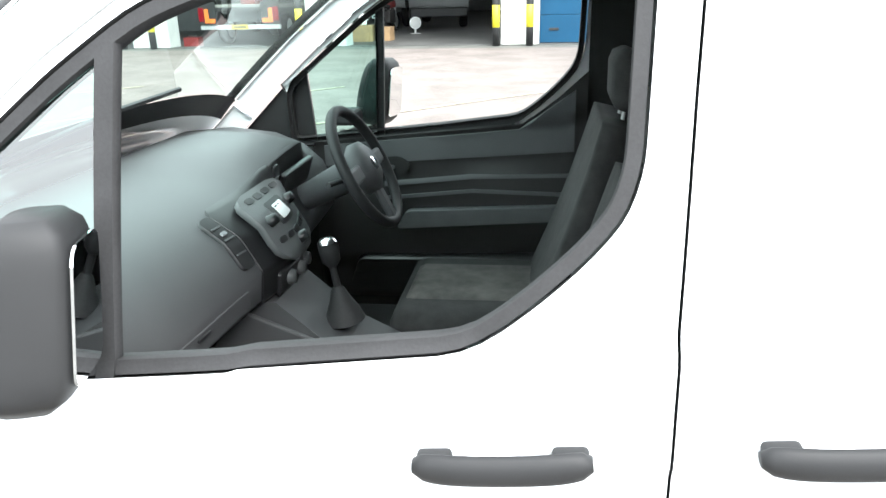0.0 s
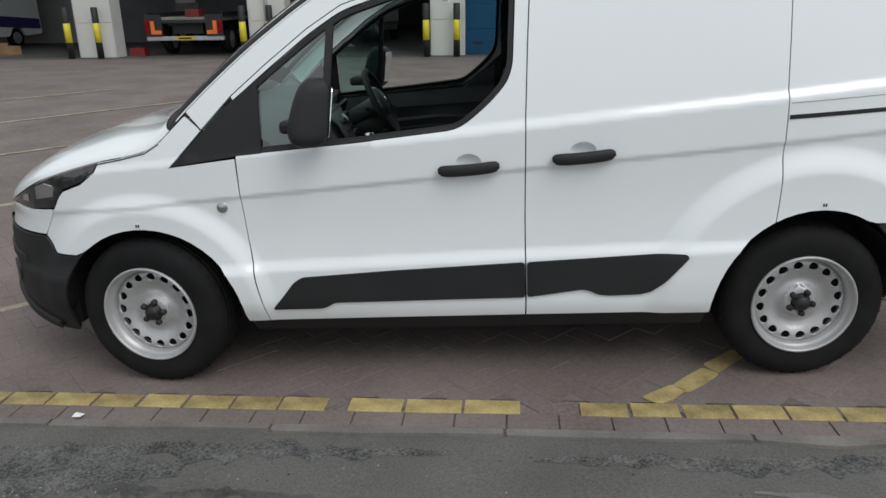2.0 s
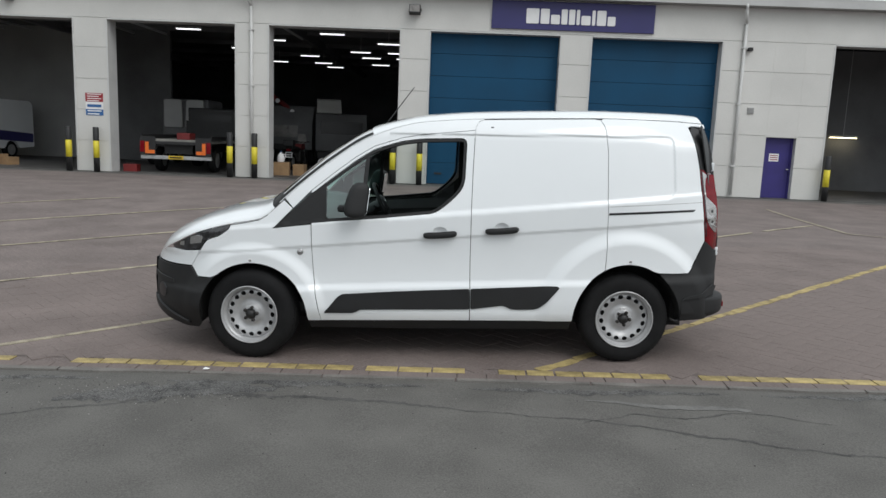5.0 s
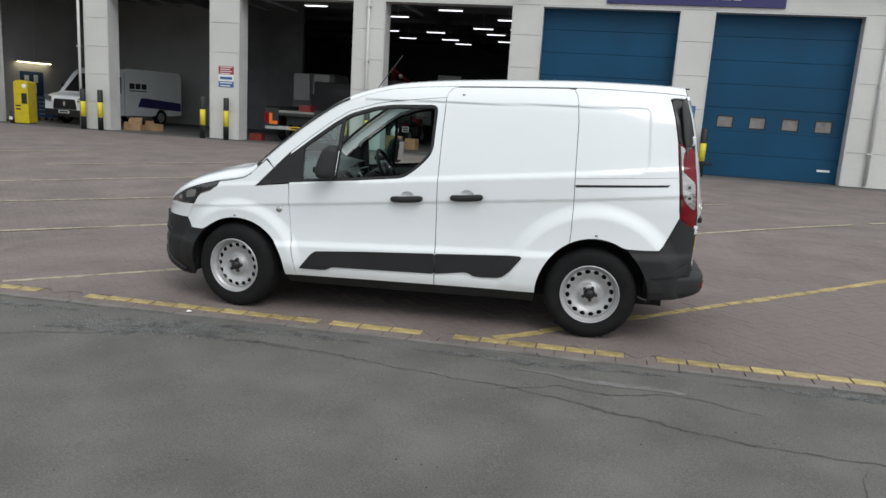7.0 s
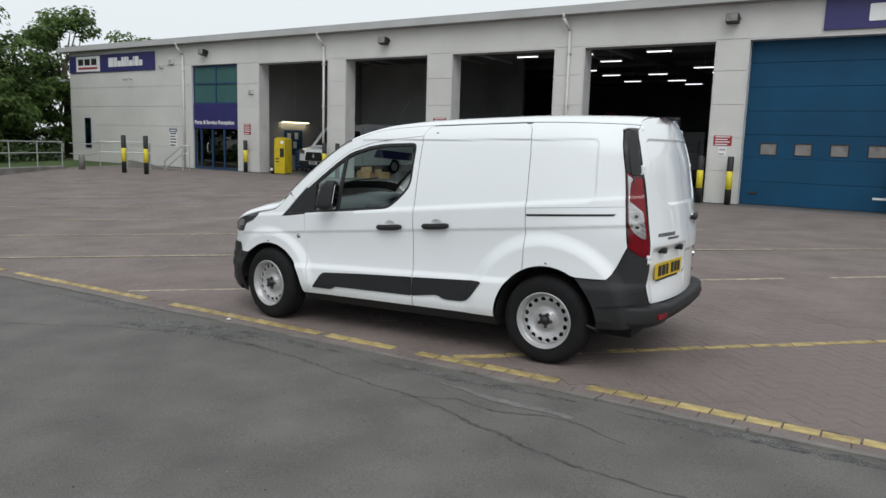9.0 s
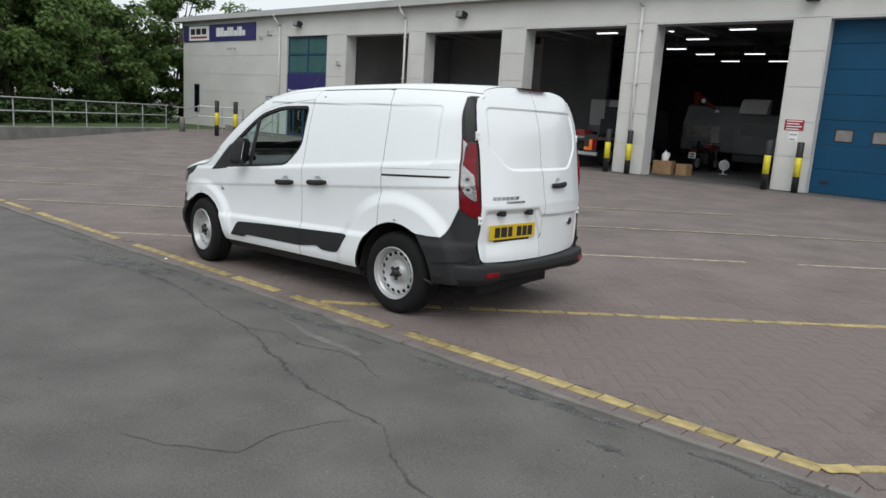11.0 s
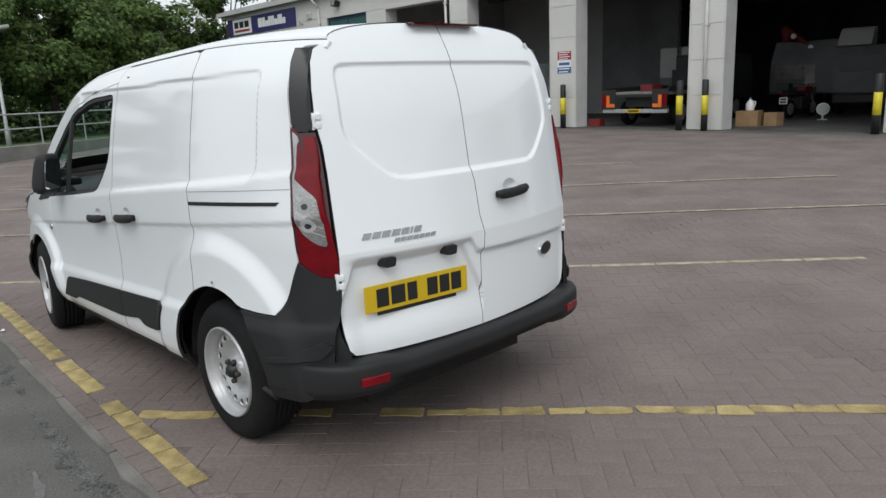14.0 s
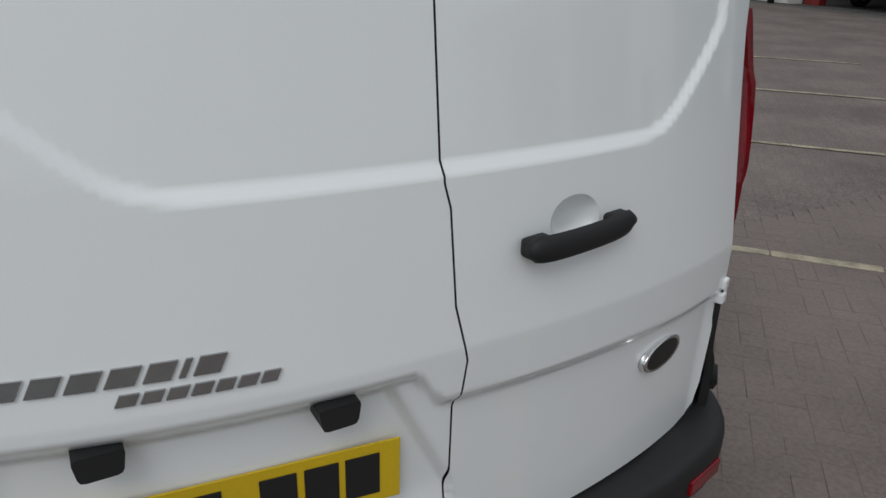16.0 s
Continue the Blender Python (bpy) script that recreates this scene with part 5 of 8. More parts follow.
    panel("rail_seam", [(2.503, 1.166), (3.19, 1.208), (3.19, 1.211), (2.503, 1.169)], S, M_GUTTER, van, gap=0, lift=0.0012, step=0.05, thick=0.002, **kw)
    # rubbing strip along both doors
    strip_f = [(0.506, 0.362), (0.56, 0.425), (0.60, 0.476), (0.636, 0.500), (1.0, 0.528), (1.537, 0.560), (1.541, 0.412), (0.765, 0.392), (0.735, 0.374), (0.71, 0.366)]
    strip_r = [(1.549, 0.4125), (1.546, 0.560), (2.16, 0.598), (2.172, 0.588), (2.09, 0.48), (2.04, 0.435), (2.00, 0.423), (1.88, 0.418), (1.83, 0.422), (1.80, 0.438), (1.77, 0.445)]
    panel("rubbing_strip", rounded(strip_f, 0.012, 2), S, M_BLACKPL, door, gap=0, lift=0.010, step=0.03, thick=0.014, label="black plastic side moulding", **kw)
    panel("rubbing_strip", rounded(strip_r, 0.012, 2), S, M_BLACKPL, sl, gap=0, lift=0.010, step=0.03, thick=0.014, label="black plastic side moulding", **kw)
    # sill
    panel("sill", [(0.395, 0.292), (1.0, 0.305), (2.272, 0.336), (2.268, 0.262), (1.2, 0.235), (0.405, 0.225)], S, M_BLACKPL, van, gap=0.001, step=0.04, lift=-0.010, thick=0.02, label="dark sill under the doors", **kw)
    # rear bumper's side, quarter trim and lamp
    bump = [(2.99, 0.375), (3.030, 0.358), (3.250, 0.372), (3.310, 0.415), (3.330, 0.50), (3.335, 0.60), (3.350, 0.78), (3.351, 0.858), (3.300, 0.872), (3.227, 0.930), (3.202, 0.876), (3.167, 0.796), (3.134, 0.731), (3.106, 0.700), (3.000, 0.696), (2.887, 0.698)] + [p for p in ARCH_R if p[0] > 2.9 and p[1] < 0.70]
    panel("bumper_shoulder", [(3.06, 0.515), (3.20, 0.535), (3.30, 0.548), (3.335, 0.60), (3.30, 0.615), (3.20, 0.560), (3.08, 0.535)], S, M_BLACKPL, van, gap=0, step=0.03, lift=0.024, thick=0.016, **kw)
    panel("rear_bumper_side", bump, S, M_BLACKPL, van, gap=0.001, step=0.026, lift=0.010, thick=0.02, label="black plastic rear bumper corner", **kw)
    trim = [(3.171, 1.445), (3.139, 1.60), (3.112, 1.712), (3.118, 1.738), (3.155, 1.738), (3.192, 1.725), (3.212, 1.69), (3.252, 1.56), (3.273, 1.436), (3.24, 1.412), (3.21, 1.430)]
    panel("corner_trim", rounded(trim, 0.03, 3), S, M_GLOSSBLK, van, gap=0.002, step=0.02, lift=0.0, label="satin dark corner trim above the tail lamp", **kw)
    LX = curve([0.864, 0.935, 1.20, 1.443], [3.245, 3.228, 3.199, 3.170])
    RX = curve([0.85, 0.90, 1.10, 1.30, 1.443], [3.352, 3.350, 3.331, 3.300, 3.272])

    def lamp_at(a, t):
        z = 1.443 - 0.582 * t
        return (LX(z) + a * (RX(z) - LX(z)), z)
    tl = [lamp_at(0, t / 8) for t in range(8)] + [(3.228, 0.932), (3.300, 0.872), (3.352, 0.860)] + [lamp_at(1, t / 10) for t in (9, 8, 7, 6, 5, 4, 3, 2, 1)] + [(3.277, 1.408), (3.24, 1.406), (3.21, 1.425), (3.19, 1.44)]
    lamp = panel("tail_lamp", tl, S, M_REDLENS, van, gap=0.0015, step=0.018, lift=0.004, thick=0.03, label="red and clear tail lamp", **kw)
    panel("edge_lens", [lamp_at(0.015, 0.02 + k / 10) for k in range(9)] + [lamp_at(0.11, 0.02 + k / 10) for k in range(8, -1, -1)], S, M_DARKRED, lamp, gap=0, step=0.02, lift=0.0055, thick=0.004, label="dark red lens edge", **kw)
    clear = panel("clear_lens", rounded([lamp_at(*q) for q in ((0.12, 0.32), (0.40, 0.37), (0.86, 0.455), (0.88, 0.62), (0.86, 0.785), (0.60, 0.755), (0.28, 0.68), (0.13, 0.60))], 0.02, 3), S, M_CLEARLENS, lamp, gap=0, step=0.015, lift=0.007, thick=0.006, label="clear ribbed lamp lens", **kw)
    panel("white_edge", [lamp_at(*q) for q in ((0.12, 0.03), (0.46, 0.075), (0.30, 0.12), (0.22, 0.20), (0.20, 0.34), (0.13, 0.34))], S, M_CLEARLENS, lamp, gap=0, step=0.015, lift=0.006, thick=0.004, label="silvery lens edge", **kw)
    for a, t in ((0.50, 0.510), (0.50, 0.635)):
        cx, cz = lamp_at(a, t)
        panel("bulb_ring", arc(cx, cz, 0.026, 0, 340, 17), S, M_GUTTER, clear, gap=0, step=0.012, lift=0.0086, thick=0.002, **kw)
        panel("bulb_cup", arc(cx, cz, 0.012, 0, 330, 11), S, M_DARKLENS, clear, gap=0, step=0.012, lift=0.0094, thick=0.002, **kw)
    for k in range(5):
        za = 0.41 + 0.055 * k
        panel("lens_rib", [lamp_at(0.18, za), lamp_at(0.86, za + 0.075), lamp_at(0.86, za + 0.082), lamp_at(0.18, za + 0.007)], S, M_GUTTER, clear, gap=0, step=0.03, lift=0.0078, thick=0.001, **kw)

# bonnet, windscreen, roof across the top
def top_panel(name, x0, x1, mat, t0=-1.0, t1=1.0, nx=24, nt=24, lift=0.0, end=None, start=None, label="", smooth_=True):
    vs, fs = [], []
    for i in range(nx + 1):
        for j in range(nt + 1):
            t = t0 + (t1 - t0) * j / nt
            a = x0 + (start(t) if start else 0.0)
            b = x1 + (end(t) if end else 0.0)
            x = a + (b - a) * i / nx
            p = top(x, t)
            e = 0.003
            n = (top(x + e, t) - top(x - e, t)).cross(top(x, min(t + e, 1)) - top(x, max(t - e, -1)))
            vs.append(p)
    for i in range(nx):
        for j in range(nt):
            a = i * (nt + 1) + j
            fs.append((a, a + nt + 1, a + nt + 2, a + 1))
    ob = part(name, ([tuple(v + Vector((0, 0, lift))) for v in vs], [], fs), mat, van, label, smooth=True)
    return ob

top_panel("bonnet", -0.80, 0.10, M_PAINT, nx=30, nt=30, end=lambda t: 0.06 * t * t)
top_panel("scuttle", 0.10, 0.185, M_BLACKPL, -0.97, 0.97, nx=4, nt=24, lift=-0.006, start=lambda t: 0.06 * t * t, end=lambda t: 0.045 * t * t, label="black plastic scuttle below the windscreen")
top_panel("windscreen", 0.185, 0.81, M_SCREEN, -0.95, 0.95, nx=20, nt=30, lift=-0.004, start=lambda t: 0.045 * t * t, end=lambda t: 0.03 * t * t, label="green-tinted windscreen")
for a, b in ((-1.0, -0.962), (0.962, 1.0)):
    top_panel("screen_pillar", 0.19, 0.84, M_PAINT, a, b, nx=24, nt=4)
    top_panel("screen_seal", 0.20, 0.83, M_RUBBER, *((-0.964, -0.80) if a < 0 else (0.80, 0.964)), nx=24, nt=8, lift=0.001)
top_panel("roof_panel", 0.81, 3.0, M_PAINT, nx=70, nt=48, start=lambda t: 0.03 * t * t, end=lambda t: rim(t).x - 2.997)

# rear doors
SEAM = [(0.812, 0.520), (0.812, 0.84), (0.824, 0.93), (0.806, 1.02), (0.804, 1.165), (0.796, 1.20), (0.799, 1.55), (0.796, 1.66), (0.789, 1.825)]
RIM = [rim(-1 + k / 10) for k in range(21)]
def door_top(left):
    """The door's upper edge, just under the roof's end."""
    pts = [(q.y, q.z - 0.0035) for q in RIM if (0.17 < q.y < 0.77 if left else 0.81 < q.y < 1.47)]
    return sorted(pts, reverse=left)


def door_outline(left):
    if left:
        return [(y - 0.0006, z) for y, z in SEAM] + door_top(True) + [(0.172, 1.730), (0.145, 1.68), (0.122, 1.58), (0.112, 1.49), (0.114, 1.43), (0.122, 1.37), (0.123, 1.27), (0.118, 1.05), (0.114, 0.86), (0.117, 0.72), (0.121, 0.62), (0.131, 0.566), (0.155, 0.540), (0.20, 0.531), (0.30, 0.527)]
    return [(y + 0.0010, z) for y, z in SEAM] + door_top(False) + [(1.468, 1.730), (1.495, 1.68), (1.518, 1.58), (1.528, 1.49), (1.526, 1.43), (1.518, 1.37), (1.517, 1.27), (1.522, 1.05), (1.526, 0.86), (1.523, 0.72), (1.519, 0.62), (1.509, 0.566), (1.485, 0.540), (1.44, 0.531), (1.34, 0.527)]
TAILS = lambda y, z: tail(y, z)
dl = panel("rear_door", door_outline(True), TAILS, M_PAINT, van, gap=0.001, step=0.0095, thick=0.03)
dr = panel("rear_door", door_outline(False), TAILS, M_PAINT, van, gap=0.001, step=0.0095, thick=0.03, holes=[cup("rear_door")])
# shut line behind the doors
panel("door_gasket", [(0.13, 0.53), (1.51, 0.53), (1.51, 1.2), (1.46, 1.73), (0.18, 1.73), (0.13, 1.2)], TAILS, M_RUBBER, van, gap=0, step=0.06, lift=-0.028, thick=0.002)

def edge_y(z, left):
    """The door's outer edge at a height."""
    f = curve([0.545, 0.62, 0.72, 0.86, 1.05, 1.27, 1.37, 1.47, 1.58, 1.68, 1.735], [0.145, 0.121, 0.117, 0.115, 0.118, 0.123, 0.122, 0.113, 0.122, 0.145, 0.172])
    return f(z) if left else 2 * YC - f(z)


for left in (True, False):
    for z0, z1, mm, nm in ((1.425, 1.735, M_GLOSSBLK, "corner_trim"), (0.80, 1.42, M_DARKRED, "tail_lamp_edge"), (0.50, 0.795, M_BLACKPL, "bumper_edge")):
        zs = [z0 + (z1 - z0) * k / 12 for k in range(13)]
        g = -0.004 if left else 0.004
        w = -0.055 if left else 0.055
        panel(nm, [(edge_y(z, left) + g, z) for z in zs] + [(edge_y(z, left) + w, z) for z in reversed(zs)], lambda y, z: tail(y, z) + Vector((-0.004 - 0.9 * max(0.0, abs(y - YC) - 0.68) ** 1.2, 0, 0)), mm, van, gap=0, step=0.02, thick=0.01)

# rear bumper: a step that sweeps round the tail
bm = bmesh.new()
PROF = [(-0.10, 0.530), (0.0, 0.528), (0.058, 0.525), (0.070, 0.521), (0.077, 0.512), (0.080, 0.500), (0.081, 0.470), (0.080, 0.425), (0.077, 0.412), (0.070, 0.402), (0.046, 0.384), (0.0, 0.362), (-0.08, 0.345), (-0.20, 0.335)]
rows = []
NB = 64
SX = curve([0, 0.35, 0.55, 0.68, 0.78, 0.9, 1.0], [3.415, 3.400, 3.372, 3.325, 3.25, 3.15, 3.05])
SU = curve([0, 0.35, 0.55, 0.68, 0.78, 0.9, 1.0], [0.0, 0.42, 0.62, 0.725, 0.792, 0.840, 0.860])
def sweep(u):
    """How far back the bumper's line lies at a distance from the middle."""
    return min((abs(SU(k / 60) - u), SX(k / 60)) for k in range(61))[1]
for k in range(NB + 1):
    q = -1 + 2 * k / NB
    sg, aq = (1 if q >= 0 else -1), abs(q)
    d = Vector((SX(aq + 0.01) - SX(aq - 0.01) if 0.01 < aq < 0.99 else (0.0 if aq < 0.5 else -1.0), SU(aq + 0.01) - SU(aq - 0.01) if 0.01 < aq < 0.99 else (1.0 if aq < 0.5 else 0.28))).normalized()
    nx_, ny_ = d.y, -d.x * sg
    row = []
    for o, z in PROF:
        zz = z + (0.022 * smooth(0.52, 0.40, aq) if z < 0.42 else 0.0) - (0.012 * smooth(0.52, 0.40, aq) if z > 0.45 else 0.0)
        oo = o * (1 - 0.50 * smooth(0.62, 0.88, aq))
        row.append(bm.verts.new((SX(aq) + oo * nx_, YC + sg * SU(aq) + oo * ny_, zz)))
    rows.append(row)
for a, b in zip(rows, rows[1:]):
    for j in range(len(PROF) - 1):
        bm.faces.new((a[j], b[j], b[j + 1], a[j + 1]))
part("rear_bumper", bm, M_BLACKPL, van, "black plastic rear step bumper", smooth=True)
for s in (-1, 1):
    run = Vector((SX(0.57) - SX(0.53), SU(0.57) - SU(0.53))).normalized()
    rf = part("rear_reflector", box(-0.012, 0.005, -0.062, 0.062, -0.019, 0.019, 0.004), M_REDLENS, van, "red reflector in the bumper")
    rf.matrix_basis = Matrix.Translation((SX(0.55) + 0.081 * run.y, YC + s * (SU(0.55) - 0.081 * run.x), 0.452)) @ Matrix.Rotation(math.atan2(-run.x, run.y) * s, 4, "Z")

# number plate, lamps over it, handle, badge
_k = math.tan(radians(6.5))
_px = max(tail(y, z).x - _k * (y - 0.467) for y in (0.205, 0.28, 0.36, 0.467, 0.56, 0.65, 0.73) for z in (0.70, 0.753, 0.81))
plate_m = Matrix.Translation((_px + 0.004, 0.467, 0.753)) @ Matrix.Rotation(radians(90 - 6.5), 4, "Z") @ Matrix.Rotation(radians(90), 4, "X")
np_ = part("number_plate", box(-0.26, 0.26, -0.0555, 0.0555, 0.0, 0.004, 0.0015, m=plate_m), M_PLATE, dl, "yellow number plate with black bars")
for k, (x, w) in enumerate(((-0.205, 0.058), (-0.135, 0.052), (-0.085, 0.018), (-0.055, 0.048), (0.045, 0.054), (0.110, 0.052), (0.172, 0.054))):
    part("plate_bar", box(x, x + w, -0.038, 0.038, 0.0045, 0.006, 0.001, m=plate_m), M_INK, np_)
part("plate_backing", box(-0.20, 0.20, -0.072, -0.050, -0.006, -0.001, m=plate_m), M_INK, np_, "black dealer strip under the plate")
for y in (0.318, 0.620):
    tp = tail(y, 0.905)
    part("plate_lamp", prism(rounded([(-0.032, 0.0), (0.032, 0.0), (0.026, -0.038), (-0.026, -0.038)], 0.008, 2), 0.05, "yz", 0.0), M_BLACKPL, dl, "black number-plate lamp housing").matrix_basis = Matrix.Translation((tp.x - 0.020, y, 0.915))
# pull handles: a bar with a round dish behind it
def pull_handle(parent, at, length=0.235, label="black plastic pull handle"):
    """Bar along local x, standing off along -y."""
    bm = bmesh.new()
    n = 18
    rows = []
    for k in range(n + 1):
        t = -1 + 2 * k / n
        x = t * length / 2
        h = 0.014 * (1 - abs(t) ** 8) ** 0.5 + 0.009
        off = 0.029 - 0.009 * t ** 4
        sag = -0.005 + 0.004 * t * t
        ring = []
        for q in range(10):
            a = 2 * math.pi * q / 10
            ring.append(bm.verts.new((x, -off - 0.012 * math.sin(a), sag + h * math.cos(a))))
        rows.append(ring)
    for a, b in zip(rows, rows[1:]):
        for q in range(10):
            bm.faces.new((a[q], a[(q + 1) % 10], b[(q + 1) % 10], b[q]))
    bm.faces.new(rows[0])
    bm.faces.new(rows[-1][::-1])
    for x0, x1 in ((-length / 2 + 0.004, -length * 0.28), (length * 0.28, length / 2 - 0.004)):
        add_box(bm, x0, x1, -0.024, 0.004, -0.018, 0.013, 0.007)
    hb = part("handle", bm, M_BLACKPL, parent, label, smooth=True)
    hb.matrix_basis = at
    return hb

def handle_dish(parent, surf, name, flip=False):
    """The rounded hollow pressed into the door behind a handle."""
    cx, cz = CUPS[name]
    def bowl(a, b):
        d = min(1.0, math.hypot((a - cx) / 0.052, (b - cz) / 0.040))
        e = 0.002
        n = (surf(a + e, b) - surf(a - e, b)).cross(surf(a, b + e) - surf(a, b - e)).normalized() * (-1 if flip else 1)
        return surf(a, b) - n * (0.001 + 0.026 * (1 - d ** 3))
    panel("handle_cup", cup(name), bowl, M_PAINT, parent, gap=0, step=0.008, thick=0.003, flip=flip, label="white hollow behind the handle")

for s in (1, -1):
    S = side(s)
    for par, cx, cz, tilt in ((None, 1.318, 0.945, 4.5), (None, 1.752, 0.985, 5.0)):
        p = S(cx, cz)
        tgt = [o for o in van.children if o.name.startswith("cab_door" if cx < 1.5 else "sliding_door")][0 if s > 0 else 1]
        at = Matrix.Translation(p) @ (Matrix.Rotation(radians(-tilt), 4, "Y") if s > 0 else Matrix.Rotation(radians(180), 4, "Z") @ Matrix.Rotation(radians(tilt), 4, "Y"))
        pull_handle(tgt, at)
        handle_dish(tgt, S, "cab_door" if cx < 1.5 else "sliding_door", s < 0)
p = tail(1.028, 1.097)
pull_handle(dr, Matrix.Translation(p) @ Matrix.Rotation(radians(90 + 8), 4, "Z") @ Matrix.Rotation(radians(-1), 4, "Y"))
handle_dish(dr, TAILS, "rear_door")
# oval badge
p = tail(1.320, 0.772)
bd = part("oval_badge", lathe([(0.0, 0.009), (0.8, 0.009), (0.93, 0.011), (1.0, 0.007), (1.0, -0.006)], 36), M_CHROME, dr, "oval chrome badge with a dark middle", smooth=True)
bd.matrix_basis = Matrix.Translation(p) @ Matrix.Rotation(radians(16), 4, "Z") @ Matrix.Rotation(radians(90), 4, "Y") @ Matrix.Diagonal((0.033, 0.072, 0.7, 1))
bi = part("badge_face", lathe([(0.0, 0.0125), (0.6, 0.012), (0.84, 0.0098)], 32), M_INK, bd, "dark badge face", smooth=True)
# model-name lettering kept as plain slanted bars
def badge_bars(y0, z0, widths, h, gap, slant=0.3):
    y = y0
    for w in widths:
        a = tail(y, z0)
        b = tail(y + w, z0)
        for (za, zb) in ((0.0, h),):
            bm = bmesh.new()
            q = [bm.verts.new(tail(yy + zz * slant, z0 + zz) + Vector((dx, 0, 0))) for dx in (0.0005, 0.004) for yy, zz in ((y, za), (y + w, za), (y + w, zb), (y, zb))]
            for f in ((0, 1, 2, 3), (4, 5, 6, 7), (0, 1, 5, 4), (1, 2, 6, 5), (2, 3, 7, 6), (3, 0, 4, 7)):
                bm.faces.new([q[i] for i in f])
            part("name_bar", bm, M_BADGE, dl)
        y += w + gap
badge_bars(0.212, 1.000, (0.032, 0.032, 0.034, 0.034, 0.032, 0.008, 0.032), 0.024, 0.009, 0.5)
badge_bars(0.345, 0.974, (0.023, 0.023, 0.023, 0.023, 0.021, 0.023, 0.021), 0.015, 0.006, 0.5)
# door hinges on the corners
for y, z, s in ((0.115, 1.462, -1), (0.112, 0.850, -1), (1.525, 1.462, 1), (1.528, 0.850, 1)):
    tp = tail(y, z)
    bm = bmesh.new()
    add_box(bm, -0.040, 0.008, -0.004, 0.018, -0.030, -0.006, 0.004)
    add_box(bm, -0.040, 0.008, -0.004, 0.018, 0.004, 0.028, 0.004)
    add_box(bm, -0.040, 0.004, -0.014, -0.002, -0.026, 0.024, 0.004)
    add_tube(bm, (-0.010, -0.008, -0.033), (-0.010, -0.008, 0.031), 0.007, 10)
    hg = part("door_hinge", bm, M_PAINT, dl if s < 0 else dr, "white-painted door hinge")
    hg.matrix_basis = Matrix.Translation(tp) @ Matrix.Rotation(radians(-20 if s < 0 else 200), 4, "Z") @ Matrix.Diagonal((1, 1, 1, 1)) if s < 0 else Matrix.Translation(tp) @ Matrix.Rotation(radians(20), 4, "Z") @ Matrix.Diagonal((1, -1, 1, 1))
# high brake lamp
part("brake_lamp", prism(rounded([(0.62, 1.834), (1.02, 1.834), (1.00, 1.824), (0.64, 1.824)], 0.004, 2), 0.045, "yz", 3.235), M_DARKRED, van, "dark red high-level brake lamp")
# front bumper middle, closing the nose
bm = bmesh.new()
rows = []
for k in range(21):
    u = -0.42 + 0.84 * k / 20
    rows.append([bm.verts.new((-0.868 + 0.028 * (u / 0.40) ** 2 - o, YC + u, z)) for o, z in ((-0.05, 0.665), (0.004, 0.650), (0.015, 0.5), (0.01, 0.36), (-0.03, 0.27))])
for a, b in zip(rows, rows[1:]):
    for j in range(4):
        bm.faces.new((a[j], a[j + 1], b[j + 1], b[j]))
part("front_bumper", bm, M_BLACKPL, van, "black plastic front bumper", smooth=True)

# side repeater and paper stickers over the arches
for x, z, r, mm, nm, lb in ((0.338, 0.792, 0.019, M_CLEARLENS, "side_repeater", "round clear side repeater"),):
    for s in (1, -1):
        p = side(s)(x, z)
        o = part(nm, lathe([(0, 0.010), (r * 0.6, 0.009), (r * 0.85, 0.006), (r, 0.006), (r * 1.15, 0.004), (r * 1.15, -0.004)], 24), mm, van, lb, smooth=True)
        o.matrix_basis = Matrix.Translation(p) @ Matrix.Rotation(radians(90 * s), 4, "X")
for x, z in ((-0.012, 0.722), (2.672, 0.783)):
    p = side(1)(x, z)
    st_ = part("paper_sticker", box(-0.014, 0.014, -0.0022, -0.0012, -0.012, 0.012), M_SIGNW, van, "small white paper sticker")
    st_.matrix_basis = Matrix.Translation(p)
    for k in (-0.008, 0.001):
        part("print_bar", box(k, k + 0.007, -0.0026, -0.00225, -0.007, 0.005), M_INK, st_)

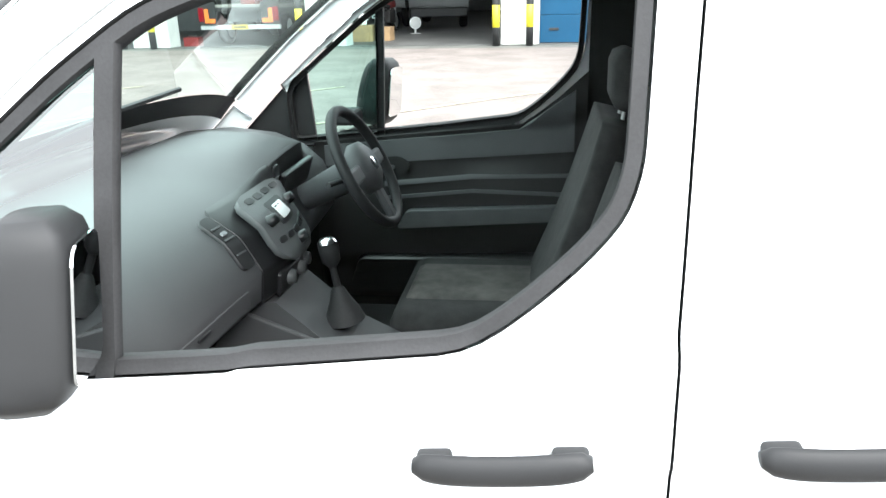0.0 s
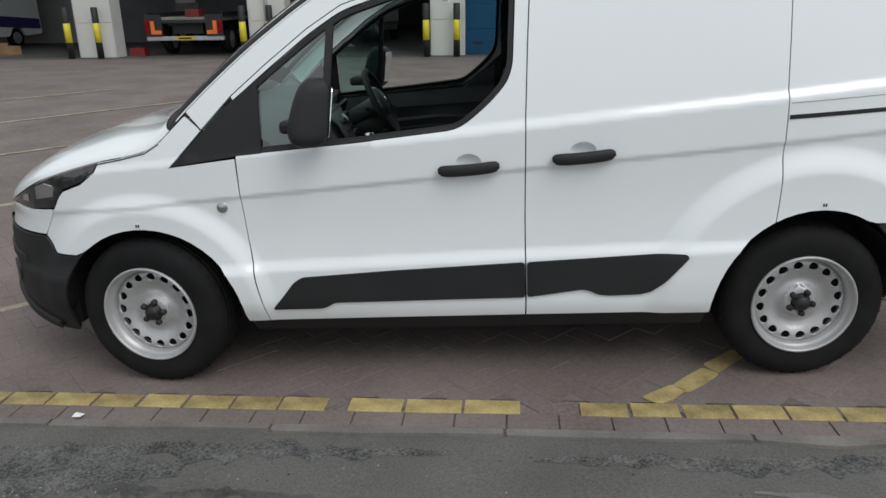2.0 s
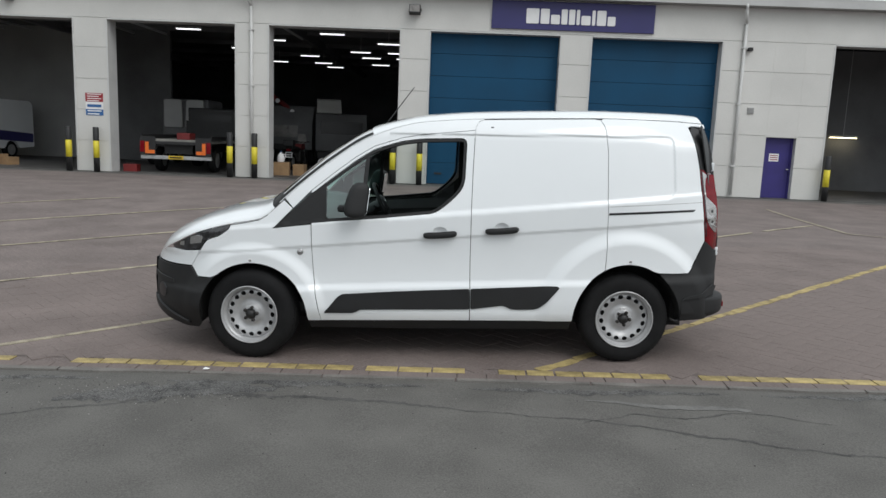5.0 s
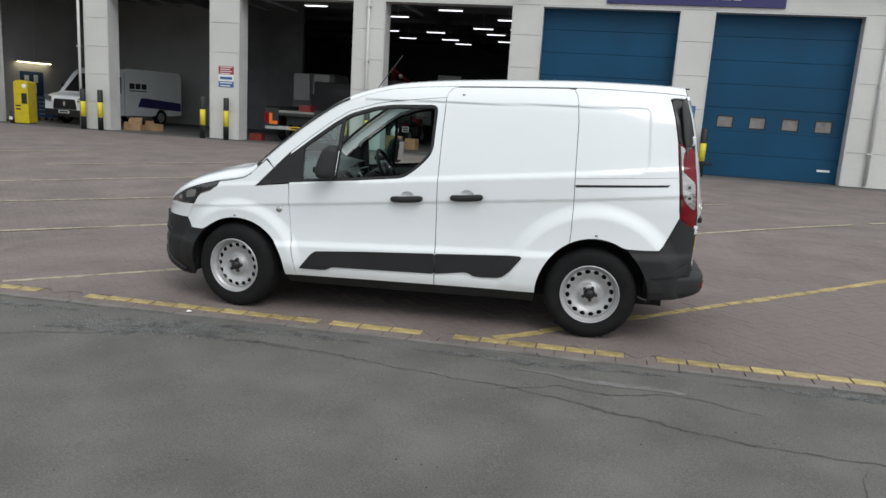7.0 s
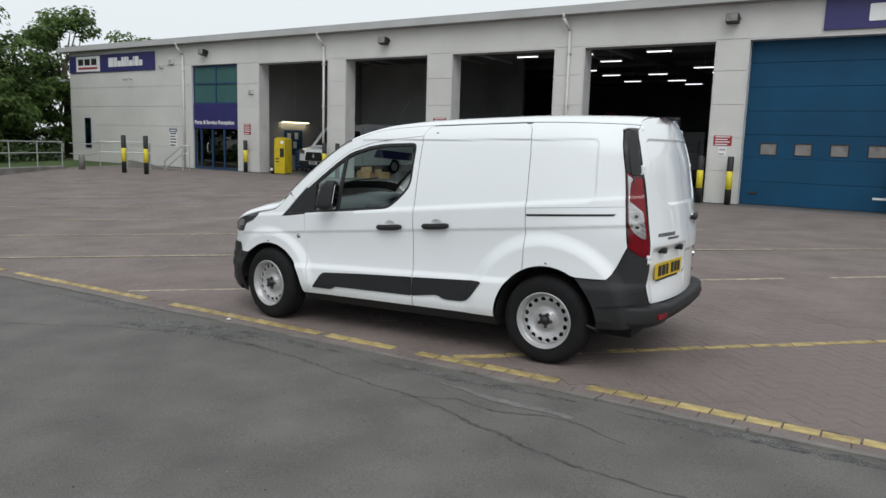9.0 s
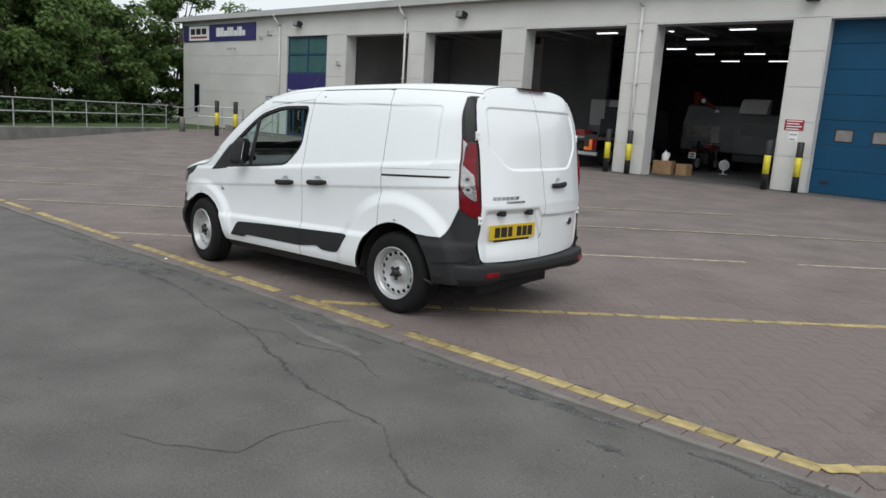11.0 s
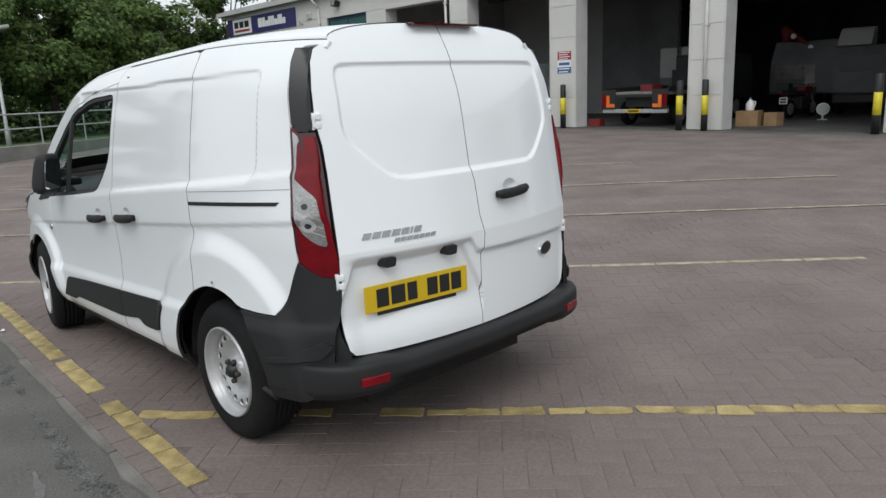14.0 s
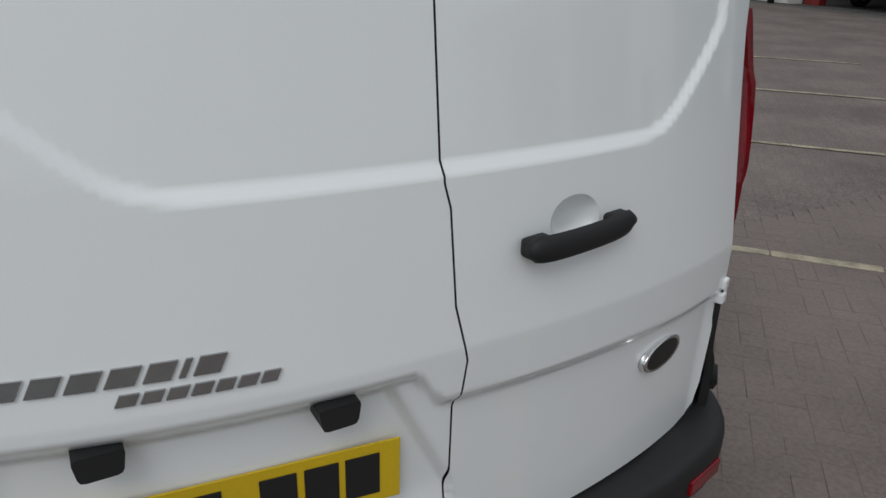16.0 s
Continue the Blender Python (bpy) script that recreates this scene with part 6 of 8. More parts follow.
# door mirrors
def door_mirror(s):
    p = side(s)(0.615, 1.105) + Vector((0, s * 0.085, 0))
    base = new("door_mirror")
    base.parent = van
    base["label"] = "large black plastic door mirror"
    base.matrix_basis = Matrix.Translation(p) @ Matrix.Diagonal((0.88, 0.94 * s, 0.94, 1))
    # local: -y outwards from the near door
    bm = bmesh.new()
    add_box(bm, -0.02, 0.10, -0.12, 0.03, -0.025, 0.025, 0.015)
    part("arm", bm, M_BLACKPL, base)
    bm = bmesh.new()
    rows = []
    NZ = 14
    for k in range(NZ + 1):
        t = k / NZ
        z = -0.055 + 0.255 * t
        wy = 0.150 - 0.035 * t
        dx = 0.085 * math.sin(math.pi * min(1, 0.34 + 0.42 * t)) * (1 - 0.25 * t)
        sc = (1 - abs(2 * t - 1) ** 6) ** 0.5 if 0 < t < 1 else 0.25
        yc = -0.205 + 0.012 * t
        ring = []
        for q in range(20):
            a = 2 * math.pi * q / 20
            ca, sa = math.cos(a), math.sin(a)
            xx = 0.135 + (-dx * abs(ca) ** 0.7 if ca > 0 else 0.055 * abs(ca) ** 0.25) * (0.4 + 0.6 * sc) * 1.25 + 0.038 * t
            yy = yc + wy * 0.5 * math.copysign(abs(sa) ** 0.55, sa) * (0.55 + 0.45 * sc)
            ring.append(bm.verts.new((xx, yy, z)))
        rows.append(ring)
    for a, b in zip(rows, rows[1:]):
        for q in range(20):
            bm.faces.new((a[q], a[(q + 1) % 20], b[(q + 1) % 20], b[q]))
    bm.faces.new(rows[0][::-1])
    bm.faces.new(rows[-1])
    swing = Matrix.Translation((0.135, -0.205, 0)) @ Matrix.Rotation(radians(16), 4, "Z") @ Matrix.Translation((-0.135, 0.205, 0))
    part("housing", bm, M_BLACKPL, base, smooth=True).matrix_basis = swing
    bm = prism(rounded([(-0.260, -0.022), (-0.152, -0.022), (-0.150, 0.168), (-0.246, 0.168)], 0.025), 0.004, "yz", 0.2045)
    for v in bm.verts:
        v.co.x += 0.038 * (v.co.z + 0.055) / 0.255
    part("mirror_glass", bm, M_MIRROR, base, "mirror glass").matrix_basis = swing
for s in (1, -1):
    door_mirror(s)

# wheels: dark tyre, silver pressed-steel rim with a ring of holes
def wheel_parts(parent):
    R, W = 0.325, 0.20
    prof = [(0.203, 0.012), (0.212, 0.004), (0.228, 0.0), (0.262, -0.004), (0.285, 0.0), (0.303, 0.010), (0.316, 0.026), (0.323, 0.045)]
    for k in range(5):
        y = 0.05 + k * 0.025
        prof += [(0.325, y), (0.325, y + 0.017), (0.318, y + 0.018), (0.318, y + 0.024)] if k < 4 else [(0.325, y), (0.325, y + 0.01)]
    prof += [(0.316, 0.178), (0.300, 0.194), (0.262, 0.20), (0.203, 0.19)]
    ty = part("tyre", lathe(prof, 56, "Y"), M_TYRE, parent, smooth=True)
    bm = bmesh.new()
    for k in range(40):
        a = 2 * math.pi * k / 40
        for q in (0.047, 0.172):
            vs = add_box(bm, 0.312, 0.3225, q - 0.016, q + 0.014, -0.004, 0.004)
            bmesh.ops.transform(bm, matrix=Matrix.Rotation(a, 4, "Y"), verts=vs)
    tagged(part("tread_block", bm, M_TYRE, ty), kind="stuff")
    rim = part("rim", lathe([(0.2085, 0.010), (0.2085, -0.003), (0.202, -0.006), (0.197, 0.002), (0.195, 0.018), (0.188, 0.025), (0.183, 0.030), (0.180, 0.060), (0.179, 0.19)], 64, "Y"), M_STEEL, parent, "silver-painted steel rim", smooth=True)
    # pressed disc with holes, as a surface of revolution
    dep = curve([0.0, 0.040, 0.062, 0.072, 0.095, 0.115, 0.130, 0.155, 0.172, 0.188], [0.036, 0.034, 0.038, 0.058, 0.066, 0.060, 0.050, 0.042, 0.046, 0.060])
    f = lambda a, b: Vector((a, dep(math.hypot(a, b)), b))
    holes = []
    for k in range(16):
        a = 2 * math.pi * (k + 0.5) / 16
        h = []
        for q in range(12):
            t = 2 * math.pi * q / 12
            rr, tt = 0.0180 * math.cos(t), 0.0200 * math.sin(t)
            h.append(((0.1545 + rr) * math.cos(a) - tt * math.sin(a), (0.1545 + rr) * math.sin(a) + tt * math.cos(a)))
        holes.append(h)
    hub_hole = arc(0, 0, 0.040, 0, 345, 23)
    panel("disc", arc(0, 0, 0.1805, 0, 354, 59), f, M_STEEL, rim, gap=0, step=0.0105, thick=0.008, holes=holes + [hub_hole])
    part("back_plate", lathe([(0.0, 0.075), (0.12, 0.085), (0.185, 0.085)], 32, "Y"), M_UNDER, rim, smooth=True)
    part("hub", lathe([(0.0, 0.004), (0.024, 0.006), (0.031, 0.014), (0.034, 0.026), (0.039, 0.030), (0.0395, 0.055)], 12, "Y"), M_INK, rim, "black hub end", smooth=True)
    for k in range(5):
        a = 2 * math.pi * k / 5 + 0.3
        part("wheel_nut", lathe([(0.0, 0.012), (0.0095, 0.012), (0.013, 0.018), (0.014, 0.045)], 6, "Y"), M_RUST, rim, "dull steel wheel nut").matrix_basis = Matrix.Translation((0.047 * math.cos(a), 0.004, 0.047 * math.sin(a)))

w0 = new("wheel")
w0.parent = van
wheel_parts(w0)
w0.matrix_basis = pose(0.0, 0.0, 0.331)
for (x, y, r, sp) in ((2.662, -0.058, 0, 25), (0.0, 2 * YC + 0.06, 180, 10), (2.662, 2 * YC + 0.058, 180, 40)):
    c = copy_thing(w0, pose(x, y, 0.331 if x < 1 else 0.357, 0, 0, r) @ pose(0, 0, 0, 0, sp, 0))
    c.parent = van
w0.matrix_basis = pose(-0.026, -0.068, 0.329, 0, 0, -8) @ pose(0, 0, 0, 0, 12, 0)

# wheel wells, floor pan and inside lining
for x in (0.0, 2.665):
    for y0, y1 in ((-0.03, 0.32), (2 * YC - 0.32, 2 * YC + 0.03)):
        bm = bmesh.new()
        rows = []
        for k in range(21):
            a = radians(0 + 180 * k / 20)
            rows.append([bm.verts.new((x + 0.41 * math.cos(a), y, 0.33 + 0.415 * math.sin(a))) for y in (y0, y1)])
        for a, b in zip(rows, rows[1:]):
            bm.faces.new((a[0], a[1], b[1], b[0]))
        cap = [r[1 if y0 < 0.5 else 0] for r in rows]
        bm.faces.new(cap)
        part("wheel_well", bm, M_UNDER, van)
part("floor_pan", box(-0.70, 3.20, 0.32, 2 * YC - 0.32, 0.23, 0.33), M_UNDER, van)
part("floor_pan", box(0.42, 2.25, 0.03, 2 * YC - 0.03, 0.25, 0.335), M_UNDER, van)
part("floor_pan", box(3.06, 3.26, 0.16, 2 * YC - 0.16, 0.36, 0.42), M_UNDER, van)
for y0 in (0.03, 2 * YC - 0.33):
    part("arch_liner", box(-0.47, -0.40, y0 + 0.04, y0 + 0.30, 0.235, 0.55), M_UNDER, van)
    part("arch_liner", box(3.04, 3.10, y0 + 0.06, y0 + 0.30, 0.34, 0.60), M_UNDER, van)
part("axle_beam", tube((2.662, 0.15, 0.30), (2.662, 2 * YC - 0.15, 0.30), 0.04), M_UNDER, van)
part("exhaust_pipe", pipe([(0.6, 1.1, 0.20), (2.3, 1.1, 0.21), (2.8, 1.25, 0.25), (3.2, 1.25, 0.26)], 0.03), M_UNDER, van)
for s in (1, -1):
    LS = lambda x, z, s=s: Vector((x, YC - s * (half_width(x, z) - 0.035), z))
    panel("inner_lining", [(1.50, 0.30), (2.27, 0.30)] + [p for p in arc(2.668, 0.335, 0.41, 180, 0, 14, 0.44)] + [(3.08, 0.40), (3.30, 0.45), (3.30, 1.2), (3.14, 1.74), (1.50, 1.70)], LS, M_UNDER, van, gap=0, step=0.08, thick=0.002, flip=s < 0)
    panel("inner_lining", [(0.40, 0.30), (1.52, 0.30), (1.52, 1.06), (1.28, 1.055), (0.44, 0.985), (0.15, 0.93), (-0.40, 0.80), (-0.60, 0.70), (-0.62, 0.30), (-0.42, 0.28)] + arc(0.0, 0.315, 0.41, 180, 0, 14), LS, M_UNDER, van, gap=0, step=0.08, thick=0.002, flip=s < 0)
part("bulkhead", box(1.66, 1.68, 0.06, 2 * YC - 0.06, 0.33, 1.70), M_DASH, van, "dark bulkhead behind the seats")
part("headliner", box(0.95, 1.56, 0.16, 2 * YC - 0.16, 1.66, 1.675), M_DASHLIGHT, van)
part("wiper", pipe([(0.15, 0.55, 1.19), (0.22, 0.9, 1.245), (0.24, 1.25, 1.26)], 0.008, 6), M_BOLK, van)
part("aerial", tube((0.86, 0.52, 1.66), (1.10, 0.52, 1.985), 0.0035, 6), M_BOLK, van, "thin black roof aerial")

# ---- cab ----
part("cab_floor", box(0.05, 1.56, 0.06, 2 * YC - 0.06, 0.335, 0.40), M_RUBBER, van)
# dashboard: a swept body with a raised instrument side, wide top sloping to the screen
bm = bmesh.new()
rows = []
ND = 40
for k in range(ND + 1):
    y = 0.075 + (2 * YC - 0.15) * k / ND
    f = (y - YC) / 0.75
    cl = 0.045 * math.exp(-((y - 1.15) / 0.25) ** 4)          # hood in front of the driver
    mid = 0.05 * math.exp(-((y - YC) / 0.20) ** 2)             # centre stack stands further out
    pas = 0.02 * math.exp(-((y - 0.42) / 0.3) ** 2)
    prof = [(0.12, 1.09), (0.30, 1.105 + cl * 0.6), (0.46, 1.085 + cl), (0.56 + mid * 0.3 + cl * 1.3, 1.045 + cl * 1.25), (0.625 + mid - cl * 0.9, 0.985 + cl * 0.5), (0.66 + mid + pas, 0.90), (0.650 + mid + pas, 0.825), (0.585 + mid, 0.765), (0.46, 0.74), (0.36, 0.62)]
    rows.append([bm.verts.new((x - 0.05 * f * f, y, z - 0.02 * f * f)) for x, z in prof])
for a, b in zip(rows, rows[1:]):
    for j in range(len(a) - 1):
        bm.faces.new((a[j], b[j], b[j + 1], a[j + 1]))
dash = part("dashboard", bm, M_DASH, van, "dark grey grained dashboard", smooth=True)
def tilt_box(name, c, size, ry, mat, parent, rz=0, bev=0.006, label=""):
    o = part(name, box(-size[0] / 2, size[0] / 2, -size[1] / 2, size[1] / 2, -size[2] / 2, size[2] / 2, bev), mat, parent, label)
    o.matrix_basis = Matrix.Translation(c) @ Matrix.Rotation(radians(rz), 4, "Z") @ Matrix.Rotation(radians(ry), 4, "Y")
    return o
def dash_line(y):
    f = (y - YC) / 0.75
    cl = 0.045 * math.exp(-((y - 1.15) / 0.25) ** 4)
    mid = 0.05 * math.exp(-((y - YC) / 0.20) ** 2)
    pas = 0.02 * math.exp(-((y - 0.42) / 0.3) ** 2)
    return [Vector((x - 0.05 * f * f, y, z - 0.02 * f * f)) for x, z in ((0.46, 1.085 + cl), (0.56 + mid * 0.3 + cl * 1.3, 1.045 + cl * 1.25), (0.625 + mid - cl * 0.9, 0.985 + cl * 0.5), (0.66 + mid + pas, 0.90), (0.650 + mid + pas, 0.825), (0.585 + mid, 0.765))]


def on_dash(a, b):
    """A point of the dashboard's face: a across (y), b down its profile, 0 to 5."""
    L = dash_line(a)
    k = min(max(int(b), 0), 4)
    return L[k].lerp(L[k + 1], b - k)


def dash_plate(name, y0, y1, b0, b1, mat, lift=0.004, label="", parent=None, r=0.012):
    return panel(name, rounded([(y0, b0 * 0.1), (y1, b0 * 0.1), (y1, b1 * 0.1), (y0, b1 * 0.1)], r, 3), lambda a, b: on_dash(a, b * 10), mat, parent or dash, gap=0, step=0.02, lift=lift, thick=0.02, label=label, flip=True)


M_POD = material("grey_radio_pod_plastic", (0.082, 0.086, 0.088), 0.42, var=0.08, scale=12, fine=500, bump=0.1)
stack = dash_plate("radio_surround", YC - 0.165, YC + 0.155, 0.95, 4.35, M_GLOSSBLK, 0.006, "black surround with a grey radio pod", None, 0.03)
pod = dash_plate("radio_pod", YC - 0.110, YC + 0.130, 1.25, 3.05, M_POD, 0.034, "grey radio pod with dark oval buttons", stack, 0.055)
dash_plate("display", YC - 0.022, YC + 0.030, 1.86, 2.10, M_SIGNW, 0.037, "small pale display", pod, 0.004)
dash_plate("display_frame", YC - 0.040, YC + 0.050, 1.72, 2.24, M_GLOSSBLK, 0.0355, "", pod, 0.012)
for k in range(5):
    dash_plate("button", YC - 0.085 + k * 0.040, YC - 0.055 + k * 0.040, 2.46, 2.64, M_GLOSSBLK, 0.0365, "", pod, 0.009)
for k in range(4):
    dash_plate("button", YC - 0.075 + k * 0.046, YC - 0.042 + k * 0.046, 1.40, 1.56, M_GLOSSBLK, 0.0365, "", pod, 0.009)
for y, b in ((YC - 0.078, 2.02), (YC + 0.088, 2.02), (YC + 0.012, 2.86)):
    q = on_dash(y, b)
    o = part("knob", lathe([(0, 0.055), (0.013, 0.054), (0.017, 0.030)], 20), M_GLOSSBLK, stack, smooth=True)
    o.matrix_basis = Matrix.Translation(q) @ Matrix.Rotation(radians(58), 4, "Y")
dash_plate("heater_panel", YC - 0.10, YC + 0.12, 3.35, 4.1, M_GLOSSBLK, 0.018, "", stack)
for k in (-1, 0, 1):
    q = on_dash(YC + 0.01 + k * 0.066, 3.72)
    o = part("knob", lathe([(0, 0.034), (0.017, 0.033), (0.021, 0.014)], 20), M_POD, stack, smooth=True)
    o.matrix_basis = Matrix.Translation(q) @ Matrix.Rotation(radians(88), 4, "Y")
# slim vents beside the pod, and one at the door end of the dashboard
for y in (YC - 0.195, YC + 0.185):
    v_ = dash_plate("air_vent", y - 0.026, y + 0.022, 1.15, 2.75, M_GLOSSBLK, 0.010, "slim black air vent", None, 0.018)
    for b in (1.5, 1.9, 2.3):
        dash_plate("slat", y - 0.020, y + 0.016, b, b + 0.05, M_DASH, 0.013, "", v_, 0.002)
    dash_plate("vent_catch", y - 0.012, y + 0.004, 1.70, 1.80, M_DASHLIGHT, 0.016, "pale vent catch", v_, 0.002)
v_ = dash_plate("air_vent", 0.085, 0.155, 2.55, 3.55, M_GLOSSBLK, 0.008, "black air vent by the door", None, 0.02)
for b in (2.8, 3.05, 3.3):
    dash_plate("slat", 0.095, 0.145, b, b + 0.06, M_DASH, 0.012, "", v_, 0.002)
dash_plate("vent_catch", 0.115, 0.130, 2.95, 3.02, M_DASHLIGHT, 0.016, "pale vent catch", v_, 0.002)
dash_plate("glovebox_lid", 0.18, 0.60, 3.30, 4.55, M_DASH, 0.004, "glovebox lid")
dash_plate("lid_catch", 0.37, 0.42, 3.42, 3.52, M_GLOSSBLK, 0.008)
# black strip paints the shadow band under the dashboard's edge
dash_plate("lower_lip", 0.10, 0.66, 4.62, 4.98, M_INK, 0.006, "black strip for the shade under the dashboard", None, 0.008)
tilt_box("lower_shelf", (0.58, 0.40, 0.66), (0.12, 0.48, 0.02), -10, M_GLOSSBLK, dash)
tilt_box("console_side", (0.70, YC - 0.135, 0.62), (0.36, 0.014, 0.24), 22, M_DASH, dash, bev=0.006)
# recess shade painted as a black plate under the instrument hood, and dials
dash_plate("instrument_recess", 0.97, 1.36, 1.02, 2.05, M_INK, 0.004, "black plate for the shade in the instrument recess", None, 0.02)
tilt_box("instrument_face", (0.610, 1.17, 1.005), (0.02, 0.26, 0.08), 20, M_GLOSSBLK, dash)
# steering wheel
def torus(R, r, nu=40, nv=10):
    bm = bmesh.new()
    rings = []
    for i in range(nu):
        a = 2 * math.pi * i / nu
        rings.append([bm.verts.new(((R + r * math.cos(2 * math.pi * j / nv)) * math.cos(a), (R + r * math.cos(2 * math.pi * j / nv)) * math.sin(a), r * math.sin(2 * math.pi * j / nv))) for j in range(nv)])
    for i in range(nu):
        for j in range(nv):
            bm.faces.new((rings[i][j], rings[(i + 1) % nu][j], rings[(i + 1) % nu][(j + 1) % nv], rings[i][(j + 1) % nv]))
    return bm
swh = new("steering_wheel")
swh.parent = van
swh["label"] = "black three-spoke steering wheel"
swh.matrix_basis = Matrix.Translation((0.835, 1.17, 1.035)) @ Matrix.Rotation(radians(64), 4, "Y")
part("rim", torus(0.182, 0.0165), M_BLACKPL, swh, smooth=True)
part("boss", lathe([(0, 0.03), (0.055, 0.026), (0.078, 0.01), (0.08, -0.02), (0.05, -0.05), (0.04, -0.22)], 28), M_DASH, swh, smooth=True)
part("badge", lathe([(0, 0.034), (0.018, 0.033), (0.022, 0.028)], 20), M_CHROME, swh, "small chrome badge", smooth=True)
for a in (90, -90, 0):
    o = part("spoke", box(0.05, 0.175, -0.024, 0.024, -0.012, 0.010, 0.008), M_DASH, swh)
    o.matrix_basis = Matrix.Rotation(radians(a), 4, "Z")
for y in (-0.16, 0.10):
    part("stalk", tube((0.0, y * 0.3, -0.07), (-0.02, y * 1.15, -0.06), 0.008), M_BLACKPL, swh)
# console, gear lever
part("console", prism([(0.55, 0.40), (1.30, 0.40), (1.30, 0.58), (0.98, 0.60), (0.86, 0.66), (0.70, 0.80), (0.55, 0.80)], 0.24, "xz", YC - 0.12), M_DASH, van, "centre console")
gl_ = new("gear_lever")
gl_.parent = van
gl_["label"] = "gear lever with a chrome-topped knob"
gl_.matrix_basis = pose(0.84, YC, 0.70, 0, -8, 0)
part("gaiter", lathe([(0.055, 0.0), (0.045, 0.03), (0.03, 0.06), (0.018, 0.09), (0.012, 0.10)], 16), M_RUBBER, gl_, smooth=True)
part("stick", lathe([(0.010, 0.08), (0.010, 0.17)], 10), M_BLACKPL, gl_, smooth=True)
part("knob", lathe([(0.012, 0.155), (0.024, 0.17), (0.027, 0.20), (0.026, 0.222)], 18), M_BLACKPL, gl_, smooth=True)
part("knob_cap", lathe([(0.026, 0.222), (0.020, 0.232), (0.0, 0.234)], 18), M_CHROME, gl_, "chrome knob cap", smooth=True)
# seats
def seat(yc, w):
    s_ = new("seat")
    s_.parent = van
    s_["label"] = "dark cloth cab seat with a grey insert"
    s_.matrix_basis = pose(0, yc, 0)
    part("base", box(0.98, 1.42, -w / 2 + 0.03, w / 2 - 0.03, 0.40, 0.52, 0.02), M_RUBBER, s_)
    part("cushion", box(0.92, 1.40, -w / 2, w / 2, 0.51, 0.665, 0.05), M_CLOTH, s_, smooth=True)
    part("cushion_insert", box(0.95, 1.36, -w / 2 + 0.10, w / 2 - 0.10, 0.60, 0.675, 0.03), M_CLOTH2, s_, "grey cloth insert", smooth=True)
    bm = bmesh.new()
    rows = []
    for k in range(13):
        t = k / 12
        x = 1.36 + 0.20 * t + 0.015 * math.sin(t * math.pi)
        z = 0.58 + 0.60 * t
        ww = (w / 2) * (1 - 0.22 * t ** 3)
        dd = 0.075 * (1 - 0.3 * t)
        ring = []
        for q in range(18):
            a = 2 * math.pi * q / 18
            ca, sa = math.cos(a), math.sin(a)
            wing = 0.035 * abs(sa) ** 4
            ring.append(bm.verts.new((x + dd * math.copysign(abs(ca) ** 0.6, ca) - wing, ww * math.copysign(abs(sa) ** 0.45, sa), z - 0.05 * ca * 0.3)))
        rows.append(ring)
    for a, b in zip(rows, rows[1:]):
        for q in range(18):
            bm.faces.new((a[q], a[(q + 1) % 18], b[(q + 1) % 18], b[q]))
    bm.faces.new(rows[0][::-1])
    bm.faces.new(rows[-1])
    part("backrest", bm, M_CLOTH, s_, smooth=True)
    part("headrest", box(1.535, 1.555 + 0.06, -0.12, 0.12, 1.20, 1.36, 0.035), M_CLOTH, s_, smooth=True)
    for y in (-0.05, 0.05):
        part("headrest_rod", tube((1.565, y, 1.12), (1.575, y, 1.22), 0.006), M_GALV, s_)
seat(0.40, 0.50)
seat(1.19, 0.50)
# linings of the cab doors: padded top, grooved middle, bin below
M_DOORTRIM = material("black_door_lining_plastic", (0.013, 0.0128, 0.013), 0.6, var=0.12, scale=6, fine=500, bump=0.2, bdist=0.0006)
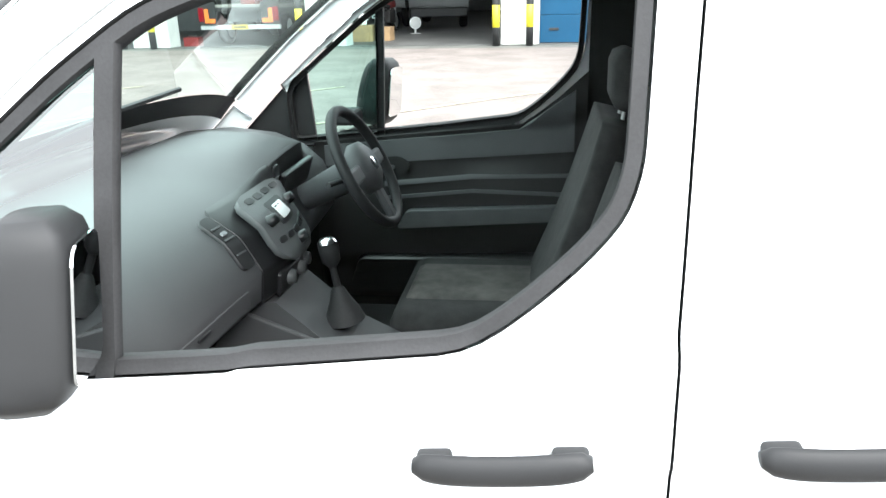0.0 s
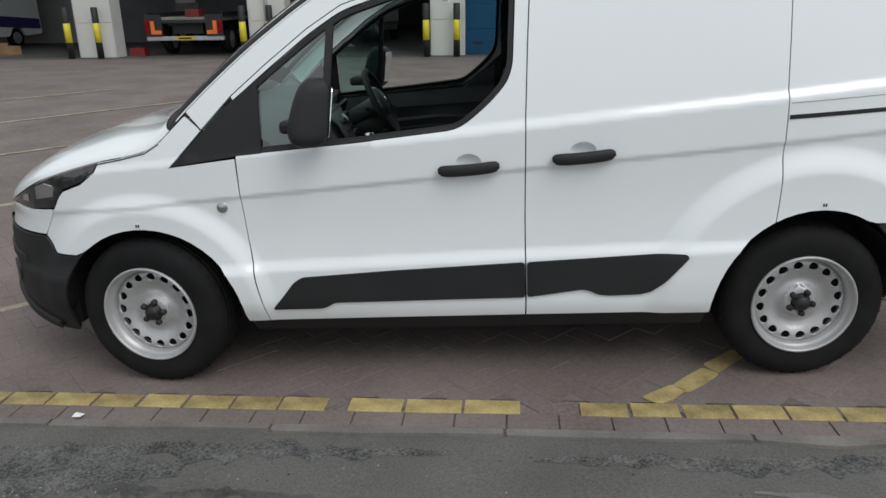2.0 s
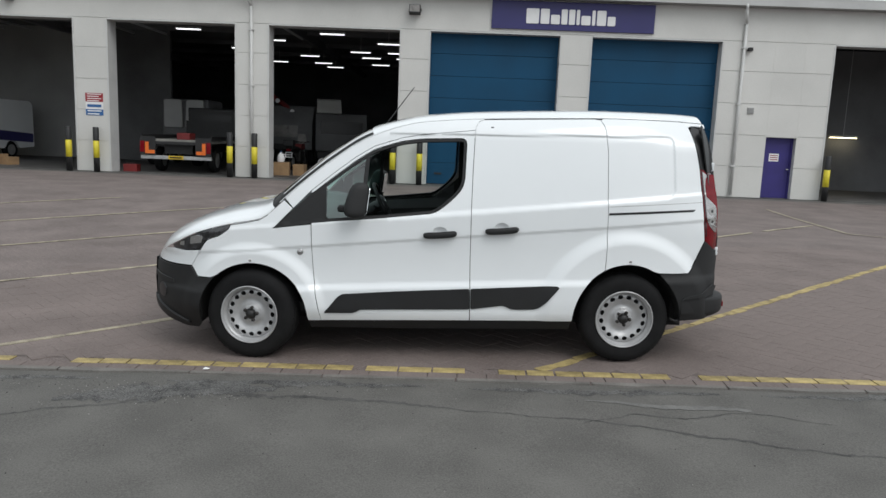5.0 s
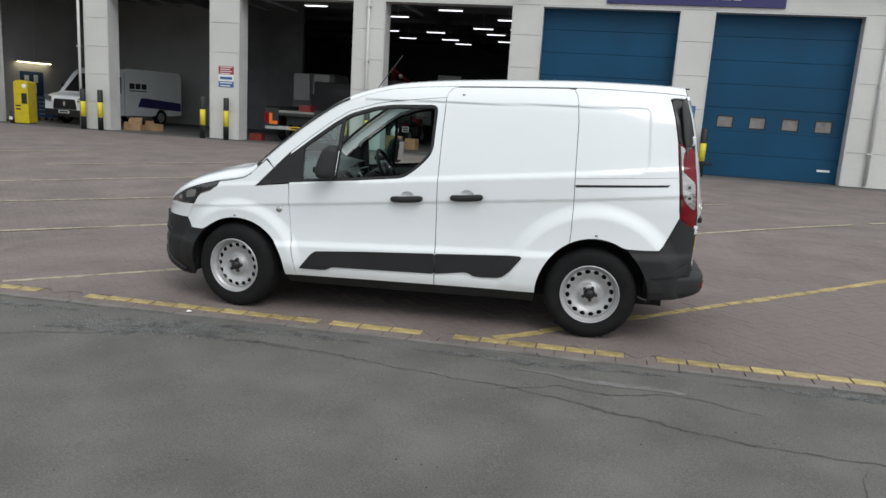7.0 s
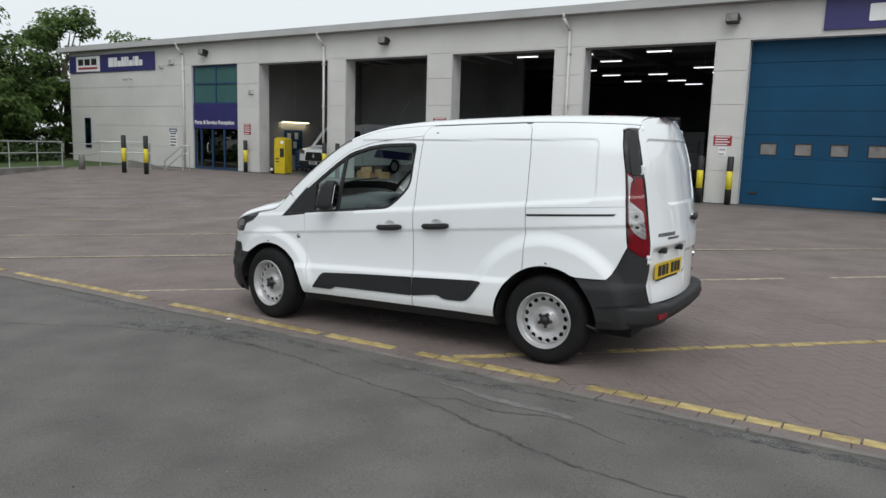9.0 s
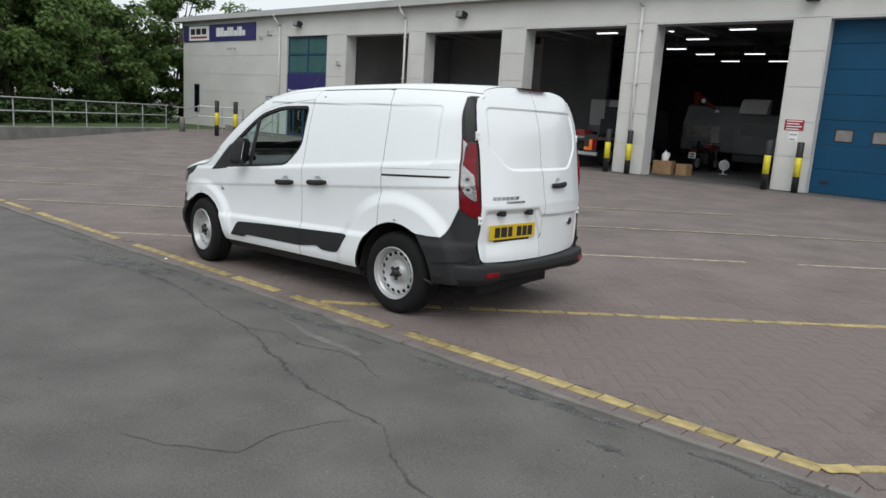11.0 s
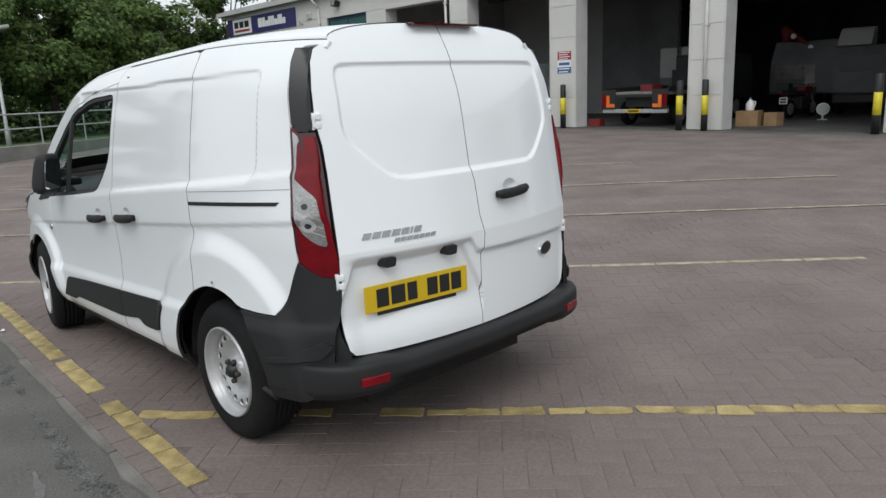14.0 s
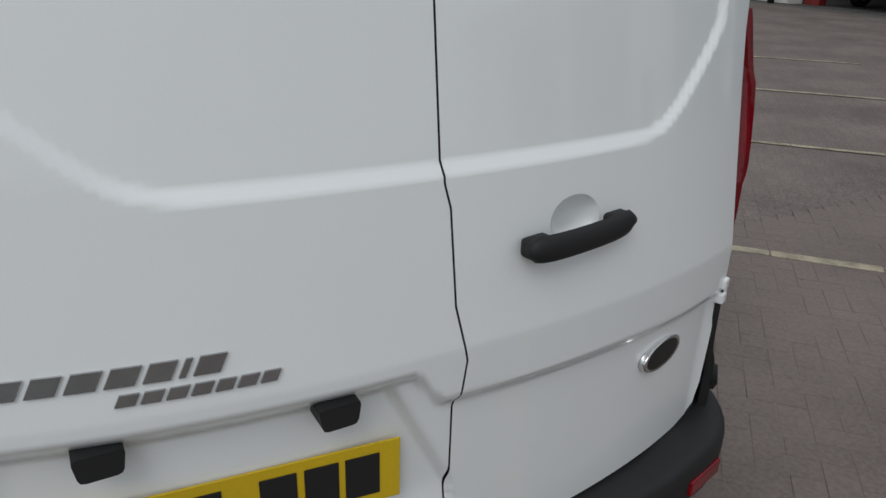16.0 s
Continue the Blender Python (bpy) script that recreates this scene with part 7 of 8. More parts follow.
for s in (1, -1):
    LS = lambda x, z, s=s: Vector((x, YC - s * (half_width(x, z) - 0.06), z))
    kw = dict(flip=s > 0)
    lin = panel("door_lining", [(0.50, 0.40), (1.50, 0.40), (1.50, 1.25), (1.40, 1.16), (1.28, 1.07), (0.52, 1.01)], LS, M_DOORTRIM, van, gap=0, step=0.05, thick=0.01, label="black moulded door lining", **kw)
    panel("top_roll", [(0.56, 0.925), (1.46, 0.975), (1.46, 1.19), (1.38, 1.135), (1.27, 1.055), (0.56, 1.00)], LS, M_DASH, lin, gap=0, step=0.04, lift=0.014, thick=0.014, label="padded dark grey door top", **kw)
    for za, zb in ((0.850, 0.885), (0.800, 0.815)):
        panel("trim_ridge", [(0.78, za), (1.10, za + 0.028), (1.46, zb), (1.46, zb + 0.012), (1.10, za + 0.040), (0.78, za + 0.012)], LS, M_DASH, lin, gap=0, step=0.05, lift=0.016, thick=0.014, **kw)
    panel("pull_recess", rounded([(0.66, 0.885), (0.86, 0.895), (0.88, 0.935), (0.84, 0.962), (0.68, 0.95)], 0.025, 3), LS, M_INK, lin, gap=0, step=0.03, lift=0.016, thick=0.004, label="dark recess of the inner handle", **kw)
    panel("inner_handle", rounded([(0.70, 0.905), (0.82, 0.914), (0.82, 0.930), (0.70, 0.922)], 0.008, 2), LS, M_POD, lin, gap=0, step=0.03, lift=0.024, thick=0.008, label="grey inner door handle", **kw)
    panel("armrest", rounded([(0.82, 0.70), (1.44, 0.735), (1.44, 0.785), (0.86, 0.765)], 0.02, 3), LS, M_POD, lin, gap=0, step=0.04, lift=0.045, thick=0.045, **kw)
    panel("door_bin", rounded([(0.62, 0.44), (1.42, 0.44), (1.42, 0.60), (0.66, 0.58)], 0.03, 3), LS, M_GLOSSBLK, lin, gap=0, step=0.05, lift=0.05, thick=0.05, **kw)

# panes let the daylight into the cab
for o in [van] + list(van.children_recursive):
    if o.name.split(".")[0] in ("windscreen", "quarter_glass", "door_glass"):
        o.visible_shadow = False


# ---- things inside the workshop ----
BEFORE_WORKSHOP = set(scene.objects)
def simple_wheel(parent, x, y, z, r=0.36, w=0.22, axis="x", rim=M_STEEL):
    """A tyre with a dished rim, turned about x or y."""
    o = new("wheel")
    o.parent = parent
    o.matrix_basis = Matrix.Translation((x, y, z)) @ (Matrix.Rotation(radians(90), 4, "Z") if axis == "x" else Matrix.Identity(4))
    part("tyre", lathe([(r * 0.62, -w / 2 + 0.02), (r * 0.9, -w / 2), (r, -w / 4), (r, w / 4), (r * 0.9, w / 2), (r * 0.62, w / 2 - 0.02)], 28, "Y"), M_TYRE, o, smooth=True)
    part("rim", lathe([(0, -w * 0.2), (r * 0.3, -w * 0.22), (r * 0.4, -w * 0.1), (r * 0.62, -w * 0.42), (r * 0.62, w * 0.42), (r * 0.4, w * 0.1), (r * 0.3, w * 0.22), (0, w * 0.2)], 24, "Y"), rim, o, smooth=True)
    return o


# flatbed lorry with its tail to the yard
fb = thing("flatbed_lorry", pose(-7.85, 18.22, 0.004, 0, 0, 3), "dark flatbed lorry parked tail outwards with orange-edged lamps", "lorry")
part("bed", box(-1.10, 1.10, 0.0, 4.2, 0.98, 1.08, 0.01), M_CONC, fb, "grey worn load bed")
part("chassis", box(-0.45, 0.45, 0.25, 6.0, 0.62, 0.96), M_BOLK, fb)
part("tail_bar", box(-1.12, 1.12, -0.02, 0.10, 0.44, 0.56, 0.015), M_GALV, fb, "grey under-run bar")
part("tail_frame", box(-1.13, 1.13, -0.03, 0.04, 0.92, 1.02, 0.01), M_BOLK, fb)
for sx in (-1, 1):
    part("side_board", box(sx * 1.10 - 0.02, sx * 1.10 + 0.02, 0.06, 4.2, 1.085, 1.22), M_BOLK, fb)
    lb = part("lamp_board", box(sx * 0.88 - 0.25, sx * 0.88 + 0.25, -0.05, -0.031, 0.57, 1.16, 0.006), M_BOLK, fb, "dark lamp board with orange and red lamps")
    part("orange_reflector", box(sx * 0.90 - 0.055 , sx * 0.90 + 0.055, -0.062, -0.0505, 0.62, 0.99), M_ORANGE, lb, "upright orange reflector")
    part("orange_reflector", box(min(sx * 0.66, sx * 0.84), max(sx * 0.66, sx * 0.84), -0.062, -0.0505, 0.62, 0.73), M_ORANGE, lb, "orange reflector")
    part("red_lamp", box(min(sx * 0.975, sx * 1.12), max(sx * 0.975, sx * 1.12), -0.07, -0.0505, 0.66, 1.02, 0.008), M_REDLENS, lb, "red tail lamp")
    for y in (1.2, 5.1):
        simple_wheel(fb, sx * 0.88, y, 0.41, 0.41, 0.26)
part("number_plate", box(-0.24, 0.24, -0.036, -0.022, 0.45, 0.56, 0.003), M_PLATE, fb, "yellow number plate with a dark bar")
part("plate_bar", box(-0.19, 0.19, -0.039, -0.0365, 0.48, 0.53), M_INK, fb)
part("headboard", box(-1.0, 1.0, 4.22, 4.28, 1.08, 1.75), M_BOLK, fb)
part("cab", prism(rounded([(4.5, 0.7), (6.3, 0.7), (6.35, 1.4), (6.1, 2.2), (4.5, 2.25)], 0.1, 3), 2.0, "yz", -1.0), M_BOLK, fb, "dark cab")
part("rear_window", box(-0.6, 0.6, 4.485, 4.497, 1.5, 2.0), M_GLOSSBLK, fb)
part("spare_crate", box(-0.20, 0.22, 0.7, 1.3, 1.081, 1.30, 0.01), M_MACHR, fb, "red crate on the bed")
tool = thing("toolbox", pose(-9.35, 18.35, 0.004), "dull red metal toolbox by the lorry's tail", "toolbox")
part("case", box(-0.22, 0.22, -0.15, 0.15, 0, 0.24, 0.01), M_MACHR, tool)
part("handle", pipe([(-0.1, 0, 0.24), (-0.1, 0, 0.29), (0.1, 0, 0.29), (0.1, 0, 0.24)], 0.01), M_BOLK, tool)

# white cab unit further in
cu = thing("lorry_cab", pose(-9.75, 24.0, 0.004), "dark lorry cab with pale back panels in the dim workshop", "lorry")
for x0, x1 in ((-0.80, -0.06), (0.04, 0.78)):
    part("back_panel", prism(rounded([(x0, 1.48), (x1, 1.48), (x1 - (0.06 if x0 < 0 else 0), 2.58), (x0 + (0.06 if x0 > 0 else 0), 2.58)], 0.08, 3), 0.08, "xz", 0.0), M_GUTTER, cu, "pale panel")
part("cab_shell", box(-0.95, 0.95, 0.12, 1.9, 0.75, 2.62, 0.12), M_INDARK, cu)
part("chassis", box(-0.45, 0.45, -1.6, 2.2, 0.6, 0.8), M_BOLK, cu)
for sx in (-1, 1):
    for y in (-0.9, 1.4):
        simple_wheel(cu, sx * 0.85, y, 0.48, 0.48, 0.28)

# second white van, nose outwards
def parked_van():
    v = thing("delivery_van", pose(-17.85, 19.35, 0.004, 0, 0, -7), "white high-roof delivery van with a blue band, nose outwards", "van")
    prof = [(0.0, 0.35), (0.02, 0.95), (0.12, 1.08), (0.70, 1.22), (1.42, 2.02), (1.75, 2.22), (2.2, 2.30), (5.25, 2.30), (5.42, 2.15), (5.45, 0.45), (4.6, 0.40), (4.45, 0.65), (4.2, 0.75), (3.95, 0.65), (3.8, 0.40), (1.25, 0.40), (1.1, 0.65), (0.85, 0.75), (0.6, 0.65), (0.45, 0.38)]
    bm = prism(rounded(prof, 0.08, 3), 2.0, "yz", -1.0)
    body = part("body", bm, M_PAINT, v)
    scr = [(0.735, 1.235), (1.40, 1.985)]
    bm = bmesh.new()
    for x, (y, z) in ((-0.80, scr[0]), (0.80, scr[0]), (0.72, scr[1]), (-0.72, scr[1])):
        bm.verts.new((x, y - 0.012, z + 0.012))
    bm.faces.new(bm.verts[:])
    part("windscreen", bm, M_GLOSSBLK, v, "dark windscreen")
    for sx in (-1, 1):
        x = sx * 1.0
        xs = (x, x + sx * 0.006)
        part("side_window", prism(rounded([(0.95, 1.28), (1.85, 1.28), (1.85, 1.95), (1.50, 1.95)], 0.04, 2), sx * 0.006, "yz", x), M_GLOSSBLK, v, "dark cab window")
        part("blue_band", prism(rounded([(2.75, 0.78), (5.40, 0.62), (5.40, 0.98), (3.2, 1.14), (2.95, 1.14)], 0.05, 2), sx * 0.004, "yz", x), M_NAVY, v, "blue band")
        for k in range(3):
            part("name_bar", box(min(xs), max(xs), 2.30 + k * 0.34, 2.58 + k * 0.34, 1.50, 1.72), M_INK, v)
        part("name_stripe", box(min(xs), max(xs), 2.30, 3.26, 1.40, 1.44), M_MACHB, v)
        part("seam", box(min(x, x + sx * 0.002), max(x, x + sx * 0.002), 2.02, 2.035, 0.45, 2.1), M_BOLK, v)
        part("headlamp", prism(rounded([(sx * 0.62, 0.86), (sx * 0.96, 0.92), (sx * 0.98, 1.10), (sx * 0.72, 1.02)], 0.03, 2), 0.10, "xz", -0.03), M_CLEARLENS, v, "clear headlamp")
        mir = part("door_mirror", box(min(sx * 1.02, sx * 1.22), max(sx * 1.02, sx * 1.22), 1.02, 1.14, 1.25, 1.55, 0.03), M_BLACKPL, v)
        for y in (0.85, 4.2):
            simple_wheel(v, sx * 0.86, y, 0.34, 0.34, 0.22)
    part("grille", prism(rounded([(-0.58, 0.58), (0.58, 0.58), (0.50, 0.96), (-0.50, 0.96)], 0.05, 2), 0.03, "xz", -0.026), M_GLOSSBLK, v, "black grille")
    part("badge", prism([(-0.06, 0.78), (0, 0.66), (0.06, 0.78), (0, 0.90)], 0.01, "xz", -0.037), M_CHROME, v, "chrome diamond shape")
    part("bumper", box(-0.98, 0.98, -0.05, 0.12, 0.28, 0.56, 0.04), M_BLACKPL, v)
    pl = part("number_plate", box(-0.26, 0.26, -0.062, -0.051, 0.42, 0.53, 0.002), M_SIGNW, v, "white number plate with a dark bar")
    part("plate_bar", box(-0.21, 0.21, -0.064, -0.0625, 0.445, 0.505), M_INK, pl)
    part("beacon", box(-0.3, 0.3, 1.9, 2.1, 2.305, 2.36, 0.02), M_ORANGE, v, "amber roof beacon")
parked_van()

# yellow test machine at the first pier, with its tray and wheels
ym = thing("test_machine", pose(-18.38, 17.78, 0.002, 0, 0, 12), "upright yellow workshop machine with a dark control panel", "machine")
part("cabinet", prism(rounded([(-0.26, 0.02), (0.26, 0.02), (0.26, 1.50), (-0.10, 1.58), (-0.26, 1.50)], 0.03, 2), 0.55, "xz", 0.0), M_MACHY, ym)
part("control_panel", box(0.02, 0.22, -0.012, -0.001, 0.72, 1.10, 0.004), M_BOLK, ym, "black control panel")
part("dial", lathe([(0, 0.0), (0.07, 0.002), (0.08, 0.012)], 20, "Y"), M_SIGNW, ym, "white dial").matrix_basis = pose(0.12, -0.014, 1.36)
part("plinth", box(-0.24, 0.24, 0.03, 0.52, -0.002, 0.02), M_BOLK, ym)
for z in (0.5, 0.62):
    part("print_bar", box(-0.20, -0.02, -0.004, -0.001, z, z + 0.05), M_INK, ym)
bin_ = thing("waste_bin", pose(-18.75, 17.85, 0.002), "small black bin beside the yellow machine", "bin")
part("tub", lathe([(0, 0), (0.15, 0.0), (0.18, 0.40), (0.17, 0.40), (0.14, 0.02), (0, 0.02)], 20), M_BOLK, bin_, smooth=True)
part("label_patch", box(-0.06, 0.06, -0.19, -0.172, 0.12, 0.24), M_SIGNW, bin_)
pst = thing("steel_post", pose(-18.92, 18.1, 0.002), "short black steel post inside the opening", "post")
part("tube", lathe([(0, 0), (0.06, 0), (0.06, 0.82), (0.05, 0.84), (0, 0.84)], 16), M_BOLK, pst, smooth=True)
nb = thing("notice_board", pose(-20.926, 21.2, 1.33), "dark blue board with white papers on the wall", "notice board")
part("board", box(0.0, 0.03, -0.62, 0.62, -0.60, 0.62), M_MACHB, nb)
for y, z in ((-0.3, 0.3), (0.2, 0.34), (0.1, -0.1)):
    part("paper", box(0.031, 0.034, y - 0.12, y + 0.12, z - 0.16, z + 0.16), M_SIGNW, nb, "white paper")
cart = thing("tool_cabinet", pose(-19.9, 20.9, 0.004), "blue tool cabinet on castors", "cabinet")
part("body", box(-0.36, 0.36, -0.25, 0.25, 0.12, 0.98, 0.015), M_MACHB, cart)
for k in range(5):
    dr_ = part("drawer", box(-0.33, 0.33, -0.27, -0.251, 0.16 + k * 0.16, 0.30 + k * 0.16, 0.004), M_MACHB, cart)
    part("drawer_pull", box(-0.2, 0.2, -0.285, -0.271, 0.26 + k * 0.16, 0.28 + k * 0.16), M_GALV, dr_)
for sx in (-0.3, 0.3):
    for sy in (-0.19, 0.19):
        part("castor", lathe([(0, -0.02), (0.055, -0.02), (0.06, 0), (0.055, 0.02), (0, 0.02)], 14, "Y"), M_RUBBER, cart).matrix_basis = pose(sx, sy, 0.06)
comp = thing("air_compressor", pose(-18.95, 23.0, 0.004, 0, 0, 20), "grey workshop compressor on a tank", "machine")
part("tank", lathe([(0, -0.6), (0.2, -0.58), (0.26, -0.5), (0.26, 0.5), (0.2, 0.58), (0, 0.6)], 20, "Y"), M_GUTTER, comp, smooth=True).matrix_basis = pose(0, 0, 0.45)
part("motor", box(-0.2, 0.2, -0.3, 0.3, 0.70, 1.12, 0.04), M_INDARK, comp)
for y in (-0.4, 0.4):
    part("foot", box(-0.2, 0.2, y - 0.03, y + 0.03, 0, 0.22), M_BOLK, comp)
for k, (x, y, w, d, h, r) in enumerate(((-14.55, 18.95, 0.62, 0.5, 0.20, 10), (-14.0, 19.3, 0.5, 0.42, 0.26, -18), (-14.5, 18.9, 0.45, 0.36, 0.16, 32))):
    cb = thing("cardboard_box", pose(x, y, 0.204 if k == 2 else 0.004, 0, 0, r), "opened brown cardboard box beside a pier", "box", "cardboard boxes")
    part("carton", box(-w / 2, w / 2, -d / 2, d / 2, 0, h, 0.004), M_CARD, cb)
    part("flap", prism([(-w / 2, h), (w / 2, h), (w / 2 + 0.02, h + 0.12), (-w / 2 + 0.05, h + 0.10)], 0.006, "xz", -d / 2 - 0.006), M_CARD, cb)

# bay with the motorcycle, carton and red crane
cb = thing("cardboard_box", pose(-4.72, 19.55, 0.004, 0, 0, 8), "closed brown cardboard box with a jug on it", "box", "cardboard boxes")
part("carton", box(-0.40, 0.22, -0.25, 0.25, 0, 0.44, 0.006), M_CARD, cb)
part("tape", box(-0.39, 0.21, -0.03, 0.03, 0.4405, 0.442), M_CREAM, cb)
cb = thing("cardboard_box", pose(-4.22, 19.75, 0.004, 0, 0, -5), "smaller brown cardboard box", "box", "cardboard boxes")
part("carton", box(-0.16, 0.22, -0.2, 0.2, 0, 0.38, 0.006), M_CARD, cb)
jug = thing("plastic_jug", pose(-4.78, 19.5, 0.449), "pale plastic fluid jug standing on a box", "jug")
part("body", lathe([(0, 0), (0.11, 0), (0.12, 0.03), (0.12, 0.19), (0.08, 0.26), (0.035, 0.30), (0.035, 0.34), (0, 0.34)], 18), M_SIGNW, jug, smooth=True)
part("cap", lathe([(0.04, 0.335), (0.04, 0.38), (0, 0.385)], 12), M_MACHB, jug, smooth=True)
part("handle", pipe([(0.06, 0, 0.27), (0.15, 0, 0.26), (0.15, 0, 0.15), (0.115, 0, 0.12)], 0.014), M_SIGNW, jug)
mb = thing("motorcycle", pose(-5.3, 22.9, 0.004, 0, 0, -6), "dark motorcycle seen from behind with a white plate", "motorcycle")
for y in (0.35, 1.75):
    simple_wheel(mb, 0, y, 0.31, 0.31, 0.14)
part("mudguard", prism(rounded([(-0.02, 0.62), (0.7, 0.72), (0.7, 0.80), (0.0, 0.74)], 0.03, 2), 0.16, "yz", -0.08), M_GLOSSBLK, mb)
part("seat", prism(rounded([(0.1, 0.80), (1.0, 0.76), (1.0, 0.86), (0.15, 0.95)], 0.04, 2), 0.26, "yz", -0.13), M_CLOTH, mb)
part("tank", prism(rounded([(0.95, 0.76), (1.5, 0.80), (1.45, 1.02), (1.05, 1.00)], 0.06, 3), 0.30, "yz", -0.15), M_MACHR, mb, "dark red tank")
part("engine", box(-0.20, 0.20, 0.75, 1.35, 0.28, 0.72, 0.05), M_RUST, mb)
part("handlebar", pipe([(-0.38, 1.30, 1.12), (-0.2, 1.42, 1.08), (0.2, 1.42, 1.08), (0.38, 1.30, 1.12)], 0.016), M_CHROME, mb)
part("fork", pipe([(0.08, 1.75, 0.31), (0.08, 1.45, 1.05)], 0.025), M_GALV, mb)
part("fork", pipe([(-0.08, 1.75, 0.31), (-0.08, 1.45, 1.05)], 0.025), M_GALV, mb)
part("windshield", prism(rounded([(-0.2, 1.05), (0.2, 1.05), (0.14, 1.40), (-0.14, 1.40)], 0.05, 3), 0.01, "xz", 1.55), M_PANE, mb)
part("top_box", box(-0.20, 0.20, -0.12, 0.16, 0.92, 1.16, 0.03), M_GLOSSBLK, mb)
part("number_plate", box(-0.14, 0.14, -0.03, -0.015, 0.48, 0.70, 0.003), M_SIGNW, mb, "white plate with dark bars")
for z in (0.52, 0.61):
    part("plate_bar", box(-0.10, 0.10, -0.033, -0.0305, z, z + 0.055), M_INK, mb)
part("tail_lamp", box(-0.08, 0.08, -0.06, 0.0, 0.74, 0.80, 0.01), M_REDLENS, mb, "red tail lamp")
part("stand", pipe([(-0.12, 0.9, 0.3), (-0.25, 0.95, 0.0)], 0.012), M_GALV, mb)
fan = thing("floor_fan", pose(-3.95, 22.6, 0.004, 0, 0, 25), "round white floor fan on a stand", "fan")
part("ring", torus(0.17, 0.02, 28, 8), M_SIGNW, fan, smooth=True).matrix_basis = Matrix.Translation((0, 0, 0.34)) @ Matrix.Rotation(radians(90), 4, "X")
part("guard", lathe([(0.0, -0.05), (0.08, -0.045), (0.16, -0.02)], 20, "Y"), M_TRIM, fan).matrix_basis = pose(0, 0, 0.34)
part("motor", lathe([(0, 0.0), (0.07, 0.0), (0.06, 0.14), (0, 0.15)], 16, "Y"), M_TRIM, fan).matrix_basis = pose(0, 0, 0.34)
part("stand", box(-0.03, 0.03, 0.02, 0.06, 0.02, 0.3), M_TRIM, fan)
part("foot", box(-0.14, 0.14, -0.10, 0.16, 0, 0.02, 0.008), M_TRIM, fan)
rc = thing("crane_lorry", pose(-6.2, 26.2, 0.004, 0, 0, 0), "dark lorry with a red crane arm in the dim bay", "lorry")
part("chassis", box(-0.6, 0.6, 0, 6.0, 0.7, 0.95), M_BOLK, rc)
part("cab", prism(rounded([(0.0, 0.7), (2.0, 0.7), (2.0, 2.6), (0.4, 2.6), (0.05, 1.8)], 0.12, 3), 2.2, "yz", -1.1), M_INDARK, rc, "dark cab")
part("cab_window", box(-0.9, 0.5, -0.012, 0.02, 1.25, 1.75), M_PANE, rc, "pale reflecting window")
part("crane_arm", tube((-0.9, 0.6, 3.1), (0.9, 0.3, 1.85), 0.11, 8), M_MACHR, rc, "red crane arm")
part("crane_column", tube((-0.9, 0.8, 2.55), (-0.9, 0.6, 3.15), 0.14, 10), M_MACHR, rc)
for q in (0.25, 0.6):
    part("lamp_disc", lathe([(0, 0), (0.09, 0.0), (0.10, 0.03)], 14, "Y"), M_SIGNW, rc).matrix_basis = pose(-0.9 + 1.8 * q, 0.28, 3.1 - 1.25 * q)
for sx in (-1, 1):
    for y in (1.0, 4.6):
        simple_wheel(rc, sx * 0.95, y, 0.48, 0.48, 0.28)
lc = thing("lorry_cab", pose(-3.7, 25.4, 0.004, 0, 0, 12), "dark lorry cab with a white air deflector, deep in the bay", "lorry")
part("cab_shell", prism(rounded([(0.0, 0.7), (1.9, 0.7), (1.9, 2.3), (0.3, 2.3), (0.0, 1.6)], 0.12, 3), 2.1, "yz", -1.05), M_INDARK, lc)
part("air_deflector", prism(rounded([(0.2, 2.31), (1.6, 2.31), (1.6, 2.95), (0.9, 2.85)], 0.1, 3), 1.0, "yz", -1.0), M_CLAD, lc, "white roof deflector")
part("windscreen", box(-0.85, 0.85, -0.012, 0.1, 1.45, 1.95), M_GLOSSBLK, lc)
part("bumper", box(-1.0, 1.0, -0.06, 0.1, 0.4, 0.7, 0.04), M_BOLK, lc)
for sx in (-1, 1):
    simple_wheel(lc, sx * 0.9, 1.0, 0.48, 0.48, 0.28)


# set back to the workshop's true distance
INSIDE = Matrix.Translation((0.128, 0.343, 0)) @ Matrix.Diagonal((1.05, 1.04, 1.035, 1))
for o in scene.objects:
    if o not in BEFORE_WORKSHOP and o.parent is None:
        o.matrix_basis = INSIDE @ o.matrix_basis


# ---- the yard's far edge: low wall, two-rail fence, lamp post, bin, trees ----
EDGE = [Vector((-18.2, 0.2)), Vector((-26.7, 13.3))]
_ed = (EDGE[1] - EDGE[0]).normalized()
_en = Vector((-_ed.y, _ed.x))                     # away from the yard
if _en.x > 0:
    _en = -_en
start = EDGE[0] - _ed * 12
long = (EDGE[1] - start).length
lw = thing("low_wall", Matrix.Identity(4), "low weathered concrete wall at the yard's edge", "wall", kind="structure")
rnd = random.Random(3)
n = 9
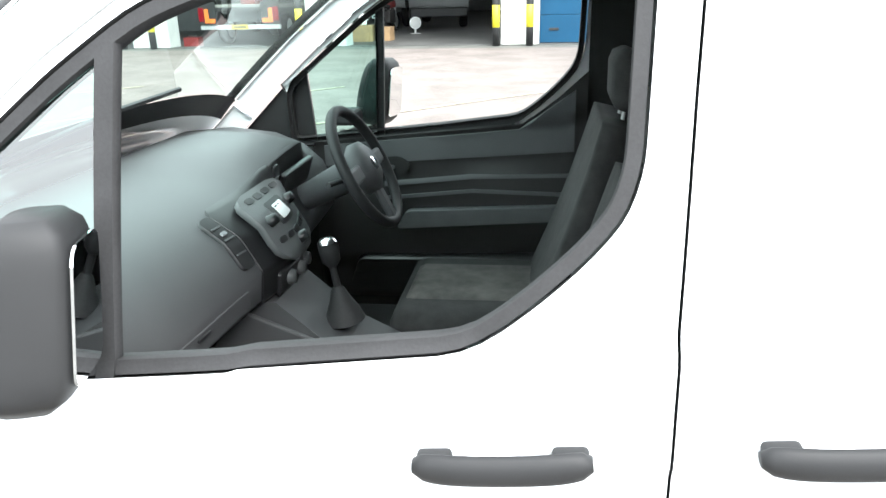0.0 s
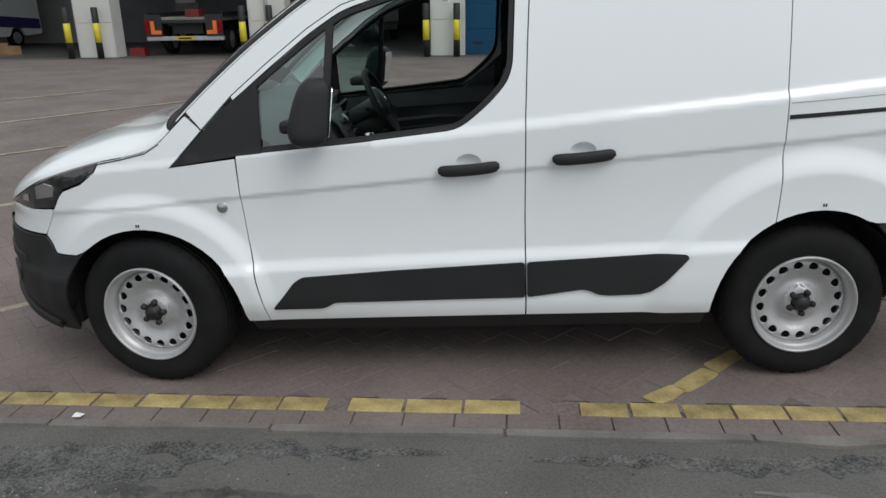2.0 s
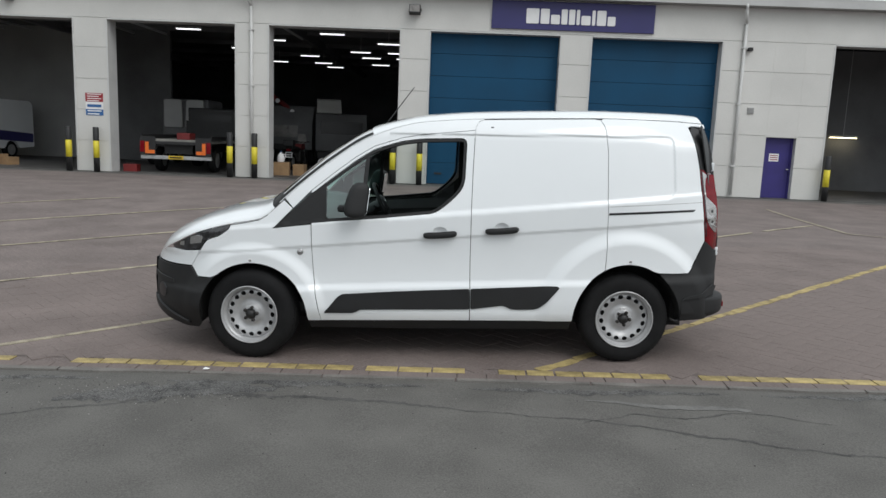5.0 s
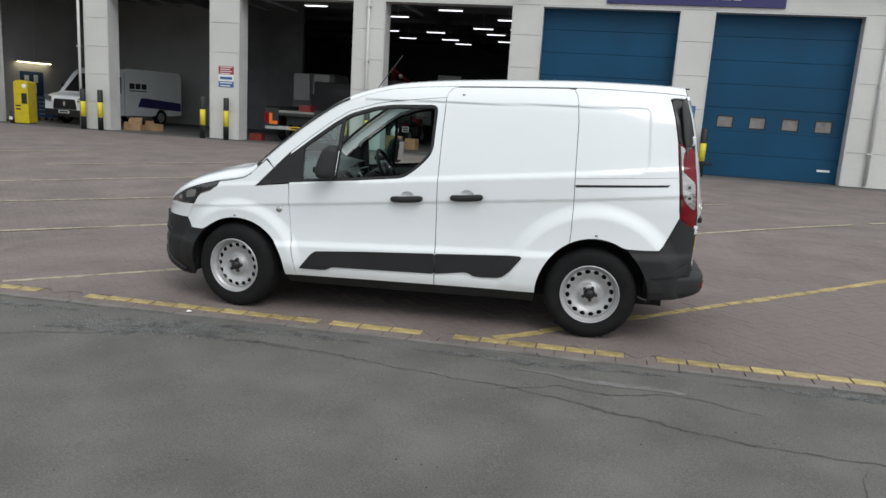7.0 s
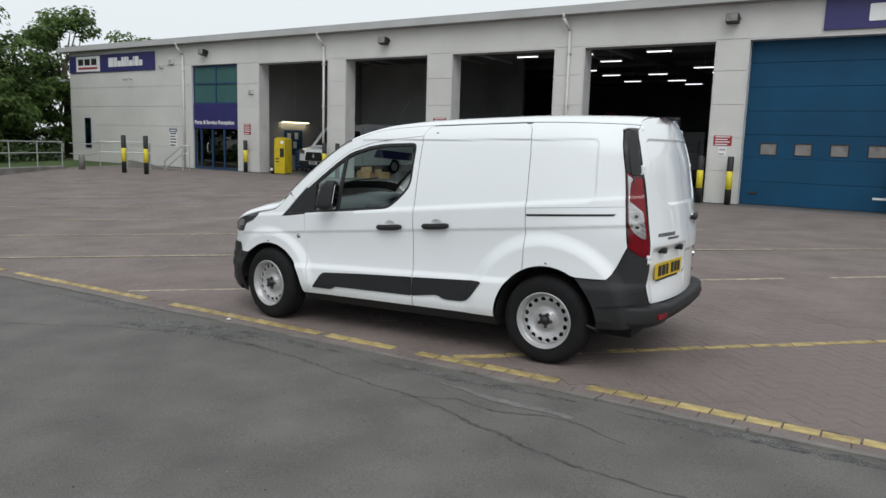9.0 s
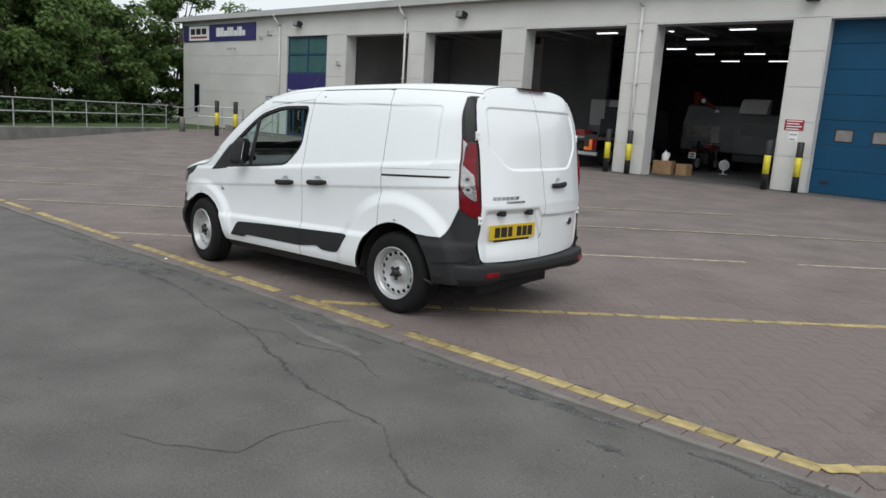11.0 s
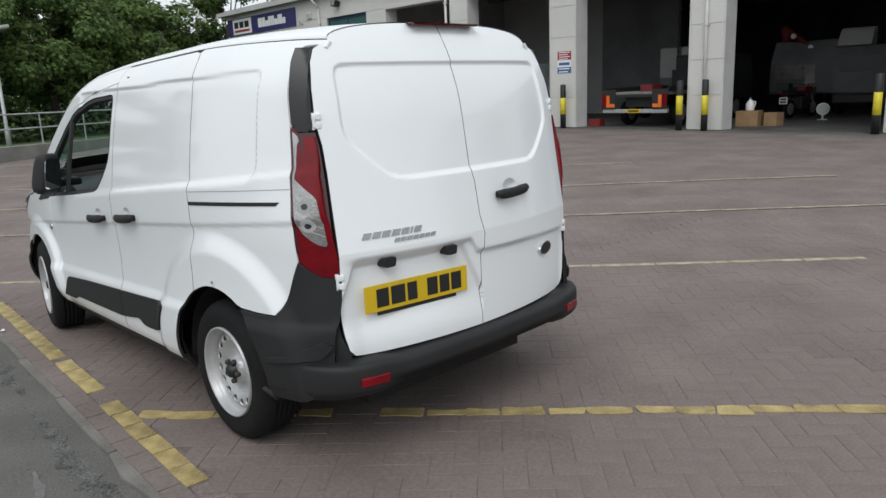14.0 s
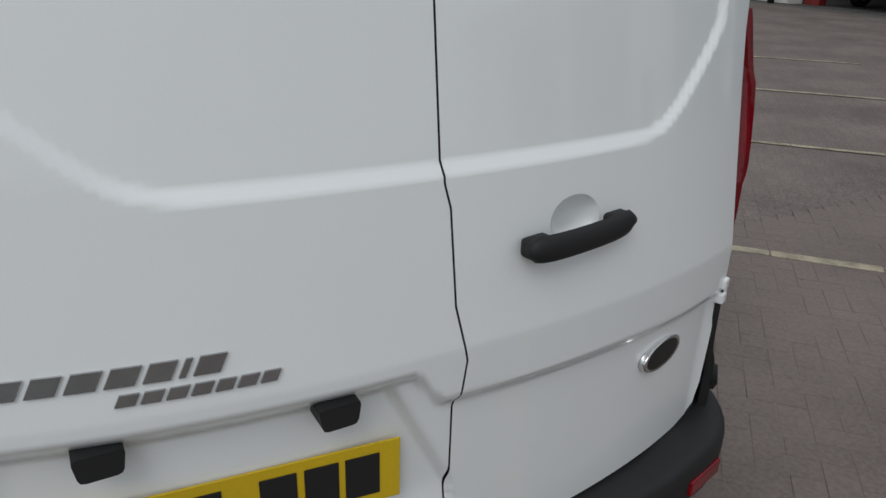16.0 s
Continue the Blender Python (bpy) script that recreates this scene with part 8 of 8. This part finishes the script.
for k in range(n):
    a, b = start + _ed * (long * k / n), start + _ed * (long * (k + 1) / n - 0.012)
    ta, tb = 0.27 - 0.17 * max(0, (k / n - 0.45) / 0.55), 0.27 - 0.17 * max(0, ((k + 1) / n - 0.45) / 0.55)
    bm = bmesh.new()
    pts = []
    for p, t in ((a, ta), (b, tb)):
        for off, z in ((0.0, -0.6), (0.0, t - 0.02), (0.02, t), (0.30, t), (0.30, -0.6)):
            q = p + _en * off
            pts.append(bm.verts.new((q.x, q.y, z + rnd.uniform(-0.006, 0.006))))
    for j in range(5):
        bm.faces.new((pts[j], pts[(j + 1) % 5], pts[5 + (j + 1) % 5], pts[5 + j]))
    bm.faces.new(pts[:5])
    bm.faces.new(pts[5:][::-1])
    part("wall_length", bm, M_CONC, lw)
fence = thing("fence", Matrix.Identity(4), "galvanised two-rail tubular fence on a low wall", "fence")
ZTOP = lambda f: 1.24 - 0.10 * max(0, (f - 0.45) / 0.55)
m = int(long / 1.95)
fp = []
for k in range(m + 1):
    f = k / m
    q = start + _ed * (long * f) + _en * 0.16
    fp.append((q.x, q.y, ZTOP(f)))
    part("post", tube((q.x, q.y, ZTOP(f) - 1.1), (q.x, q.y, ZTOP(f)), 0.026, 8), M_GALV, fence)
for dz in (0.0, -0.46):
    for a, b in zip(fp, fp[1:]):
        part("rail", tube((a[0], a[1], a[2] + dz), (b[0], b[1], b[2] + dz), 0.024, 8), M_GALV, fence)

# handrails of the ramp and step at the reception
def handrail(points, posts, drop, label):
    h = thing("handrail", Matrix.Identity(4), label, "handrail", "handrails")
    part("rail", pipe(points, 0.024, 8), M_GALV, h)
    part("rail", pipe([(x, y, z - drop) for x, y, z in points], 0.024, 8), M_GALV, h)
    for x, y, z in posts:
        part("post", tube((x, y, 0.0), (x, y, z), 0.024, 8), M_GALV, h)
handrail([(-26.7, 13.5, 1.10), (-25.55, 13.75, 1.08), (-25.15, 13.95, 1.22), (-24.4, 14.75, 1.22), (-23.8, 15.5, 1.22)], [(-25.15, 13.95, 1.22), (-24.4, 14.75, 1.22), (-23.8, 15.5, 1.22)], 0.46, "galvanised handrail along the ramp")
handrail([(-23.8, 15.5, 1.20), (-24.5, 15.9, 0.65)], [(-24.5, 15.9, 0.65)], 0.42, "sloping galvanised handrail at the ramp's foot")
handrail([(-23.75, 16.2, 0.42), (-22.95, 16.55, 1.12), (-22.72, 16.75, 1.12)], [(-22.95, 16.55, 1.12), (-22.72, 16.75, 1.12), (-23.75, 16.2, 0.42)], 0.36, "short galvanised handrail by the reception door")
rp = part("ramp_wall", prism([(-27.2, -0.1), (-24.9, -0.1), (-23.6, 0.02), (-27.2, 0.34)], 0.18, "xz", 16.6), M_CONC)
tagged(rp, "low grey ramp wall along the reception", "wall", kind="structure")
gb = thing("bollard", pose(-25.55, 13.35, 0.0), "short weathered grey bollard by the ramp", "bollard")
part("stump", lathe([(0, 0), (0.13, 0), (0.12, 0.58), (0.10, 0.64), (0.05, 0.67), (0, 0.67)], 16), M_CONC, gb, smooth=True)

# yard lamp
lp = thing("street_lamp", pose(-22.05, 4.05, -0.2), "galvanised yard lamp post with twin flat heads", "street lamp")
part("column", lathe([(0, 0), (0.085, 0), (0.085, 0.9), (0.06, 1.0), (0.05, 4.1), (0, 4.1)], 14), M_GALV, lp, smooth=True)
part("cross_arm", box(-0.05, 0.05, -0.28, 0.32, 4.08, 4.14, 0.01), M_GALV, lp)
for y, r in ((-0.30, -14), (0.34, 10)):
    h = part("lamp_head", box(-0.17, 0.17, -0.20, 0.20, -0.05, 0.06, 0.03), M_GUTTER, lp, "flat grey lamp head")
    h.matrix_basis = pose(0, y, 4.17, r, 0, 0)
    part("lamp_glass", box(-0.14, 0.14, -0.16, 0.16, -0.062, -0.051), M_PANE, h)

# grit bin
grit = thing("grit_bin", pose(-20.01, 1.95, -0.226, 0, 0, 57), "faded yellow plastic grit bin against the wall", "bin")
bm = bmesh.new()
lo = [bm.verts.new(p) for p in ((-0.36, -0.24, 0), (0.36, -0.24, 0), (0.36, 0.24, 0), (-0.36, 0.24, 0))]
hi = [bm.verts.new(p) for p in ((-0.45, -0.31, 0.55), (0.45, -0.31, 0.55), (0.45, 0.31, 0.64), (-0.45, 0.31, 0.64))]
bm.faces.new(lo[::-1])
bm.faces.new(hi)
for k in range(4):
    bm.faces.new((lo[k], lo[(k + 1) % 4], hi[(k + 1) % 4], hi[k]))
part("tub", bm, M_BOLY, grit)
part("lid", prism(rounded([(-0.36, 0.54), (0.36, 0.64), (0.34, 0.76), (0.0, 0.78), (-0.34, 0.66)], 0.03, 2), 0.96, "yz", -0.48), M_BOLY, grit, "sloping yellow lid")
part("label_patch", box(-0.14, 0.14, -0.345, -0.30, 0.28, 0.42), M_INK, grit)

# verge behind the wall
bm = bmesh.new()
q = [start + _en * 0.3, EDGE[1] + _en * 0.3, EDGE[1] + _en * 0.3 + Vector((-6, 12)), EDGE[1] + Vector((-60, 40)), start + _en * 60]
vs = [bm.verts.new((p.x, p.y, 0.0)) for p in q]
bm.faces.new(vs)
verge = part("grass_verge", bm, M_GRASS)
tagged(verge, "rough grass under the trees", "grass", kind="structure")
tagged(part("grass_bank", box(-60, -34.5, 17.8, 60, -0.05, 0.002), M_GRASS), "rough grass beside the building", "grass", kind="structure")


def leaf_mesh(points, size, rnd):
    """Small pointed leaf sprays at the points, each turned its own way."""
    rs = np.random.default_rng(rnd.randrange(1 << 30))
    C = np.array([tuple(c) for c, n in points])
    Z = np.array([tuple(n) for c, n in points]) + rs.normal(0, 0.45, (len(points), 3)) + np.array((0, 0, 0.2))
    Z /= np.linalg.norm(Z, axis=1)[:, None]
    X = np.cross(Z, rs.normal(0, 1, Z.shape))
    X /= np.linalg.norm(X, axis=1)[:, None] + 1e-9
    Y = np.cross(Z, X)
    S = (size * rs.uniform(0.6, 1.35, len(points)))[:, None]
    star = ((0.0, -0.55), (0.26, -0.16), (0.55, 0.12), (0.14, 0.20), (0.0, 0.55), (-0.20, 0.18), (-0.52, 0.10), (-0.24, -0.18))
    V = [C + Z * S * 0.10] + [C + (X * a + Y * b) * S - Z * S * 0.24 * (a * a + b * b) for a, b in star]
    vs = np.stack(V, 1).reshape(-1, 3)
    k = np.arange(8)
    f = np.stack([np.zeros(8, int), 1 + k, 1 + (k + 1) % 8], 1)
    fs = (f[None] + (np.arange(len(points)) * 9)[:, None, None]).reshape(-1, 3)
    return vs.tolist(), fs.tolist()


def tree(x, y, h, r, seed, leaves=2600, size=0.30, low=0.1, label="broad green maple-like tree in full leaf"):
    rnd = random.Random(seed)
    t = thing("tree", pose(x, y, 0), label, "tree", "trees by the yard")
    bm = bmesh.new()
    top_z = h * 0.62
    pts = [Vector((0, 0, -0.1)), Vector((rnd.uniform(-.1, .1), rnd.uniform(-.1, .1), h * 0.25)), Vector((rnd.uniform(-.25, .25), rnd.uniform(-.25, .25), top_z))]
    rad = 0.022 * h
    add_tube(bm, pts[0], pts[1], rad * 1.3, 10, rad)
    add_tube(bm, pts[1], pts[2], rad, 10, rad * 0.5)
    clumps = []
    for k in range(int(26 + r * 8)):
        for _ in range(20):
            d = Vector((rnd.gauss(0, 1), rnd.gauss(0, 1), rnd.gauss(0, 1))).normalized()
            f = rnd.uniform(0.55, 1.0)
            zc = h * (low + (1 - low) * 0.5)
            c = Vector((d.x * r * f, d.y * r * f, zc + d.z * h * (1 - low) * 0.5 * f))
            if c.z > h * low:
                break
        w = 1.0 - 0.35 * max(0, (c.z / h - 0.6) / 0.4)
        c.x *= w
        c.y *= w
        clumps.append((c, rnd.uniform(0.55, 1.0) * r * 0.36, d))
    for c, cr, d in clumps[:16]:
        a = pts[1].lerp(pts[2], rnd.uniform(0.1, 1.0))
        m = a.lerp(c, 0.5) + Vector((0, 0, -0.15))
        add_tube(bm, a, m, rad * 0.36, 6, rad * 0.22)
        add_tube(bm, m, c, rad * 0.22, 6, rad * 0.06)
    part("trunk", bm, M_BARK, t, smooth=True)
    P = []
    per = max(8, leaves // len(clumps))
    for c, cr, d in clumps:
        for _ in range(per):
            e = Vector((rnd.gauss(0, 1), rnd.gauss(0, 1), rnd.gauss(0.15, 0.8))).normalized()
            P.append((c + Vector((e.x, e.y, e.z * 0.62)) * cr * rnd.uniform(0.45, 1.1), (e + d * 0.5 + Vector((0, 0, 0.45))).normalized()))
    vs, fs = leaf_mesh(P, size, rnd)
    part("crown", (vs, [], fs), M_LEAF, t, "dense green crown", smooth=False)
    return t

for k, (sx, off, h, r) in enumerate(((-0.5, 8.0, 6.6, 3.0), (3.6, 9.5, 7.3, 3.4), (7.6, 8.5, 7.4, 3.3), (11.6, 9.5, 8.0, 3.5), (15.4, 8.5, 7.6, 3.2), (18.6, 8.5, 6.6, 2.6))):
    p = EDGE[0] + _ed * sx + _en * off
    tree(p.x, p.y, h, r, 40 + k, 13000, 0.20, 0.0)
for k, (x, y, h, r) in enumerate(((-40.5, 14.5, 8.6, 2.9), (-39.5, 20.8, 9.6, 3.0), (-40.5, 26.0, 8.4, 3.0), (-47.0, 18.0, 9.5, 3.4), (-34.5, 1.0, 9.2, 3.6), (-37.5, 8.5, 9.6, 3.8), (-37.6, 14.6, 8.2, 3.3), (-43.0, 11.5, 9.8, 3.8), (-39.4, 17.4, 5.4, 2.5))):
    tree(x, y, h, r, 60 + k, 9500, 0.24, 0.02, "taller darker green tree behind the others")
for k, (x, y, h, r) in enumerate(((-36.0, -4.5, 9.0, 3.6), (-31.5, -10.0, 9.0, 3.8), (-27.0, -15.0, 9.2, 3.8))):
    tree(x, y, h, r, 80 + k, 4000, 0.36, 0.02, "green tree across the road, mirrored in the van's side")
# undergrowth along the fence, its leaves coloured dark for the canopy's shade
rnd = random.Random(77)
P = []
for k in range(8500):
    s_, o_ = rnd.uniform(-12, long - 12 + 9), rnd.uniform(4.5, 8.5)
    hh = 1.1 * (0.5 + 0.5 * math.sin(s_ * 1.3) ** 2) * rnd.random() ** 0.7
    p = EDGE[0] + _ed * s_ + _en * o_
    P.append((Vector((p.x, p.y, 0.02 + hh)), Vector((rnd.uniform(-1, 1), rnd.uniform(-1, 1), 1)).normalized()))
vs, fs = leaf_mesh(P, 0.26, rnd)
bush = part("undergrowth", (vs, [], fs), M_SHADELEAF)
tagged(bush, "undergrowth below the trees, canopy shade in its leaf colour", "shrubs", kind="stuff")


# ---- the paving blocks passed nearest, one by one ----
_rb = random.Random(21)
for x, y, r in BLOCKS_NEAR:
    p = KM @ Vector((x, y, 0))
    o = new("paving_block", _me)
    o.parent = yard
    o.matrix_basis = Matrix.Translation((p.x, p.y, fall(p.x, p.y) + _rb.uniform(-0.0015, 0.0015))) @ Matrix.Rotation(-math.atan(0.02), 4, "Y") @ Matrix.Rotation(radians(r) + KERB, 4, "Z") @ Matrix.Rotation(radians(_rb.uniform(-0.5, 0.5)), 4, "X")
